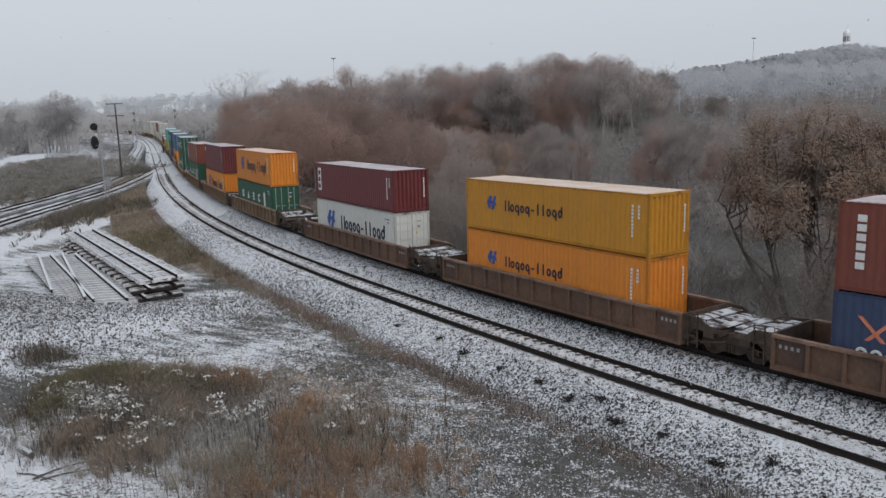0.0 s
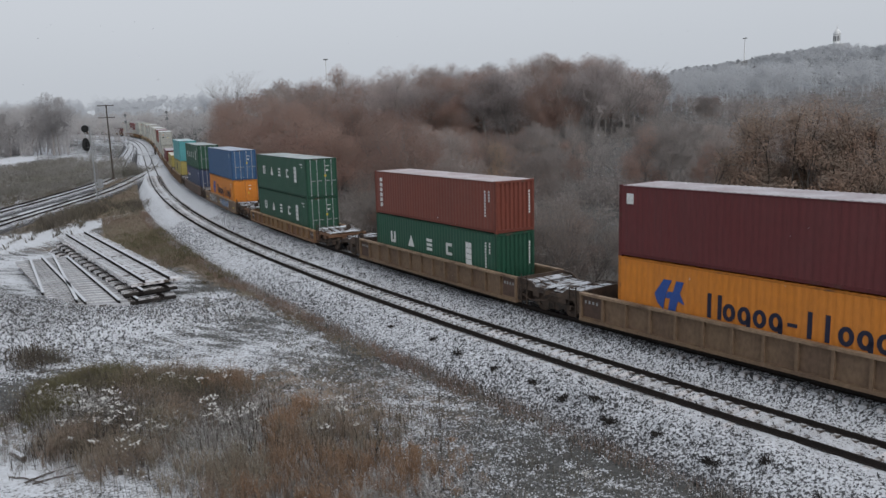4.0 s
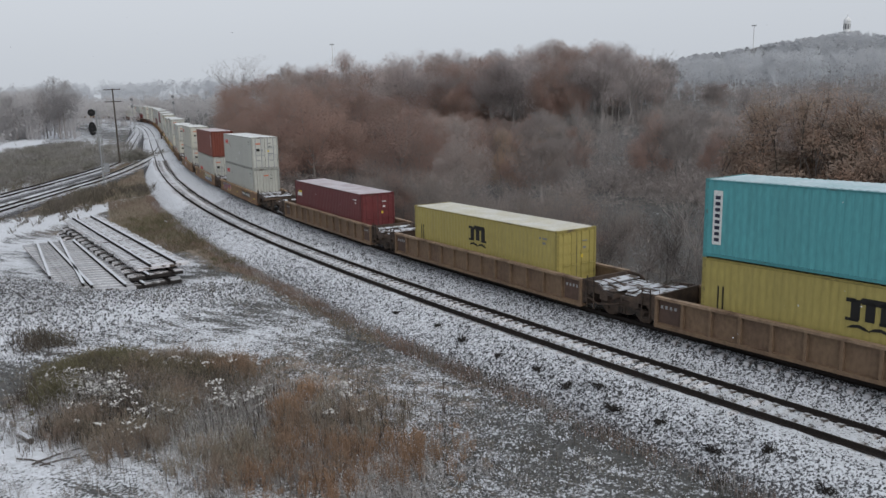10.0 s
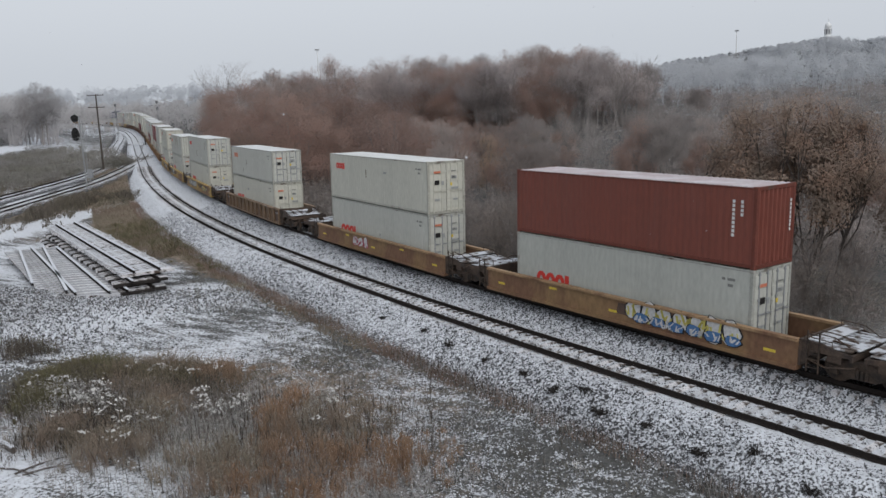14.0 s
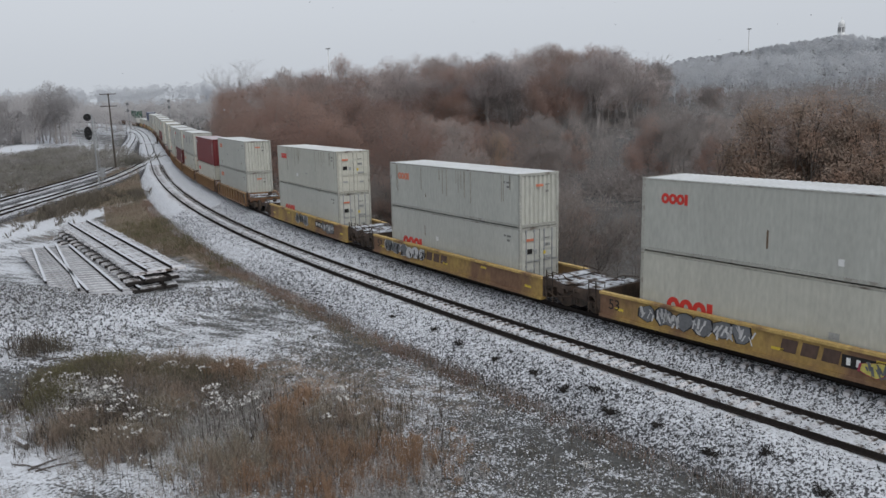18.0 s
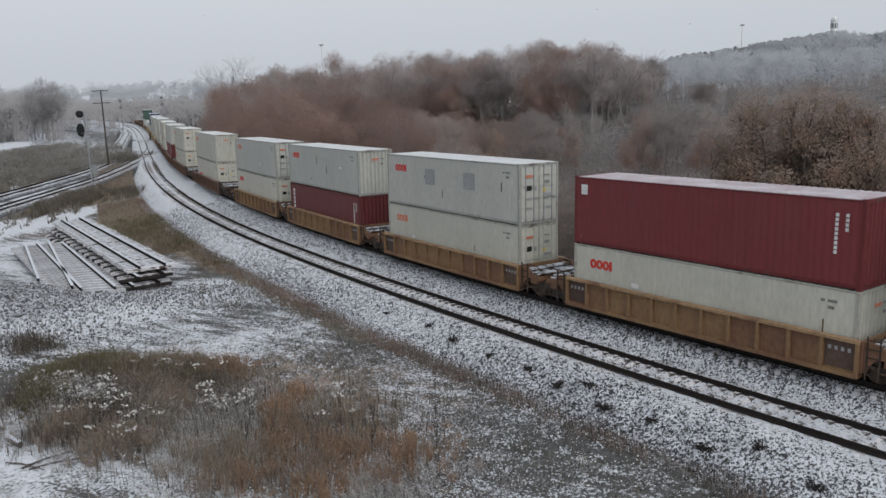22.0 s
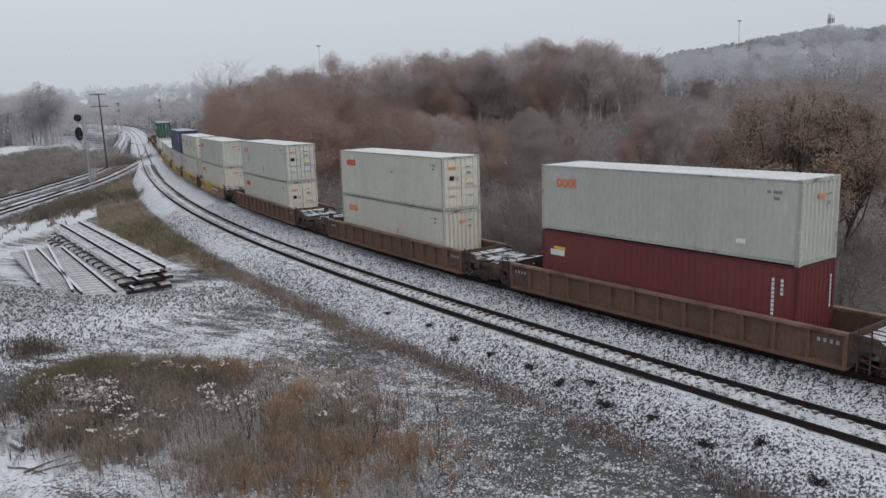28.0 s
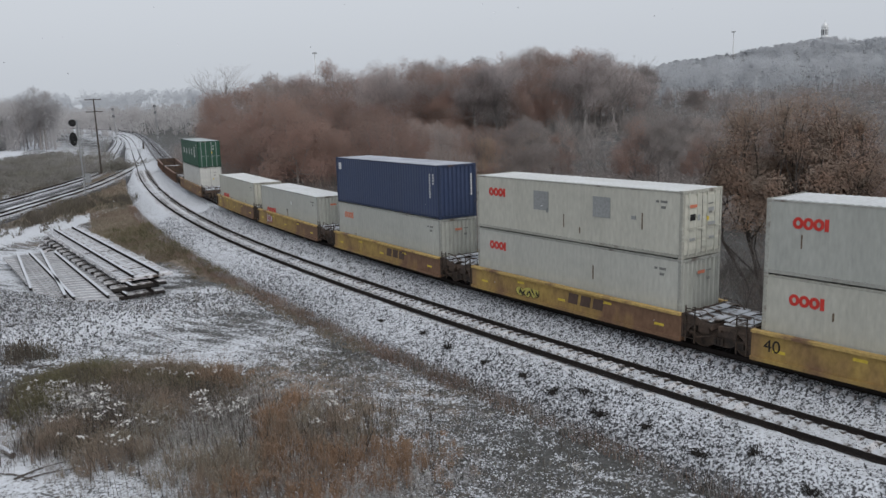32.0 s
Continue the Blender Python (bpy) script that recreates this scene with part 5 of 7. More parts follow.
def signal(label, x, y, z, h, heads, size, turn=0.0, paint=None):
    paint = paint or M_black
    s = thing("railway_signal", label, "signal", m=pose(x, y, z, 0, 0, turn))
    part("mast", Shape().tube([(0, 0, 0), (0, 0, h)], 0.11 * max(size, 0.7), 10).tube([(0, 0, 0), (0, 0, 0.5)], 0.3, 10), M_galv, s)
    lad = Shape()
    for yy in (-0.2, 0.2):
        lad.tube([(0.35, yy, 0), (0.3, yy, h - 0.5)], 0.025, 5)
    for k in range(int(h / 0.35)):
        lad.tube([(0.33, -0.2, 0.3 + k * 0.34), (0.33, 0.2, 0.3 + k * 0.34)], 0.018, 4)
    part("ladder", lad, M_galv, s)
    for zz, w, hh, dx in heads:
        ring = [(dx + w / 2 * math.cos(a), zz + hh / 2 * math.sin(a)) for a in np.linspace(0, 2 * math.pi, 20, endpoint=False)]
        t = part("target", Shape().prism(ring, "y", -0.05, 0.0), paint, s)
        hood = Shape()
        n = 3 if hh > 1.3 else 1
        for k in range(n):
            hz = zz + (k - (n - 1) / 2) * 0.45
            hood.tube([(dx, -0.05, hz), (dx, -0.4, hz)], [0.13, 0.12], 10)
        part("hood", hood, paint, t)
        part("bracket", Shape().box(min(dx, 0) - 0.02, max(dx, 0) + 0.02, 0.0, 0.1, zz - 0.05, zz + 0.05), M_black, s)
    part("platform", Shape().box(-0.5, 0.5, -0.1, 0.7, h * 0.72, h * 0.72 + 0.05), M_galv, s)
    return s


signal("tall grey signal mast with two black target heads", -46.2, 106.5, -1.3, 10.2, ((9.85, 1.0, 0.95, -0.55), (7.75, 1.0, 1.8, -0.65)), 1.0, 10)
signal("distant slim signal mast, black heads greyed for fog, above the train", -88.0, 262.0, 1.0, 10.9, ((10.4, 0.8, 1.0, 0), (8.4, 0.8, 1.0, 0)), 0.8, 10, M_fog_grey)
signal("distant slim signal mast, black heads greyed for fog, by the siding", -108.5, 280.0, 1.0, 10.6, ((10.0, 0.9, 1.1, 0), (7.7, 0.9, 1.1, 0)), 0.8, 10, M_fog_grey)

box = thing("relay_box", "small grey relay box on a post beside the branch track", "equipment box", m=pose(-48.6, 113.5, -0.9))
part("post", Shape().tube([(0, 0, 0), (0, 0, 2.0)], 0.06, 8), M_galv, box)
part("cabinet", Shape().box(-0.35, 0.35, -0.2, 0.2, 0.9, 2.2, 0.03), M_galv, box)

sw = thing("switch_machine", "snow-covered switch machine and stand between the tracks", "switch stand", m=pose(-75.5, 207.0, 0.25))
part("housing", Shape().box(-1.6, 1.6, -0.5, 0.5, 0, 0.55, 0.1), M_snow, sw)
part("stand", Shape().box(1.9, 2.2, -0.2, 0.2, 0, 1.6, 0.05), M_steel, sw)
part("crank_arm", Shape().box(-2.6, -1.5, -0.1, 0.1, 0.1, 0.25), M_steel, sw)


def utility_pole(x, y, z, h, w):
    u = thing("utility_pole", "weathered wooden utility pole with two crossarms", "pole", m=pose(x, y, z, 0, 0, 12))
    part("pole", Shape().tube([(0, 0, 0), (0.1, 0, h)], [0.17, 0.11], 10), M_pole, u)
    for k, zz in enumerate((h - 0.15, h - 2.2)):
        arm = part("crossarm", Shape().box(-w / 2, w / 2, -0.07, 0.07, zz - 0.07, zz + 0.07, 0.01), M_pole, u)
        for q in np.linspace(-w / 2 + 0.1, w / 2 - 0.1, 4):
            part("insulator", cached("insulator", lambda: Shape().tube([(0, 0, 0), (0, 0, 0.1), (0, 0, 0.18)], [0.04, 0.06, 0.03], 8).mesh("insulator")), M_galv, arm, m=pose(q, 0, zz + 0.07))
    return u


utility_pole(-57.0, 138.8, -1.0, 13.2, 2.7)


def light_mast(x, y, z, h):
    u = thing("high_mast_light", "tall slender light mast with a ring of lamps", "light mast", m=pose(x, y, z))
    # steel mast in white, so that it looks faint as through fog
    part("mast", Shape().tube([(0, 0, 0), (0, 0, h)], [0.34, 0.2], 8), M_white, u)
    ring = part("lamp_ring", Shape().tube([(0, 0, h - 0.5), (0, 0, h - 0.1)], 0.5, 10), M_galv, u)
    for k in range(6):
        a = k * math.pi / 3
        part("lamp_head", cached("lamp_head", lambda: Shape().box(-0.35, 0.35, -0.25, 0.25, -0.25, 0.25, 0.08).mesh("lamp_head")), M_galv, ring, m=pose(0.85 * math.cos(a), 0.85 * math.sin(a), h - 0.4, 0, 0, math.degrees(a)))
    return u


def place(px_az, D):
    a = radians(px_az)
    return D * math.sin(a), D * math.cos(a)


for az, D, top in ((-7.6, 420, 36.6), (21.1, 470, 40.4)):
    X_, Y_ = place(az, D)
    g_ = float(land(np.array([X_]), np.array([Y_]))[0])
    light_mast(X_, Y_, g_ - 0.3, top - g_)

X_, Y_ = place(26.55, 560)
g_ = float(land(np.array([X_]), np.array([Y_]))[0])
tower = thing("bell_tower", "pale bell tower with a domed lantern on the wooded hill", "tower", m=pose(X_, Y_, g_ - 0.5, 0, 0, 20))
part("base", Shape().box(-3.2, 3.2, -3.2, 3.2, 0, 39.0 - g_, 0.1), M_white, tower)
part("belfry", Shape().tube([(0, 0, 39.0 - g_), (0, 0, 39.6 - g_), (0, 0, 44.4 - g_), (0, 0, 45.0 - g_)], [2.5, 2.0, 2.0, 2.3], 8), M_white, tower)
# dark openings, coloured grey to look fogged at this distance
for k in range(8):
    a = (k + 0.5) * math.pi / 4
    part("arched_opening", cached("arched_opening", lambda: Shape().box(-0.05, 0.1, -0.45, 0.45, 0, 3.2, 0.02).mesh("arched_opening")), M_fog_grey, tower, m=pose(1.88 * math.cos(a), 1.88 * math.sin(a), 40.4 - g_, 0, 0, math.degrees(a)))
# the dome is white rather than metal grey, to fade like fog
part("dome", Shape().tube([(0, 0, 45.0 - g_), (0, 0, 46.2 - g_), (0, 0, 47.2 - g_), (0, 0, 48.0 - g_), (0, 0, 50.2 - g_)], [2.1, 1.9, 1.2, 0.25, 0.08], 12), M_white, tower)

# ---------------------------------------------------------------- trees


def grow(seed, height, trunk_r, spread, levels=3, kids=(5, 4, 4), low=0.35, sides=(7, 5, 4, 3)):
    """The wood of a bare tree: tapered limbs that fork."""
    r = random.Random(seed)
    wood, tips = Shape(), []

    def limb(p, d, length, rad, lev):
        n = 4 if lev < 2 else 3
        path, radii = [p.copy()], [rad]
        q, dd = p.copy(), d.copy()
        for k in range(n):
            dd = (dd + Vector((r.gauss(0, 0.13), r.gauss(0, 0.13), r.gauss(0.05, 0.08)))).normalized()
            q = q + dd * length / n
            path.append(q.copy())
            radii.append(rad * (1 - 0.72 * (k + 1) / n))
        wood.tube(path, radii, sides[min(lev, len(sides) - 1)], caps=lev == 0)
        if lev >= levels:
            tips.append((path[-1], length))
            tips.append((path[-2], length))
            return
        for k in range(kids[min(lev, len(kids) - 1)]):
            t = r.uniform(low if lev == 0 else 0.25, 1.0)
            i = min(int(t * n), n - 1)
            base = path[i].lerp(path[i + 1], t * n - i)
            ang = r.uniform(0, 2 * math.pi)
            out = Vector((math.cos(ang), math.sin(ang), 0))
            nd = (dd * r.uniform(0.35, 0.8) + out * spread * r.uniform(0.6, 1.1) + Vector((0, 0, 0.25))).normalized()
            limb(base, nd, length * r.uniform(0.42, 0.68), max(radii[i] * 0.55, 0.012), lev + 1)

    lean = Vector((r.gauss(0, 0.05), r.gauss(0, 0.05), 1)).normalized()
    limb(Vector((0, 0, -0.3)), lean, height * 0.72, trunk_r, 0)
    z90 = sorted(p.z for p, _ in tips)[int(len(tips) * 0.85)]
    k_ = 0.93 * height / z90

    def shaped(p):
        u = p[2] / z90
        u = u if u < 0.85 else 0.85 + 0.23 * math.tanh((u - 0.85) / 0.23)
        return (p[0] * k_, p[1] * k_, u * 0.93 * height)

    wood.v = [shaped(v) for v in wood.v]
    return wood.mesh("trunk"), None


def leaf_quads(c, n_, size, g, aspect=0.68):
    """Diamond leaves at the points c that lie across the directions n_."""
    n_ = n_ / np.linalg.norm(n_, axis=-1)[..., None]
    a = g.normal(0, 1, c.shape)
    a -= (a * n_).sum(-1)[..., None] * n_
    a /= np.linalg.norm(a, axis=-1)[..., None]
    b = np.cross(n_, a)
    return np.stack([c - a * size * 0.5, c - b * size * 0.5 * aspect, c + a * size * 0.5, c + b * size * 0.5 * aspect], -2).reshape(-1, 3)


# Leaf facing fitted to the camera's side and the sun, for evenly lit crowns
SUNWARD = np.array((0.30, -0.60, 0.72))


def crown_tree(seed, height, width, base, lobes, leaves, leaf, trunk_r, twigs=14, stems=1, twiggy=0.0, bottom=0.25, lobe=0.34, scatter=0.25):
    """A broad tree: stems that fork into limbs, each limb ending in a rounded lobe of twigs and leaves; the lobes fill a dome from base (share of the height) up."""
    g = np.random.default_rng(seed)
    wood, V = Shape(), []
    W, H0 = width / 2, height * base
    feet = [np.array((0.0, 0.0, -0.3))] if stems == 1 else [np.array((0.45 * math.cos(q), 0.45 * math.sin(q), -0.3)) for q in np.linspace(0, 6.28, stems, endpoint=False) + 0.7]
    forks = []
    for k, f in enumerate(feet):
        lean = np.array((0, 0, 1.0)) if stems == 1 else np.array((f[0] * 0.75 + g.normal(0, 0.12), f[1] * 0.75 + g.normal(0, 0.12), 1.0))
        top = f + lean * (H0 + height * (0.32 if stems == 1 else 0.12))
        mids = [f + (top - f) * t + np.append(g.normal(0, 0.022 * height * t * (1 - t) * 2, 2), 0) for t in (0, 0.25, 0.5, 0.75, 1.0)]
        r0 = trunk_r * (1 if stems == 1 else 0.7)
        wood.tube([tuple(m) for m in mids], [r0 * 1.25, r0, r0 * 0.85, r0 * 0.65, r0 * 0.4], 7)
        forks.append(mids)
    share = []
    for k in range(lobes):
        q, rr = 2.4 * k + g.uniform(-0.5, 0.5), math.sqrt((k + 0.5) / lobes) * g.uniform(0.85, 1.05)
        env = math.sqrt(max(0.05, 1 - (rr * 0.88) ** 3))
        t = g.uniform(bottom, 1.0) if rr < 0.75 else g.uniform(bottom, 0.9)
        R = W * lobe * g.uniform(0.75, 1.2)
        zc = H0 + max(0.0, (height - H0) * env * (0.25 + 0.75 * t) - R * 0.75)
        c = np.array((W * 0.80 * rr * math.cos(q), W * 0.80 * rr * math.sin(q), zc))
        mids = forks[int(np.argmin([np.hypot(*(m[-1][:2] - c[:2])) for m in forks]))]
        start = mids[1] + (mids[-1] - mids[1]) * min(1.0, max(0.05, g.uniform(0.25, 0.9) * (c[2] - mids[1][2]) / (mids[-1][2] - mids[1][2])))
        bend = start * 0.45 + c * 0.55 + np.append(g.normal(0, 0.06 * W, 2), -0.06 * height * rr)
        rl = trunk_r * 0.34
        wood.tube([tuple(start), tuple(start * 0.7 + bend * 0.3 + g.normal(0, 0.03 * W, 3)), tuple(bend), tuple(c)], [rl, rl * 0.8, rl * 0.6, rl * 0.3], 5, caps=False)
        for j in range(twigs):
            u = g.normal(0, 1, 3) + (0, 0, 0.55)
            u /= np.linalg.norm(u)
            s0 = bend + (c - bend) * g.uniform(0.1, 1.0)
            e = c + u * R * g.uniform(0.75, 1.18) * (1, 1, 0.85)
            wood.tube([tuple(s0), tuple((s0 + e) / 2 + g.normal(0, 0.08 * R, 3)), tuple(e)], [rl * 0.28, rl * 0.2, 0.012], 3, caps=False)
        m = int(leaves / lobes * (R / (W * lobe)) ** 2)
        u = g.normal(0, 1, (m, 3)) + (0, 0, 0.35)
        u /= np.linalg.norm(u, axis=1)[:, None]
        bump = 1 + 0.12 * np.sin(5 * u[:, 0] + 9 * u[:, 1] + k) + 0.1 * np.sin(11 * u[:, 2] - 7 * u[:, 0] + 2 * k)
        p = c + u * (R * bump * (1 - 0.85 * g.random(m) ** 2.0))[:, None] * (1, 1, 0.85)
        away = p - np.array((0, 0, H0 + 0.3 * (height - H0)))
        away /= np.linalg.norm(away, axis=1)[:, None]
        if twiggy:
            a = u + 0.5 * away + g.normal(0, 0.45, (m, 3))
            a /= np.linalg.norm(a, axis=1)[:, None]
            b = np.cross(a, u * 0.3 + (0.2, -1.0, 0.4))
            b /= np.linalg.norm(b, axis=1)[:, None]
            sz = leaf * g.uniform(0.5, 1.2, (m, 1))
            V.append(np.stack([p - a * sz * 0.5, p - b * sz * twiggy, p + a * sz * 0.5, p + b * sz * twiggy], 1).reshape(-1, 3))
        else:
            V.append(leaf_quads(p, u * 0.45 + away * 0.3 + SUNWARD * 0.8 + g.normal(0, scatter, (m, 3)), leaf * g.uniform(0.55, 1.15, (m, 1)), g))
    V = np.vstack(V)
    k = height / np.percentile(V[:, 2], 99.3)
    wood.v = [(p[0], p[1], p[2] * k) for p in wood.v]
    return wood.mesh("trunk"), soup_mesh("crown", V * (1, 1, k), 4)


def tree(label, wood, crown, mw, ml, m, group, kind_="tree"):
    t = thing(kind_, label, kind_, group, m=m)
    part("stem" if kind_ == "shrub" else "trunk", wood, mw, t)
    if crown:
        part("crown", crown, ml, t)
    return t


def ground_at(x, y):
    return float(land(np.array([x]), np.array([y]))[0])


# the oaks on the embankment behind the train
OAK_A = crown_tree(5, 13.4, 11.4, 0.42, 70, 95000, 0.13, 0.20, 8, stems=6, bottom=0.22, lobe=0.20, scatter=0.28)
OAK_B = crown_tree(12, 12.0, 10.0, 0.42, 50, 56000, 0.13, 0.18, 8, stems=5, bottom=0.15, lobe=0.21, scatter=0.28)
for az, D, oak_, full, top, turn in ((25.1, 47.0, OAK_A, 13.4, 8.85, 40), (36.0, 45.0, OAK_B, 12.0, 7.9, 100)):
    X_, Y_ = place(az, D)
    z_ = ground_at(X_, Y_)
    tree("many-stemmed oak with withered rust leaves on the embankment", *oak_, M_bark, M_leaf, Matrix.Translation((X_, Y_, z_ - 0.1)) @ pose(0, 0, 0, 0, 0, turn) @ Matrix.Scale((top - z_) / full, 4), "oaks on the embankment")

BARE = [grow(30 + k, 14.0, 0.13, 0.55, 4, (8, 5, 4, 3), low=0.38, sides=(5, 4, 3, 3, 3)) for k in range(4)]
RUST = [crown_tree(50 + k, 13.0, 9.5, 0.12, 24, 24000, 0.14, 0.13, 3, bottom=0.0, lobe=0.36) for k in range(5)]
GREY = [crown_tree(70 + k, 14.0, 9.5, 0.30, 24, 14000, 0.60, 0.16, 12, bottom=0.0, lobe=0.34, twiggy=0.035) for k in range(4)]
TOPS = [crown_tree(90 + k, 14.0, 10.0, 0.28, 22, 18000, 0.15, 0.16, 12, bottom=0.2, lobe=0.33) for k in range(4)]

# skyline of the main wood: degrees right of straight ahead, rise of the tree tops over eye level (per metre of distance)
SKY_AZ = [-15.2, -14.4, -13.2, -11.3, -10.5, -9.8, -8.6, -6.6, -4.6, -3, -0.2, 2.2, 4.6, 6.6, 11.4, 13.3, 13.6, 15.7, 15.9, 20, 33]
SKY_UP = [0.004, 0.020, 0.026, 0.034, 0.046, 0.054, 0.049, 0.050, 0.045, 0.055, 0.054, 0.047, 0.045, 0.056, 0.053, 0.048, 0.037, 0.031, 0.008, 0.0, -0.008]
# the russet trees in front of the grey oaks
RED_AZ = [-15.2, -14.4, -13.2, -11.3, -8, -6.6, -5, -2.5, -0.2, 5, 33]
RED_UP = [0.0, 0.019, 0.025, 0.033, 0.034, 0.031, 0.019, -0.010, -0.022, -0.028, -0.03]
_rng2 = np.random.default_rng(4)
_spots = []
_try = 0
while len(_spots) < 246 and _try < 16000:
    _try += 1
    az, D = _rng2.uniform(-14.6, 33), math.sqrt(_rng2.uniform(62 ** 2, 215 ** 2))
    X_, Y_ = place(az, D)
    s_, d_ = (float(v[0]) for v in nearest([X_], [Y_]))
    if d_ < 11 or (s_ < 46 and d_ < 43) or any((X_ - a) ** 2 + (Y_ - b) ** 2 < (4.2 if D < 150 else 5.0) ** 2 for a, b, *_ in _spots):
        continue
    if az > 17 and (D < 80 or _rng2.random() < 0.15):
        continue
    _spots.append((X_, Y_, az, D))
# more tall oaks behind the slope, where the wood is deepest
_try = 0
while _try < 4000 and len(_spots) < 302:
    _try += 1
    az, D = _rng2.uniform(-4, 15.4), _rng2.uniform(152, 200)
    X_, Y_ = place(az, D)
    if all((X_ - a) ** 2 + (Y_ - b) ** 2 > 3.6 ** 2 for a, b, *_ in _spots):
        _spots.append((X_, Y_, az, D))
for X_, Y_, az, D in _spots:
    z_ = ground_at(X_, Y_)
    near_ = D < (165 if az < -2 else 150)
    cap = 9.55 + np.interp(az, *((RED_AZ, RED_UP) if near_ else (SKY_AZ, SKY_UP))) * D - z_
    h_ = min(_rng2.uniform(11.0, 17.0) if near_ else _rng2.uniform(14.0, 20.0), cap * (_rng2.uniform(0.93, 1.01) if _rng2.random() < 0.6 else _rng2.uniform(0.76, 0.95)))
    if h_ < 3.5:
        continue
    q = _rng2.random()
    red = np.interp(az, [-15, -4, 0, 5, 9, 13], [1.0, 0.95, 0.6, 0.28, 0.16, 0.05]) if D < 165 else np.interp(az, [-15, -13, -10, 15], [0.9, 0.35, 0.12, 0.05])
    bare = 0.65 if (az > 4 and D < 165) else 0.18
    m_ = Matrix.Translation((X_, Y_, z_)) @ pose(0, 0, 0, 0, 0, _rng2.uniform(0, 360))
    wide = _rng2.uniform(0.85, 1.2)
    full = Matrix.Diagonal((wide * h_ / 14, wide * h_ / 14, h_ / 14, 1))
    if q < red:
        w_, l_ = RUST[_rng2.integers(5)]
        tree("leafy tree in dull rust-red autumn colour in the wood", w_, l_, M_bark_pale, M_leaf_red, m_ @ Matrix.Diagonal((wide * h_ / 13, wide * h_ / 13, h_ / 13, 1)), "trees of the main wood")
    elif q < red + (1 - red) * bare:
        w_, _ = BARE[_rng2.integers(4)]
        tree("bare grey tree with slender mist-paled limbs in the wood", w_, None, M_bark_mist, None, m_ @ full, "trees of the main wood")
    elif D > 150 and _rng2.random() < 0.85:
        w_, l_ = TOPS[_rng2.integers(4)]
        tree("tall oak, domed crown of withered grey-brown leaves paled for mist", w_, l_, M_bark_pale, M_leaf_dull, m_ @ full, "trees of the main wood")
    else:
        w_, l_ = GREY[_rng2.integers(4)]
        tree("half-bare grey-brown tree in the wood, paled for mist", w_, l_, M_bark_mist, M_leaf_grey, m_ @ full, "trees of the main wood")

# saplings on the embankment and river bank
for k in range(34):
    s_, d_ = _rng2.uniform(-6, 85), _rng2.choice([_rng2.uniform(11, 19), _rng2.uniform(43, 56)], p=[0.4, 0.6])
    p_ = course(s_, d_)
    X_, Y_ = float(p_[0]), float(p_[1])
    z_ = ground_at(X_, Y_)
    h_ = _rng2.uniform(4.0, 6.5) if d_ < 20 else _rng2.uniform(6, 11)
    leafy = _rng2.random() < 0.12
    w_, l_ = RUST[_rng2.integers(4)] if leafy else BARE[_rng2.integers(4)]
    # beyond the river the bark is the paler one, for mist
    tree("young russet tree on the river bank" if leafy else "slender bare sapling on the river bank", w_, l_ if leafy else None, M_bark if d_ < 20 else M_bark_pale, M_leaf_red, Matrix.Translation((X_, Y_, z_)) @ pose(0, 0, 0, 0, 0, _rng2.uniform(0, 360)) @ Matrix.Scale(h_ / 14, 4), "saplings on the bank", "sapling")

for az, D, top in ((18.3, 46.0, 4.2), (17.0, 49.0, 2.6), (16.0, 50.0, 2.2), (20.5, 44.0, 1.6), (14.6, 52.0, 2.4), (12.8, 55.0, 1.5)):
    X_, Y_ = place(az, D)
    z_ = ground_at(X_, Y_)
    tree("slender bare sapling on the embankment", BARE[int(D) % 4][0], None, M_bark_pale if az > 18 else M_bark, None, Matrix.Translation((X_, Y_, z_)) @ pose(0, 0, 0, 0, 0, D * 50) @ Matrix.Scale((top - z_) / 14, 4), "saplings on the bank", "sapling")

# low orange-brown trees at the foot of the wooded slope
for k in range(9):
    az, D = _rng2.uniform(1.5, 8.5), _rng2.uniform(88, 128)
    X_, Y_ = place(az, D)
    z_ = ground_at(X_, Y_)
    h_ = 9.55 - D * _rng2.uniform(0.045, 0.062) - z_
    if h_ > 3:
        tree("low leafy tree in faded orange-brown at the foot of the wood", *RUST[k % 5], M_bark_pale, M_leaf_tan, Matrix.Translation((X_, Y_, z_)) @ pose(0, 0, 0, 0, 0, k * 71) @ Matrix.Scale(h_ / 13, 4), "trees of the main wood")

# twiggy shrubs on the near river bank
SHRUB = [crown_tree(110 + k, 6.0, 6.0, 0.10, 18, 7000, 0.40, 0.07, 14, stems=5, bottom=0.0, lobe=0.38, twiggy=0.018) for k in range(3)]
for k in range(36):
    s_, d_ = _rng2.uniform(9, 64), _rng2.uniform(11, 19)
    p_ = course(s_, d_)
    X_, Y_ = float(p_[0]), float(p_[1])
    z_ = ground_at(X_, Y_)
    tree("grey-brown twiggy shrub on the river bank", *SHRUB[k % 3], M_bark_mist, M_shrub, Matrix.Translation((X_, Y_, z_)) @ pose(0, 0, 0, 0, 0, k * 67) @ Matrix.Scale(_rng2.uniform(3.6, 6.4) / 6, 4), "shrubs on the river bank", "shrub")

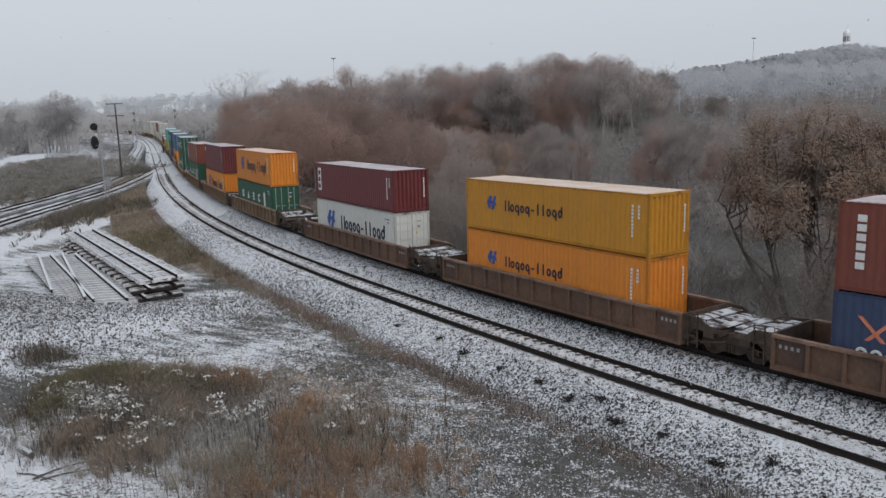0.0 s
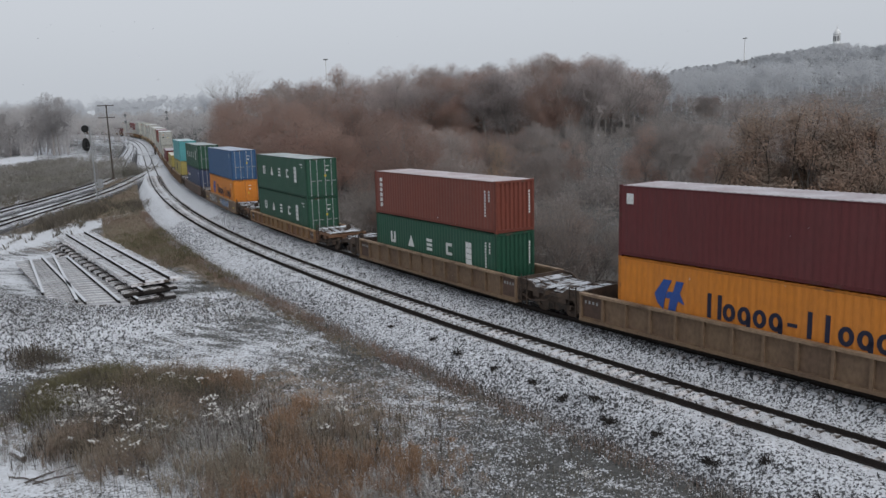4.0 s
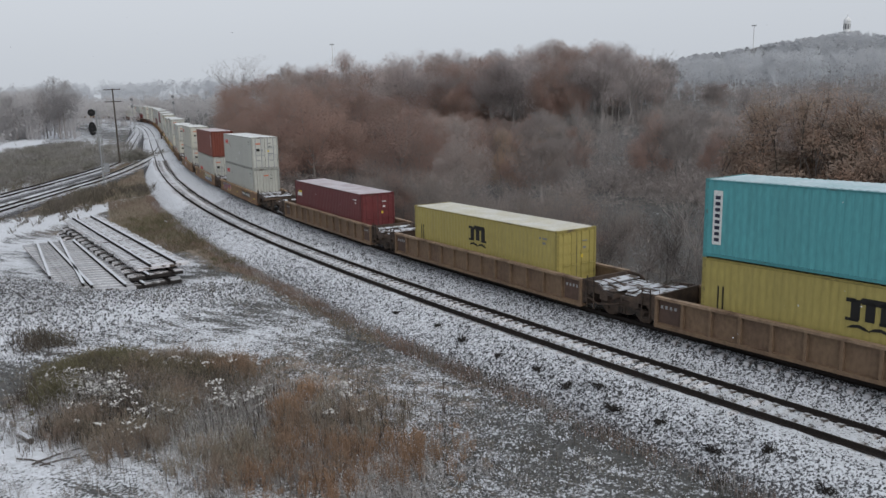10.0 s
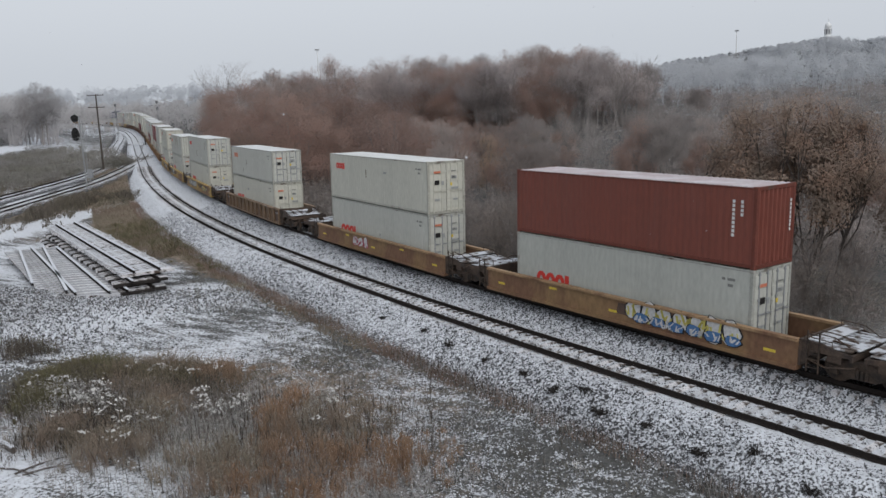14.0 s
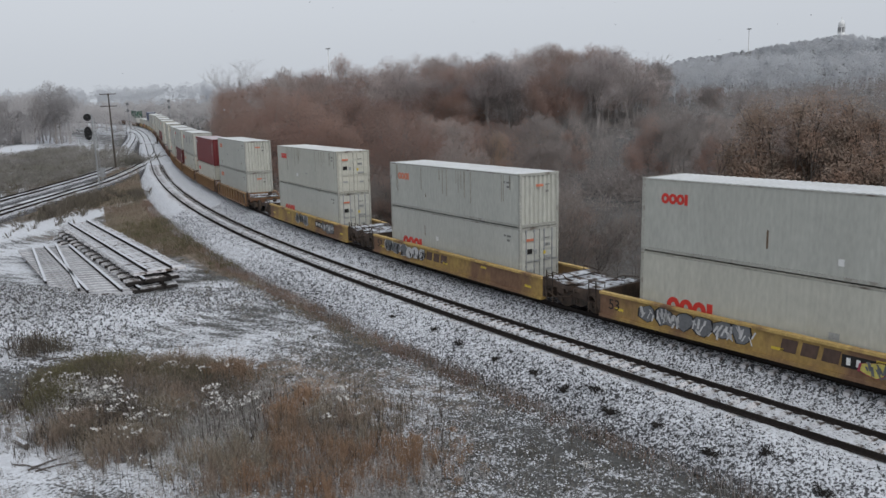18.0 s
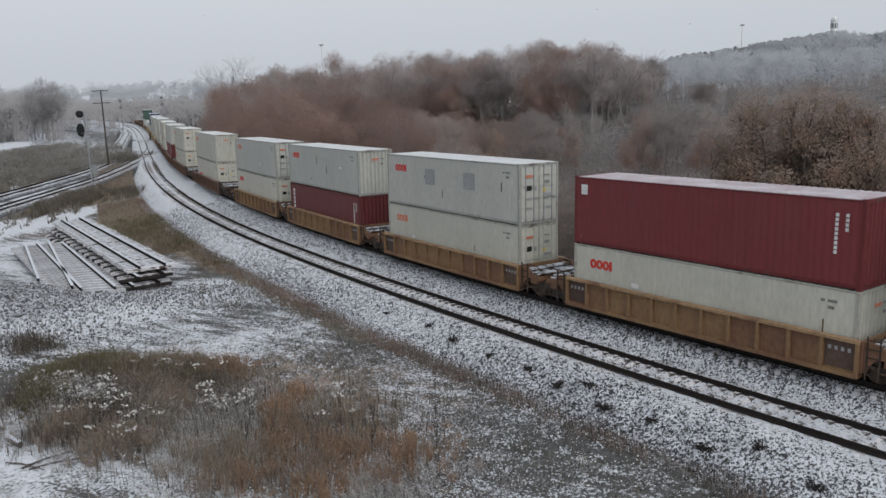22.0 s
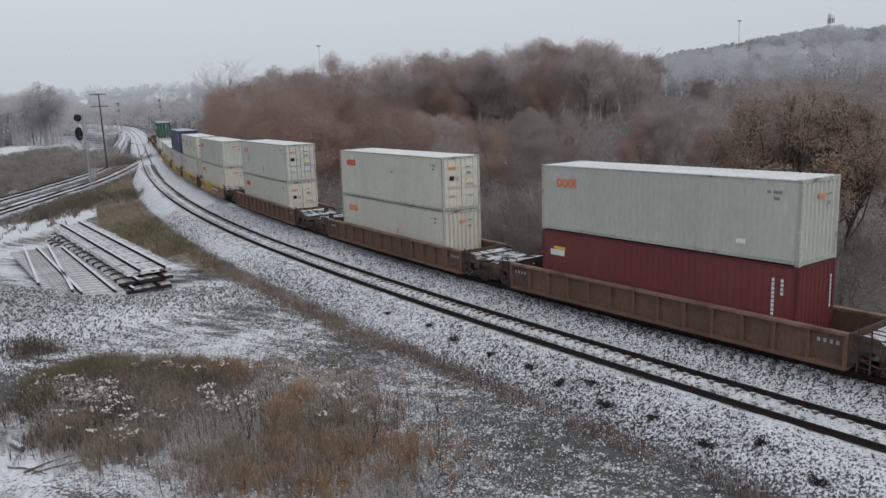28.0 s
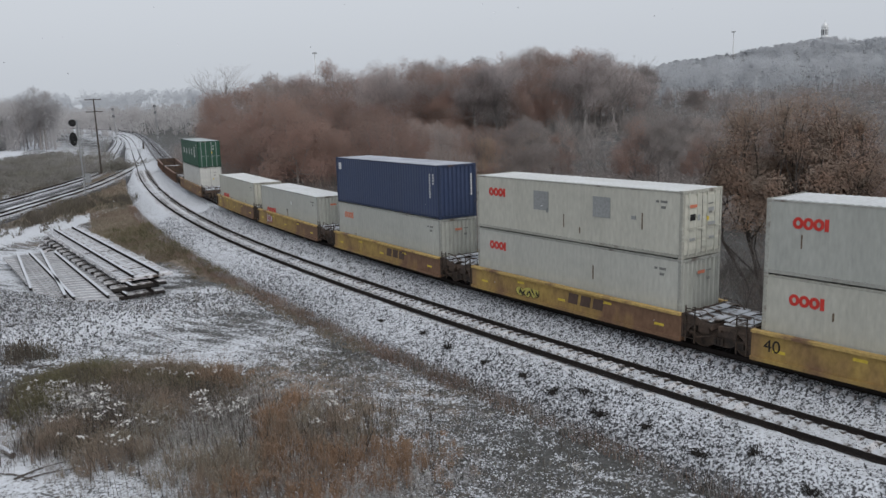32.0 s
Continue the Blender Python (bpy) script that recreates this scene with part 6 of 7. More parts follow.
# bare tall tree beyond the bend and the trees left of the line
for az, D, top in ((-14.4, 230, 22.5), (-13.7, 240, 20.0)):
    X_, Y_ = place(az, D)
    z_ = ground_at(X_, Y_)
    w_, _ = BARE[2]
    tree("tall bare tree standing above the wood's edge", w_, None, M_bark_pale, None, Matrix.Translation((X_, Y_, z_)) @ Matrix.Scale((top - z_) / 14, 4), "trees at the bend")
for k in range(26):
    az, D = _rng2.uniform(-34, -25.4), _rng2.uniform(262, 330)
    X_, Y_ = place(az, D)
    z_ = ground_at(X_, Y_)
    h_ = min(_rng2.uniform(11, 18), 9.55 + 0.03 * D - z_)
    w_, l_ = GREY[k % 4] if k % 3 else BARE[k % 4]
    tree("grey half-bare tree beyond the snowy road", w_, l_, M_bark_pale, M_left, Matrix.Translation((X_, Y_, z_)) @ pose(0, 0, 0, 0, 0, k * 77) @ Matrix.Scale(h_ / 14, 4), "trees left of the line")


def far_woods(name, label, az0, az1, D0, D1, n, h0, h1, material, seed, puff=1.5, count=46, top=None):
    """Distant trees as stuff: each a trunk and a ragged crown of separate leaf clumps."""
    g = np.random.default_rng(seed)
    az, D = np.radians(g.uniform(az0, az1, n)), g.uniform(D0, D1, n)
    x, y = D * np.sin(az), D * np.cos(az)
    z = land(x, y)
    h = g.uniform(h0, h1, n)
    if top:
        h = np.minimum(h, (9.55 + np.interp(np.degrees(az), *top) * D - z) * g.uniform(0.74, 1.05, n))
    keep = h > 3
    x, y, z, h = x[keep], y[keep], z[keep], h[keep]
    n = len(x)
    w = h * g.uniform(0.26, 0.38, n)
    v = g.normal(0, 1, (n, 9, 3)) + (0, 0, 0.4)
    v /= np.linalg.norm(v, axis=2)[..., None]
    lobe = np.stack([x, y, z + h * 0.46], -1)[:, None] + v * np.stack([w, w, h * 0.56], -1)[:, None] * 0.72
    pick = g.integers(0, 9, (n, count))
    rows_ = np.arange(n)[:, None]
    u = g.normal(0, 1, (n, count, 3)) + (0, 0, 0.3)
    u /= np.linalg.norm(u, axis=2)[..., None]
    c = lobe[rows_, pick] + u * (w[:, None] * 0.46 * (1 - 0.8 * g.random((n, count)) ** 1.6))[..., None]
    crown = leaf_quads(c, u * 0.35 + v[rows_, pick] * 0.25 + SUNWARD + g.normal(0, 0.22, c.shape), puff * g.uniform(0.5, 1.2, (n, count, 1)), g)
    tr = np.stack([np.stack([x - 0.2, y, z - 0.5], -1), np.stack([x + 0.2, y, z - 0.5], -1), np.stack([x + 0.1, y, z + h * 0.5], -1), np.stack([x - 0.1, y, z + h * 0.5], -1)], 1).reshape(-1, 3)
    ob = part(name, soup_mesh(name, np.vstack([crown, tr]), 4), material)
    return tagged(ob, label, "woods", kind="stuff")


HILL = ([12, 15.6, 16.6, 17.5, 19, 21, 23.5, 25.5, 27, 28.5, 31, 40], [0.024, 0.025, 0.033, 0.036, 0.037, 0.042, 0.047, 0.051, 0.053, 0.048, 0.05, 0.05])
far_woods("hill_woods", "mist-paled grey woods on the far hill", 12, 40, 330, 520, 720, 11, 17, M_far, 1, 0.75, 240, HILL)
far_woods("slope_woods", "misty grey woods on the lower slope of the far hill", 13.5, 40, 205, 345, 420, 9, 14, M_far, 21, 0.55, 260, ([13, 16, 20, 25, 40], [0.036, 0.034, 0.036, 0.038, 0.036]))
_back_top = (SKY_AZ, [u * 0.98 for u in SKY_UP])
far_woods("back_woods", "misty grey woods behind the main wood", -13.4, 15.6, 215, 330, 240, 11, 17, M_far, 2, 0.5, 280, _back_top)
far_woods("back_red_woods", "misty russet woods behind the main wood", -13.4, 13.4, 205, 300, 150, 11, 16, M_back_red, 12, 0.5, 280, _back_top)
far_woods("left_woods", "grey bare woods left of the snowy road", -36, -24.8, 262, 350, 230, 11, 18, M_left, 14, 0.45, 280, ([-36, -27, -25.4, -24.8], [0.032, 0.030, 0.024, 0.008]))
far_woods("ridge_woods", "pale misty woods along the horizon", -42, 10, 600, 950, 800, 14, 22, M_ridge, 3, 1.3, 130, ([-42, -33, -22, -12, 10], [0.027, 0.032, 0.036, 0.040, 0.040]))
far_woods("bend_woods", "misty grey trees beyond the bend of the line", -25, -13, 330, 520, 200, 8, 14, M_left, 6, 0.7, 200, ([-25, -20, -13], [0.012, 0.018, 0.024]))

_ug = np.random.default_rng(77)
_us_, _ud = _ug.uniform(-20, 190, 3000), 9.5 + 140 * _ug.random(3000) ** 1.3
_up = course(_us_, _ud)
_ok = (_us_ > 44) | (_ud > 42)
_up = _up[_ok]
_uz, _uh = land(_up[:, 0], _up[:, 1]), _ug.uniform(1.0, 3.6, len(_up))
_cn = 120
_uc = np.stack([_up[:, 0], _up[:, 1], _uz], -1)[:, None] + np.abs(_ug.normal(0, 0.5, (len(_up), _cn, 3))) * np.where(_ug.random((len(_up), _cn, 3)) < 0.5, -1, 1) * np.stack([_uh * 0.8, _uh * 0.8, 0 * _uh], -1)[:, None]
_uc[..., 2] += _ug.random((len(_up), _cn)) * _uh[:, None]
_ua = _ug.normal(0, 1, _uc.shape) * (0.8, 0.8, 0.9)
_ub = _ug.normal(0, 0.022, _uc.shape)
_uq = np.stack([_uc - _ua * 0.24, _uc + _ub, _uc + _ua * 0.24, _uc - _ub], 2).reshape(-1, 3)
tagged(part("undergrowth", soup_mesh("undergrowth", _uq, 4), M_under), "grey-brown undergrowth and brambles on the wooded slope", "undergrowth", kind="stuff")

# ---------------------------------------------------------------- grass, weeds, stones


def blades(name, label, material, seed, n, pick, h0, h1, w, lean=0.35, category="grass", fuzz=0):
    """Single tapering blades; pick(g, n) gives plan points and a factor on their height."""
    g = np.random.default_rng(seed)
    x, y, k = pick(g, n)
    z = land(x, y)
    n = len(x)
    h = g.uniform(h0, h1, n) * k
    a = g.uniform(0, 2 * math.pi, n)
    dx, dy = np.cos(a), np.sin(a)
    l = g.normal(0, lean, (n, 2)) * h[:, None]
    ww = w * g.uniform(0.6, 1.4, n)
    b0 = np.stack([x - dx * ww, y - dy * ww, z - 0.03], -1)
    b1 = np.stack([x + dx * ww, y + dy * ww, z - 0.03], -1)
    mid0 = np.stack([x + l[:, 0] * 0.4 + dx * ww * 0.8, y + l[:, 1] * 0.4 + dy * ww * 0.8, z + h * 0.55], -1)
    mid1 = np.stack([x + l[:, 0] * 0.4 - dx * ww * 0.8, y + l[:, 1] * 0.4 - dy * ww * 0.8, z + h * 0.55], -1)
    t0 = np.stack([x + l[:, 0] + dx * ww * 0.3, y + l[:, 1] + dy * ww * 0.3, z + h], -1)
    t1 = np.stack([x + l[:, 0] - dx * ww * 0.3, y + l[:, 1] - dy * ww * 0.3, z + h], -1)
    V = np.concatenate([np.stack([b0, b1, mid0, mid1], 1), np.stack([mid1, mid0, t0, t1], 1)], 0).reshape(-1, 3)
    if fuzz:
        q = np.repeat(np.arange(n), fuzz)
        t = g.uniform(0.35, 1.05, len(q))
        c = np.stack([x[q] + l[q, 0] * t ** 1.5, y[q] + l[q, 1] * t ** 1.5, z[q] + h[q] * t], -1) + g.normal(0, 0.025, (len(q), 3))
        V = np.vstack([V, leaf_quads(c, SUNWARD + g.normal(0, 0.6, c.shape), g.uniform(0.02, 0.065, (len(q), 1)), g, 0.5)])
    ob = part(name, soup_mesh(name, V, 4), material)
    return tagged(ob, label, category, kind="stuff")


def patch(*spots):
    """Picks plan points in soft elliptic patches (x, y, rx, ry, turn, share)."""
    def pick(g, n):
        xs, ys, ks = [], [], []
        tot = sum(q[5] for q in spots)
        for cx, cy, rx, ry, turn, share in spots:
            m = int(n * share / tot)
            clump = g.normal(0, 0.62, (max(3, m // 22), 2))
            which, tall = g.integers(0, len(clump), m), g.uniform(0.5, 1.2, len(clump))
            u = clump[which] + g.normal(0, 0.05, (m, 2))
            c, s_ = math.cos(radians(turn)), math.sin(radians(turn))
            xs.append(cx + u[:, 0] * rx * c - u[:, 1] * ry * s_)
            ys.append(cy + u[:, 0] * rx * s_ + u[:, 1] * ry * c)
            ks.append(np.clip(1.15 - 0.3 * (u ** 2).sum(1), 0.3, 1.1) * tall[which])
        return np.concatenate(xs), np.concatenate(ys), np.concatenate(ks)
    return pick


def loose(*spots):
    """The same patches with the plants standing singly."""
    def pick(g, n):
        tot = sum(q[5] for q in spots)
        out = [np.array((cx, cy)) + np.clip(g.normal(0, 0.6, (int(n * share / tot), 2)), -1.3, 1.3) * (rx, ry) for cx, cy, rx, ry, turn, share in spots]
        p = np.concatenate(out)
        return p[:, 0], p[:, 1], g.uniform(0.7, 1.1, len(p))
    return pick


def bushes(name, label, material, seed, x, y, h0, h1, count=46, size=0.35, category="brush", thick=0.02):
    """Low twiggy bushes, each a ragged heap of thin twigs."""
    g = np.random.default_rng(seed)
    z, h = land(x, y), g.uniform(h0, h1, len(x))
    c = np.stack([x, y, z], -1)[:, None] + g.normal(0, 0.42, (len(x), count, 3)) * np.stack([h, h, 0 * h], -1)[:, None]
    c[..., 2] += g.random((len(x), count)) ** 1.3 * h[:, None]
    a = g.normal(0, 1, c.shape) * (0.8, 0.8, 1.0)
    b = g.normal(0, thick, c.shape)
    V = np.stack([c - a * size, c + b, c + a * size, c - b], 2).reshape(-1, 3)
    return tagged(part(name, soup_mesh(name, V, 4), material), label, category, kind="stuff")


def along(s0, s1, d0, d1):
    def pick(g, n):
        c = g.uniform(s0, s1, max(4, n // 25))
        s_ = c[g.integers(0, len(c), n)] + g.normal(0, 0.25, n)
        d_ = g.uniform(d0, d1, n)
        p = course(s_, slope(s_, d_))
        return p[:, 0], p[:, 1], g.uniform(0.5, 1.0, n)
    return pick


def field(x0, x1, y0, y1, dmax=-5.2):
    def pick(g, n):
        c = np.stack([g.uniform(x0, x1, n // 14), g.uniform(y0, y1, n // 14)], -1)
        p = c[g.integers(0, len(c), n)] + g.normal(0, 0.12, (n, 2))
        s_, d_ = nearest(p[:, 0], p[:, 1])
        ok = unslope(s_, d_) < dmax
        return p[ok, 0], p[ok, 1], g.uniform(0.5, 1.0, ok.sum())
    return pick


blades("rust_grass", "tall rust-orange bluestem grass in the foreground", M_grass_rust, 1, 14000, patch((-5.6, 25.8, 0.8, 1.5, 10, 4), (-5.1, 23.4, 0.9, 1.5, 0, 2.6), (-5.2, 27.6, 0.7, 0.8, 0, 1.0), (-8.9, 30.2, 1.1, 1.2, 0, 2.6), (-9.6, 26.6, 0.7, 0.9, 0, 1.2), (-3.4, 23.2, 1.1, 1.3, 0, 2.4), (-1.6, 23.2, 1.6, 1.5, 0, 2.0), (-3.4, 21.2, 1.6, 0.9, 0, 1.2), (-5.9, 21.4, 1.2, 0.9, 0, 0.6)), 0.4, 0.85, 0.006, 0.16, fuzz=4)
blades("brown_weeds", "tall brown dead weeds in dense clumps", M_grass_brown, 26, 20000, patch((-11.8, 30.9, 2.4, 0.9, 10, 2.6), (-11.2, 28.6, 1.9, 1.3, 0, 3), (-9.9, 26.6, 1.4, 1.4, 0, 2.2), (-12.4, 25.0, 1.3, 0.9, 0, 1.4), (-10.4, 23.9, 1.3, 0.8, 0, 1.2), (-6.8, 22.6, 1.6, 1.5, 0, 1.4), (-4.0, 25.5, 2.2, 2.0, 0, 1.4)), 0.4, 1.0, 0.007, 0.2, category="weeds", fuzz=4)
blades("olive_weeds", "olive-green weeds at the edge of the clump", M_grass_olive, 2, 20000, patch((-15.4, 29.8, 0.9, 0.9, 10, 2.6), (-14.4, 31.6, 1.6, 0.7, 0, 2.2), (-12.7, 29.9, 1.6, 0.9, 0, 2.4), (-10.6, 29.6, 1.2, 0.9, 0, 1.0), (-14.6, 27.9, 0.9, 0.7, 0, 1.4)), 0.4, 0.95, 0.008, 0.26, category="weeds", fuzz=5)
M_darkstem = mat("dark_dead_stem", (0.075, 0.062, 0.052), 0.9, vary=0.3, scale=0.8, fine=5.0)
blades("dark_stems", "dark upright dead stems among the weeds", M_darkstem, 27, 8000, loose((-12.6, 28.6, 3.0, 2.0, 0, 7), (-12.0, 25.6, 1.6, 1.4, 0, 3), (-5.5, 25.0, 4.0, 3.0, 0, 3), (-18.8, 34.8, 1.2, 0.8, 0, 0.7), (3, 27, 4, 5, 0, 0.25)), 0.35, 1.05, 0.010, 0.14, category="weeds")
blades("pale_stems", "pale frosted stems among the weeds", M_head, 28, 4200, loose((-8.0, 25.2, 1.6, 2.4, 0, 4), (-12.5, 26.6, 1.8, 1.6, 0, 3), (-5.0, 23.5, 4.0, 3.0, 0, 2)), 0.25, 0.75, 0.006, 0.22, category="weeds")
blades("grey_stems", "grey dead stems scattered over the field", M_grass_grey, 3, 7000, field(-17, 9, 19.5, 50), 0.1, 0.5, 0.006, 0.35)
blades("grey_thicket", "grey dead weeds about the tall grass", M_grass_grey, 4, 15000, patch((-8.0, 26.0, 6.0, 5.0, 0, 3), (-3.5, 22.0, 4.0, 2.5, 0, 2), (-12.5, 27.0, 3.0, 3.0, 0, 1.5)), 0.2, 0.7, 0.006, 0.28, fuzz=3)
M_bankgrass = mat("reddish_bank_grass", (0.29, 0.21, 0.175), 0.85, vary=0.3, scale=0.6, fine=5.0, other=(0.24, 0.18, 0.15), cover=0.55, thin=0.25)
blades("bank_grass", "reddish dry grass along the foot of the ballast bank", M_bankgrass, 5, 9500, along(14, 88, -7.0, -4.6), 0.12, 0.5, 0.012, 0.4)
blades("bank_stems", "grey dead stems at the foot of the bank", M_grass_grey, 25, 11000, along(-8, 80, -6.4, -3.0), 0.2, 0.75, 0.007, 0.18)
blades("near_bank_grass", "thin reddish grass at the near foot of the bank", M_bankgrass, 39, 1500, along(-4, 16, -6.6, -4.4), 0.12, 0.45, 0.010, 0.35)
blades("dark_bank_stems", "dark upright stems before the snowy bank", M_darkstem, 35, 2600, along(-10, 70, -6.4, -3.6), 0.2, 0.8, 0.008, 0.15)
M_verge = mat("olive_brown_verge_grass", (0.28, 0.25, 0.19), 0.85, vary=0.3, scale=0.25, fine=4.0, other=(0.29, 0.23, 0.185), cover=0.5, sharp=0.15, thin=0.3)
blades("verge_stubble", "low olive and brown grass between the bank and the track panels", M_verge, 36, 19000, along(50, 90, -16.0, -6.5), 0.1, 0.38, 0.018, 0.6)
blades("foot_stubble", "low brown grass beside the foot of the bank", M_verge, 38, 3600, along(20, 52, -8.0, -6.0), 0.08, 0.3, 0.013, 0.6)
blades("wedge_grass", "brown grass in the wedge beside the branch track", M_verge, 37, 9000, along(90, 140, -20.0, -5.0), 0.15, 0.5, 0.03, 0.5)
blades("verge_grass", "brown and olive grass beside the track panels", M_grass_olive, 6, 15000, patch((-25.5, 74.0, 5.5, 8.0, 25, 3.5), (-20, 64, 3, 6, 28, 1.6), (-14.5, 56, 2.0, 5, 30, 1.2)), 0.2, 0.6, 0.02, 0.5)
blades("brush", "dark brown brush between the dirt road and the tracks", M_brush, 7, 12000, patch((-42.5, 92, 2.2, 13, 6, 3), (-38.5, 100, 4, 7, 0, 1.2), (-61, 118, 4, 28, 10, 2.0), (-72, 132, 9, 30, 12, 3), (-84, 165, 9, 26, 14, 2)), 0.4, 1.2, 0.03, 0.4, "brush")
_tx, _ty, _tk = loose((-66, 130, 6, 30, 0, 3), (-82, 165, 8, 26, 0, 3), (-58, 152, 2.5, 12, 0, 0.8), (-95, 185, 7, 25, 0, 2), (-75, 105, 9, 20, 0, 1.5))(np.random.default_rng(61), 1500)
_fr = np.interp(_ty, [100, 150, 196, 222, 274, 380, 640], [-90, -100, -110.7, -116.8, -134, -175, -260])
_tx, _ty = _tx[_tx > _fr + 7], _ty[_tx > _fr + 7]
bushes("thicket", "dark thicket of shrubs left of the tracks", M_thicket, 62, _tx, _ty, 0.4, 1.9, 110, 0.20, thick=0.03)
_lq = np.random.default_rng(66)
_la, _lD = np.radians(_lq.uniform(-38, -24.6, 900)), _lq.uniform(225, 345, 900)
_lx, _ly = _lD * np.sin(_la), _lD * np.cos(_la)
_lk = _lx < np.interp(_ly, [100, 150, 196, 222, 274, 380, 640], [-90, -100, -110.7, -116.8, -134, -175, -260]) - 6
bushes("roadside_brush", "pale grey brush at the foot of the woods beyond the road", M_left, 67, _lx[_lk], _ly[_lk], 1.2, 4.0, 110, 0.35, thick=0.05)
_tq = np.random.default_rng(63)
_tp = course(_tq.uniform(-30, 60, 700), _tq.uniform(40.5, 62, 700))
bushes("river_brush", "grey brambles along the far river bank", M_under, 64, _tp[:, 0], _tp[:, 1], 1.0, 3.2, 150, 0.22)
_tp = course(_tq.uniform(-25, 110, 500), _tq.uniform(9.5, 19, 500))
bushes("bank_brush", "brown brambles on the embankment behind the train", M_brush, 65, _tp[:, 0], _tp[:, 1], 0.5, 1.6, 110, 0.16, thick=0.012)


def seed_heads(seed, n, pick):
    g = np.random.default_rng(seed)
    x, y, k = pick(g, n)
    z = land(x, y)
    V, S = [], []
    for i in range(len(x)):
        h = g.uniform(0.65, 1.15) * max(k[i], 0.6)
        tx, ty = x[i] + g.normal(0, 0.12), y[i] + g.normal(0, 0.12)
        S.append([(x[i] - 0.008, y[i], z[i]), (x[i] + 0.008, y[i], z[i]), (tx + 0.006, ty, z[i] + h), (tx - 0.006, ty, z[i] + h)])
        big = g.random() < 0.6
        for _ in range(g.integers(14, 26) if big else g.integers(5, 13)):
            c = np.array([tx, ty, z[i] + h]) + g.normal(0, 1, 3) * ((0.13, 0.13, 0.03) if big else (0.08, 0.08, 0.025))
            a = g.uniform(0, 6.28)
            r = g.uniform(0.028, 0.055)
            ca, sa = math.cos(a) * r, math.sin(a) * r
            t = g.normal(0, 0.4) * r
            V.append([(c[0] - ca, c[1] - sa, c[2] - t), (c[0] + sa, c[1] - ca, c[2] + r * 0.5), (c[0] + ca, c[1] + sa, c[2] + t), (c[0] - sa, c[1] + ca, c[2] - r * 0.2)])
    a = part("seed_heads", soup_mesh("seed_heads", np.array(V).reshape(-1, 3), 4), M_head)
    b = part("flower_stems", soup_mesh("flower_stems", np.array(S).reshape(-1, 3), 4), M_grass_grey)
    tagged(a, "snow-capped pale seed heads of dead goldenrod", "weeds", kind="stuff")
    tagged(b, "thin dead goldenrod stems", "weeds", kind="stuff")


seed_heads(9, 120, loose((-14.2, 28.4, 0.9, 0.6, 0, 2), (-12.6, 27.3, 1.2, 0.8, 0, 3), (-11.6, 25.2, 1.6, 1.2, 0, 3.2), (-10.6, 29.8, 2.4, 1.3, 0, 1.6), (-8.0, 26.2, 1.1, 0.9, 0, 2.2), (-5.4, 25.5, 2.4, 2.4, 0, 1), (1.5, 25, 4, 3.5, 0, 0.4)))
_bx, _by, _ = loose((-12.2, 27.6, 1.5, 1.2, 0, 3), (-9.8, 26.8, 2.4, 1.4, 0, 2), (-8.0, 25.4, 2.6, 2.0, 0, 2.4), (-13.6, 28.2, 1.4, 0.8, 0, 3))(np.random.default_rng(93), 170)
bushes("frosted_weeds", "frosted grey goldenrod in ragged clumps", M_grass_grey, 94, _bx, _by, 0.55, 1.0, 130, 0.06, "weeds", 0.008)
_bx, _by, _ = loose((-11.8, 27.0, 2.2, 2.2, 0, 3), (-13.6, 30.0, 2.6, 1.2, 0, 3), (-9.5, 28.6, 2.4, 1.4, 0, 2), (-18.6, 34.6, 1.2, 0.8, 0, 0.7))(np.random.default_rng(95), 260)
bushes("dark_weeds", "dark brown dead weeds among the tall grass", M_brush, 96, _bx, _by, 0.5, 1.0, 110, 0.09, "weeds", 0.006)

_sc = np.random.default_rng(41)
_cx, _cy, _ck = patch((-8.0, 27.0, 6.5, 5.5, 0, 4), (-3.0, 23.0, 4.5, 3.0, 0, 2), (1.5, 26.0, 5.0, 5.0, 0, 3), (-12.5, 30.0, 4.0, 4.0, 0, 2), (4.0, 27.0, 4.0, 6.0, 0, 3))(_sc, 15000)
_cz = land(_cx, _cy) + _sc.uniform(0.02, 0.5, len(_cx)) ** 1.6
_ca, _cr = _sc.uniform(0, 6.28, len(_cx)), _sc.uniform(0.012, 0.034, len(_cx))
_cc, _cs = np.cos(_ca) * _cr, np.sin(_ca) * _cr
_ct = _sc.normal(0, 0.45, len(_cx)) * _cr
_cq = np.stack([np.stack([_cx - _cc, _cy - _cs, _cz - _ct], -1), np.stack([_cx + _cs, _cy - _cc, _cz + _cr * 0.3], -1), np.stack([_cx + _cc, _cy + _cs, _cz + _ct], -1), np.stack([_cx - _cs, _cy + _cc, _cz], -1)], 1).reshape(-1, 3)
tagged(part("snow_clumps", soup_mesh("snow_clumps", _cq, 4), M_snow), "small clumps of snow caught in the dead grass", "snow", kind="stuff")
M_tuft = mat("grey_green_tuft", (0.13, 0.13, 0.115), 0.9, vary=0.3, scale=0.8, fine=5.0, other=(0.17, 0.155, 0.135), cover=0.5)
_cx, _cy, _ck = field(-9, 11, 19.5, 46, -5.2)(_sc, 12000)
_cz = land(_cx, _cy) + 0.012
_ca, _cr = _sc.uniform(0, 6.28, len(_cx)), _sc.uniform(0.02, 0.065, len(_cx))
_cc, _cs = np.cos(_ca) * _cr, np.sin(_ca) * _cr * 0.7
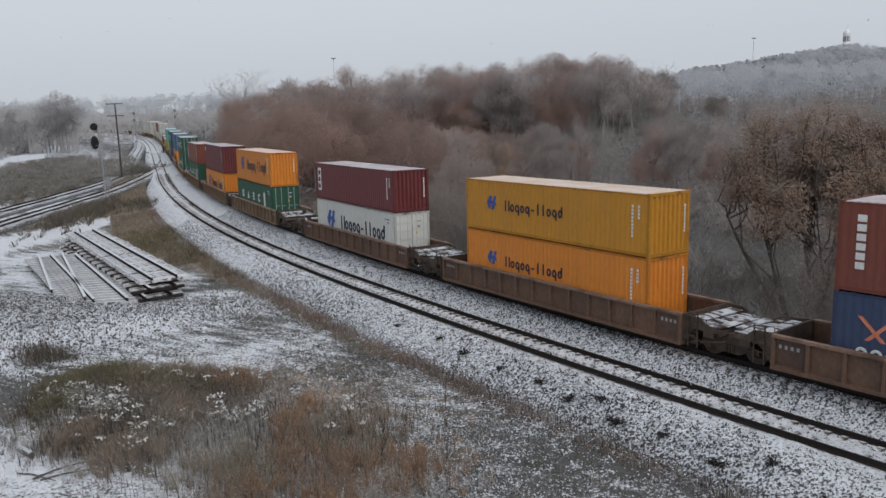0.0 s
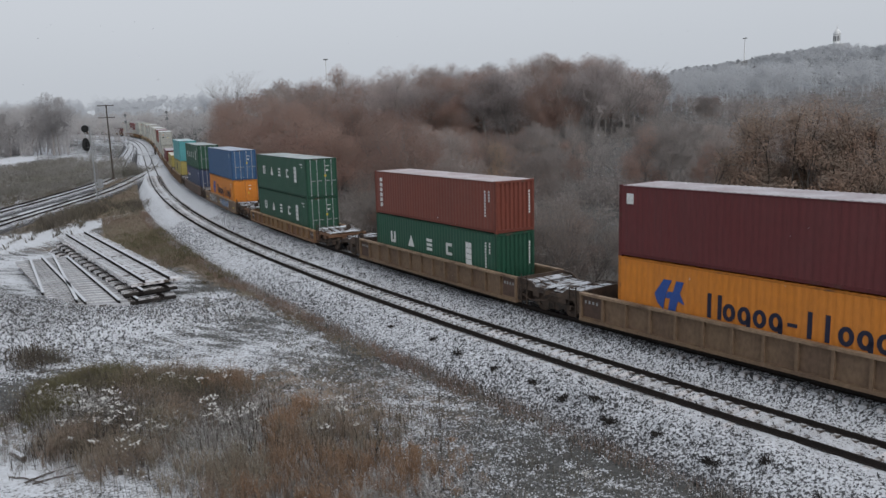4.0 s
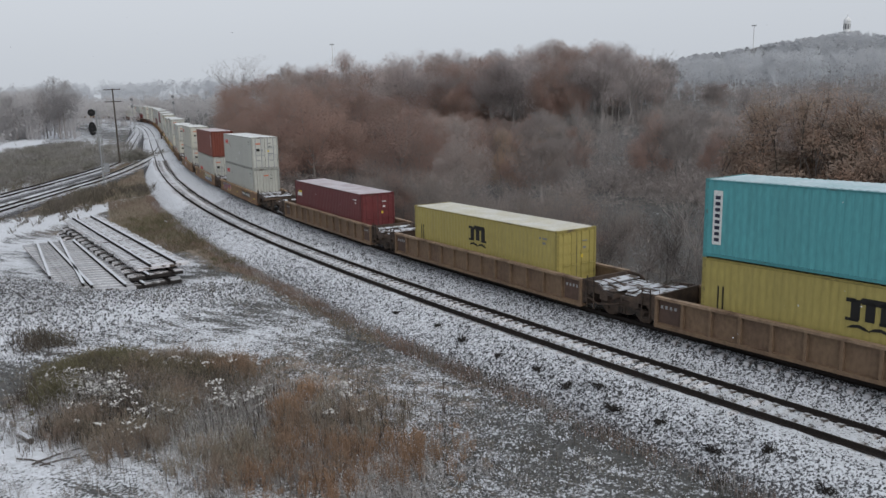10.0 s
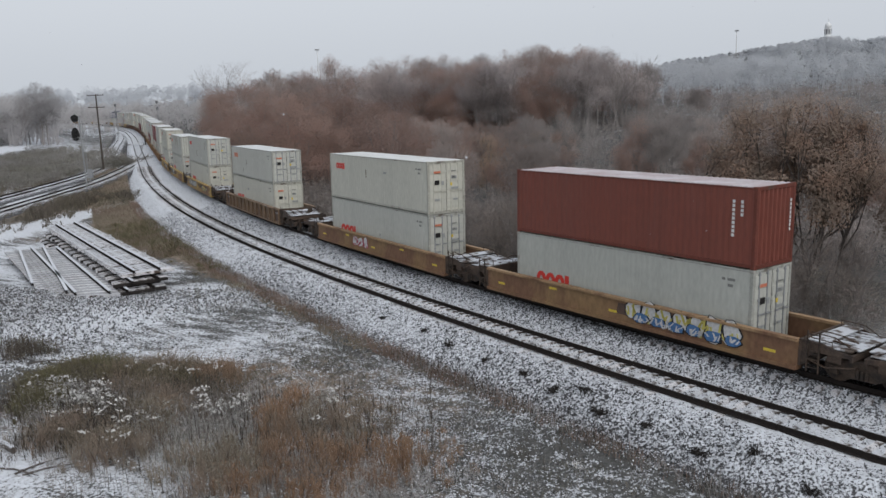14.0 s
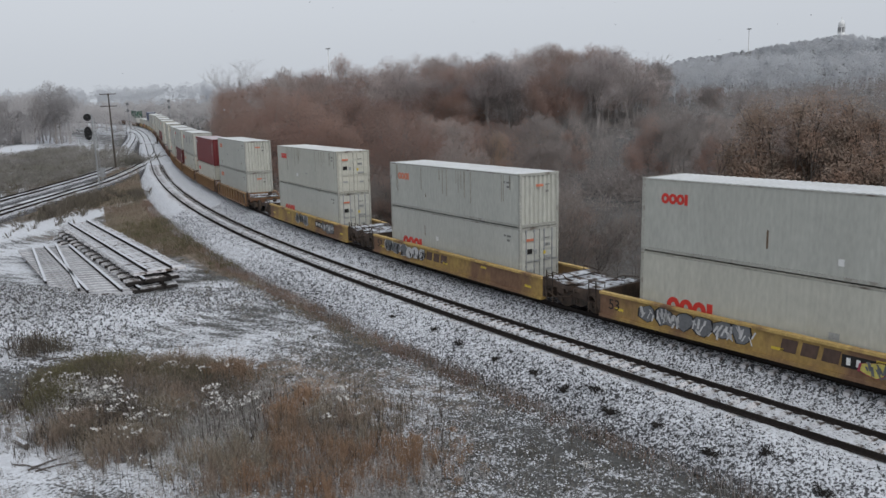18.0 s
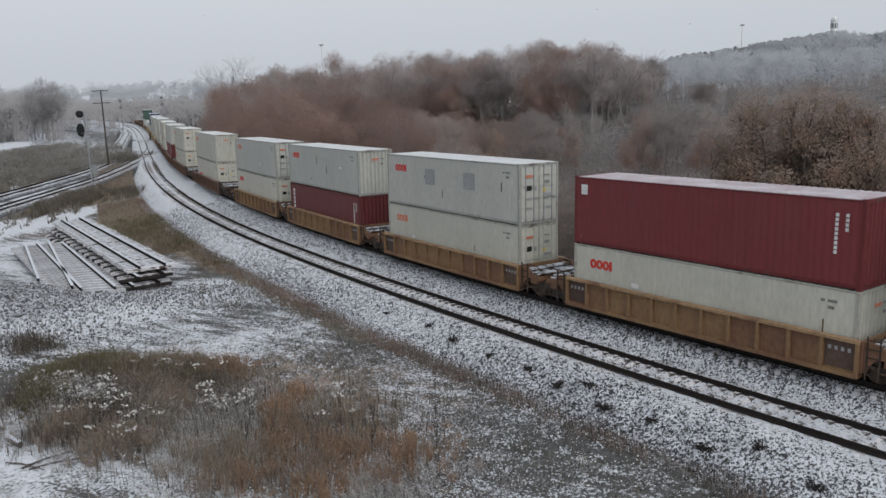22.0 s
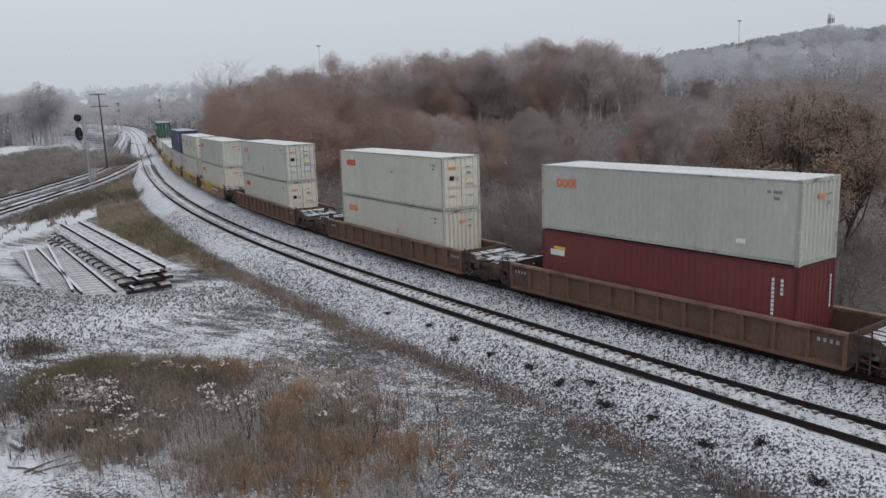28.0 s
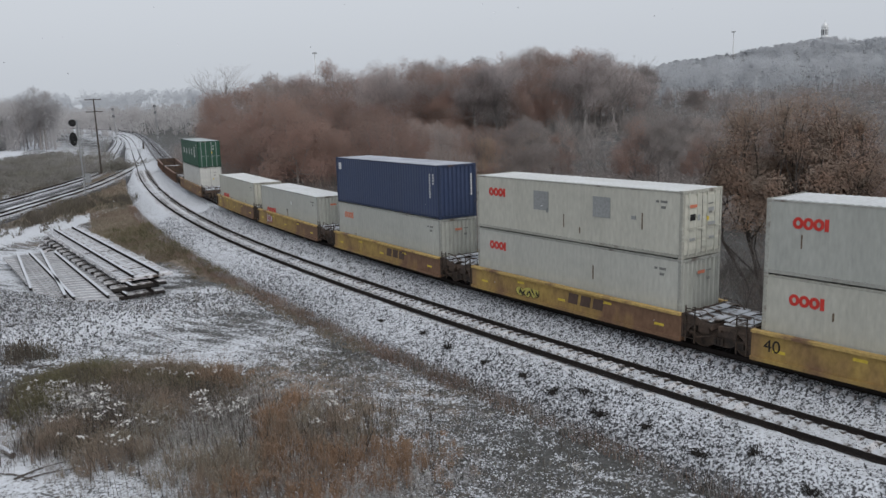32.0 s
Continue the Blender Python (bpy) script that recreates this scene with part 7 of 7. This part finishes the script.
_cq = np.stack([np.stack([_cx - _cc, _cy - _cs, _cz - 0.01], -1), np.stack([_cx + _cs, _cy - _cc, _cz + _cr * 0.4], -1), np.stack([_cx + _cc, _cy + _cs, _cz + 0.01], -1), np.stack([_cx - _cs, _cy + _cc, _cz + _cr * 0.5], -1)], 1).reshape(-1, 3)
tagged(part("snow_crumbs", soup_mesh("snow_crumbs", _cq, 4), M_snow), "crumbs of snow lying on the dark gravel field", "snow", kind="stuff")
blades("short_tufts", "short dark grass tufts poking through the snow", M_tuft, 15, 34000, field(-8, 11, 19.5, 44, -5.0), 0.05, 0.2, 0.012, 0.7)
blades("mound_stubble", "dark stubble on the snowy gravel mound", M_tuft, 16, 7000, patch((-25, 43, 8, 5, -30, 3), (-14, 44, 5, 4, 0, 1.5), (-12, 50, 5, 6, 0, 1.5), (-16, 26, 4, 5, 0, 1.2)), 0.04, 0.16, 0.018, 0.8)

# loose stones with snow on them along the ballast
_g5 = np.random.default_rng(8)
_n = 45000
_ss, _dd = -16 + 86 * _g5.random(_n) ** 1.5, _g5.choice([0, 1, 2], _n, p=[0.55, 0.15, 0.30])
_dd = np.where(_dd == 0, _g5.uniform(-4.6, -0.25, _n), np.where(_dd == 1, _g5.uniform(0.2, 1.3, _n), _g5.uniform(1.75, 3.4, _n)))
_zz = np.interp(_dd, [o for o, z in _prof], [z for o, z in _prof])
_zz = np.where(_dd < -0.6, -0.74 + (_zz + 0.74) * bank_z(_ss), _zz)
_c = course(_ss, slope(_ss, _dd)) + np.stack([0 * _zz, 0 * _zz, _zz + 0.015], -1)
_r3 = _g5.uniform(0.02, 0.055, (_n, 1))
_tet = np.array([(1, 0.2, -0.6), (-0.6, 0.9, -0.6), (-0.5, -0.9, -0.6), (0.1, 0, 0.9)])
_ang = _g5.uniform(0, 6.28, _n)
_rot = np.stack([np.stack([np.cos(_ang), -np.sin(_ang), 0 * _ang], -1), np.stack([np.sin(_ang), np.cos(_ang), 0 * _ang], -1), np.stack([0 * _ang, 0 * _ang, 1 + 0 * _ang], -1)], 1)
_P = np.einsum("nij,kj->nki", _rot, _tet) * (_r3 * _g5.uniform(0.7, 1.4, (_n, 1)))[:, None] + _c[:, None]
_faces = _P[:, [[0, 1, 3], [1, 2, 3], [2, 0, 3]]].reshape(-1, 3)
tagged(part("ballast_stones", soup_mesh("ballast_stones", _faces, 3), M_stone), "loose grey ballast stones, some capped with snow", "stones", kind="stuff")

_n = 30000
_gx, _gy, _gk = field(-9, 11, 19.5, 46, -4.6)(_g5, _n)
_n = len(_gx)
_c = np.stack([_gx, _gy, land(_gx, _gy) + 0.01], -1)
_r3 = _g5.uniform(0.015, 0.05, (_n, 1))
_P = np.einsum("nij,kj->nki", _rot[:1].repeat(_n, 0) if _n > len(_rot) else _rot[:_n], _tet) * _r3[:, None] + _c[:, None]
tagged(part("field_gravel", soup_mesh("field_gravel", _P[:, [[0, 1, 3], [1, 2, 3], [2, 0, 3]]].reshape(-1, 3), 3), M_stone), "loose dark gravel and snow crumbs on the field", "gravel", kind="stuff")

_n = 17000
_gx, _gy, _gk = loose((-25, 42, 7.5, 4.5, 0, 6), (-14, 44, 5, 3, 0, 1), (-20, 36, 6, 5, 0, 1.2))(_g5, _n)
_n = len(_gx)
_c = np.stack([_gx, _gy, land(_gx, _gy) + 0.015], -1)
_P = np.einsum("nij,kj->nki", _rot[:_n], _tet) * _g5.uniform(0.04, 0.13, (_n, 1))[:, None] + _c[:, None]
tagged(part("mound_gravel", soup_mesh("mound_gravel", _P[:, [[0, 1, 3], [1, 2, 3], [2, 0, 3]]].reshape(-1, 3), 3), M_stone), "coarse grey gravel showing through the snow on the mound", "gravel", kind="stuff")


def dark_tuft(x, y, z, seed, size):
    r = random.Random(seed)
    s = Shape()
    lie = r.uniform(0, 6.28)
    for k in range(34):
        a, l = lie + r.gauss(0, 0.5) + (math.pi if k % 2 else 0), r.uniform(0.3, 1.0) * size
        bx, by = r.gauss(0, 0.18) * size, r.gauss(0, 0.18) * size
        e = (bx + math.cos(a) * l * 0.8, by + math.sin(a) * l * 0.8, r.uniform(-0.05, 0.35) * l)
        s.tube([(bx, by, -0.03), (bx * 0.5 + e[0] * 0.5, by * 0.5 + e[1] * 0.5, max(0.03, e[2]) + 0.12 * l), e], [0.02, 0.016, 0.006], 4)
    return tagged(part("weed_tuft", s, M_tiedark, m=pose(x, y, z)), "dark dead weed tuft on the snowy ballast slope", "weed", "weed tufts on the bank")


for k, (s_, d_) in enumerate([(14.5, -2.6), (12.2, -2.5), (10.4, -2.9), (8.0, -3.2), (6.2, -2.9), (4.0, -3.4), (2.6, -2.2), (17.0, -2.4), (19.2, -2.0), (0.6, -3.2), (-1.6, -3.5), (9.2, -2.0), (22.5, -2.3), (-3.5, -3.0)]):
    p_ = course(s_, float(slope(s_, d_)), -0.74 + (float(np.interp(d_, [o for o, z in _prof], [z for o, z in _prof])) + 0.74) * float(bank_z(s_)))
    dark_tuft(*[float(v) for v in p_], 100 + k, 0.36 + 0.07 * (k % 4))

log = thing("fallen_log", "short sawn log lying in the snow", "log", m=pose(-14.3, 24.6, ground_at(-14.3, 24.6) + 0.1, 0, 0, -38))
part("stem", Shape().tube([(-0.45, 0, 0), (0, 0, 0.02), (0.45, 0, 0)], [0.10, 0.11, 0.10], 10), M_bark, log)
part("snow_cap", Shape().box(-0.42, 0.42, -0.07, 0.07, 0.08, 0.125, 0.05), M_snow, log)
for k, (x_, y_, a_) in enumerate([(-12.6, 23.4, 40), (-12.2, 23.1, 20), (-13.2, 23.0, -25), (-17.3, 33.5, 5), (-15.8, 33.3, -4)]):
    z_ = ground_at(x_, y_)
    s = Shape().tube([(-0.8, 0, 0.02), (-0.2, 0.05, 0.08), (0.3, -0.03, 0.12), (0.9, 0.04, 0.06)], [0.035, 0.03, 0.025, 0.012], 5).tube([(0.1, 0, 0.1), (0.5, 0.3, 0.15)], [0.02, 0.008], 4)
    tagged(part("fallen_branch", s, M_bark, m=pose(x_, y_, z_, 0, 0, a_)), "dark fallen branch half buried in snow", "branch", "fallen branches")

# falling snow
_f = np.random.default_rng(31)
_nf = 900
_fy = _f.uniform(9, 75, _nf)
_fc = np.stack([_f.uniform(-0.75, 0.75, _nf) * _fy, _fy, _f.uniform(-3, 62, _nf)], -1)
_fr = _f.uniform(0.008, 0.02, (_nf, 1)) * (1 + _fy[:, None] / 40)
_a3, _b3 = _f.normal(0, 1, (_nf, 3)), _f.normal(0, 1, (_nf, 3))
_a3 /= np.linalg.norm(_a3, axis=1)[:, None]
_b3 /= np.linalg.norm(_b3, axis=1)[:, None]
snowfall = part("snowflakes", soup_mesh("snowflakes", np.stack([_fc - _a3 * _fr, _fc + _b3 * _fr, _fc + _a3 * _fr, _fc - _b3 * _fr], 1).reshape(-1, 3), 4), M_snow)
tagged(snowfall, "scattered white snowflakes falling through the air", "snowflakes", kind="stuff")

# ---------------------------------------------------------------- motion
SPEED = 18.326


def motions():
    for ob, o, z in TRAIN:
        walk(ob, [(t / 2, main_pose(o - SPEED * t / 2) @ pose(0, 0, z)) for t in range(65)])
    turn = math.degrees(SPEED / 0.46)
    for end in (-0.88, 0.88):
        pair = [w for w in SPIN if (w.location.x > 0) == (end > 0)]
        walk(pair[0], [(k / 30, pose(end, 0, 0.46, 0, turn * k / 30)) for k in range(961)])
        keys = pair[0].animation_data
        for w in pair[1:]:
            w.rotation_mode = "QUATERNION"
            w.animation_data_create()
            w.animation_data.action, w.animation_data.action_slot = keys.action, keys.action_slot
    walk(snowfall, [(2.0 * k, pose(-0.4 * k, 0.2 * k, -2.6 * k)) for k in range(17)])


motions()
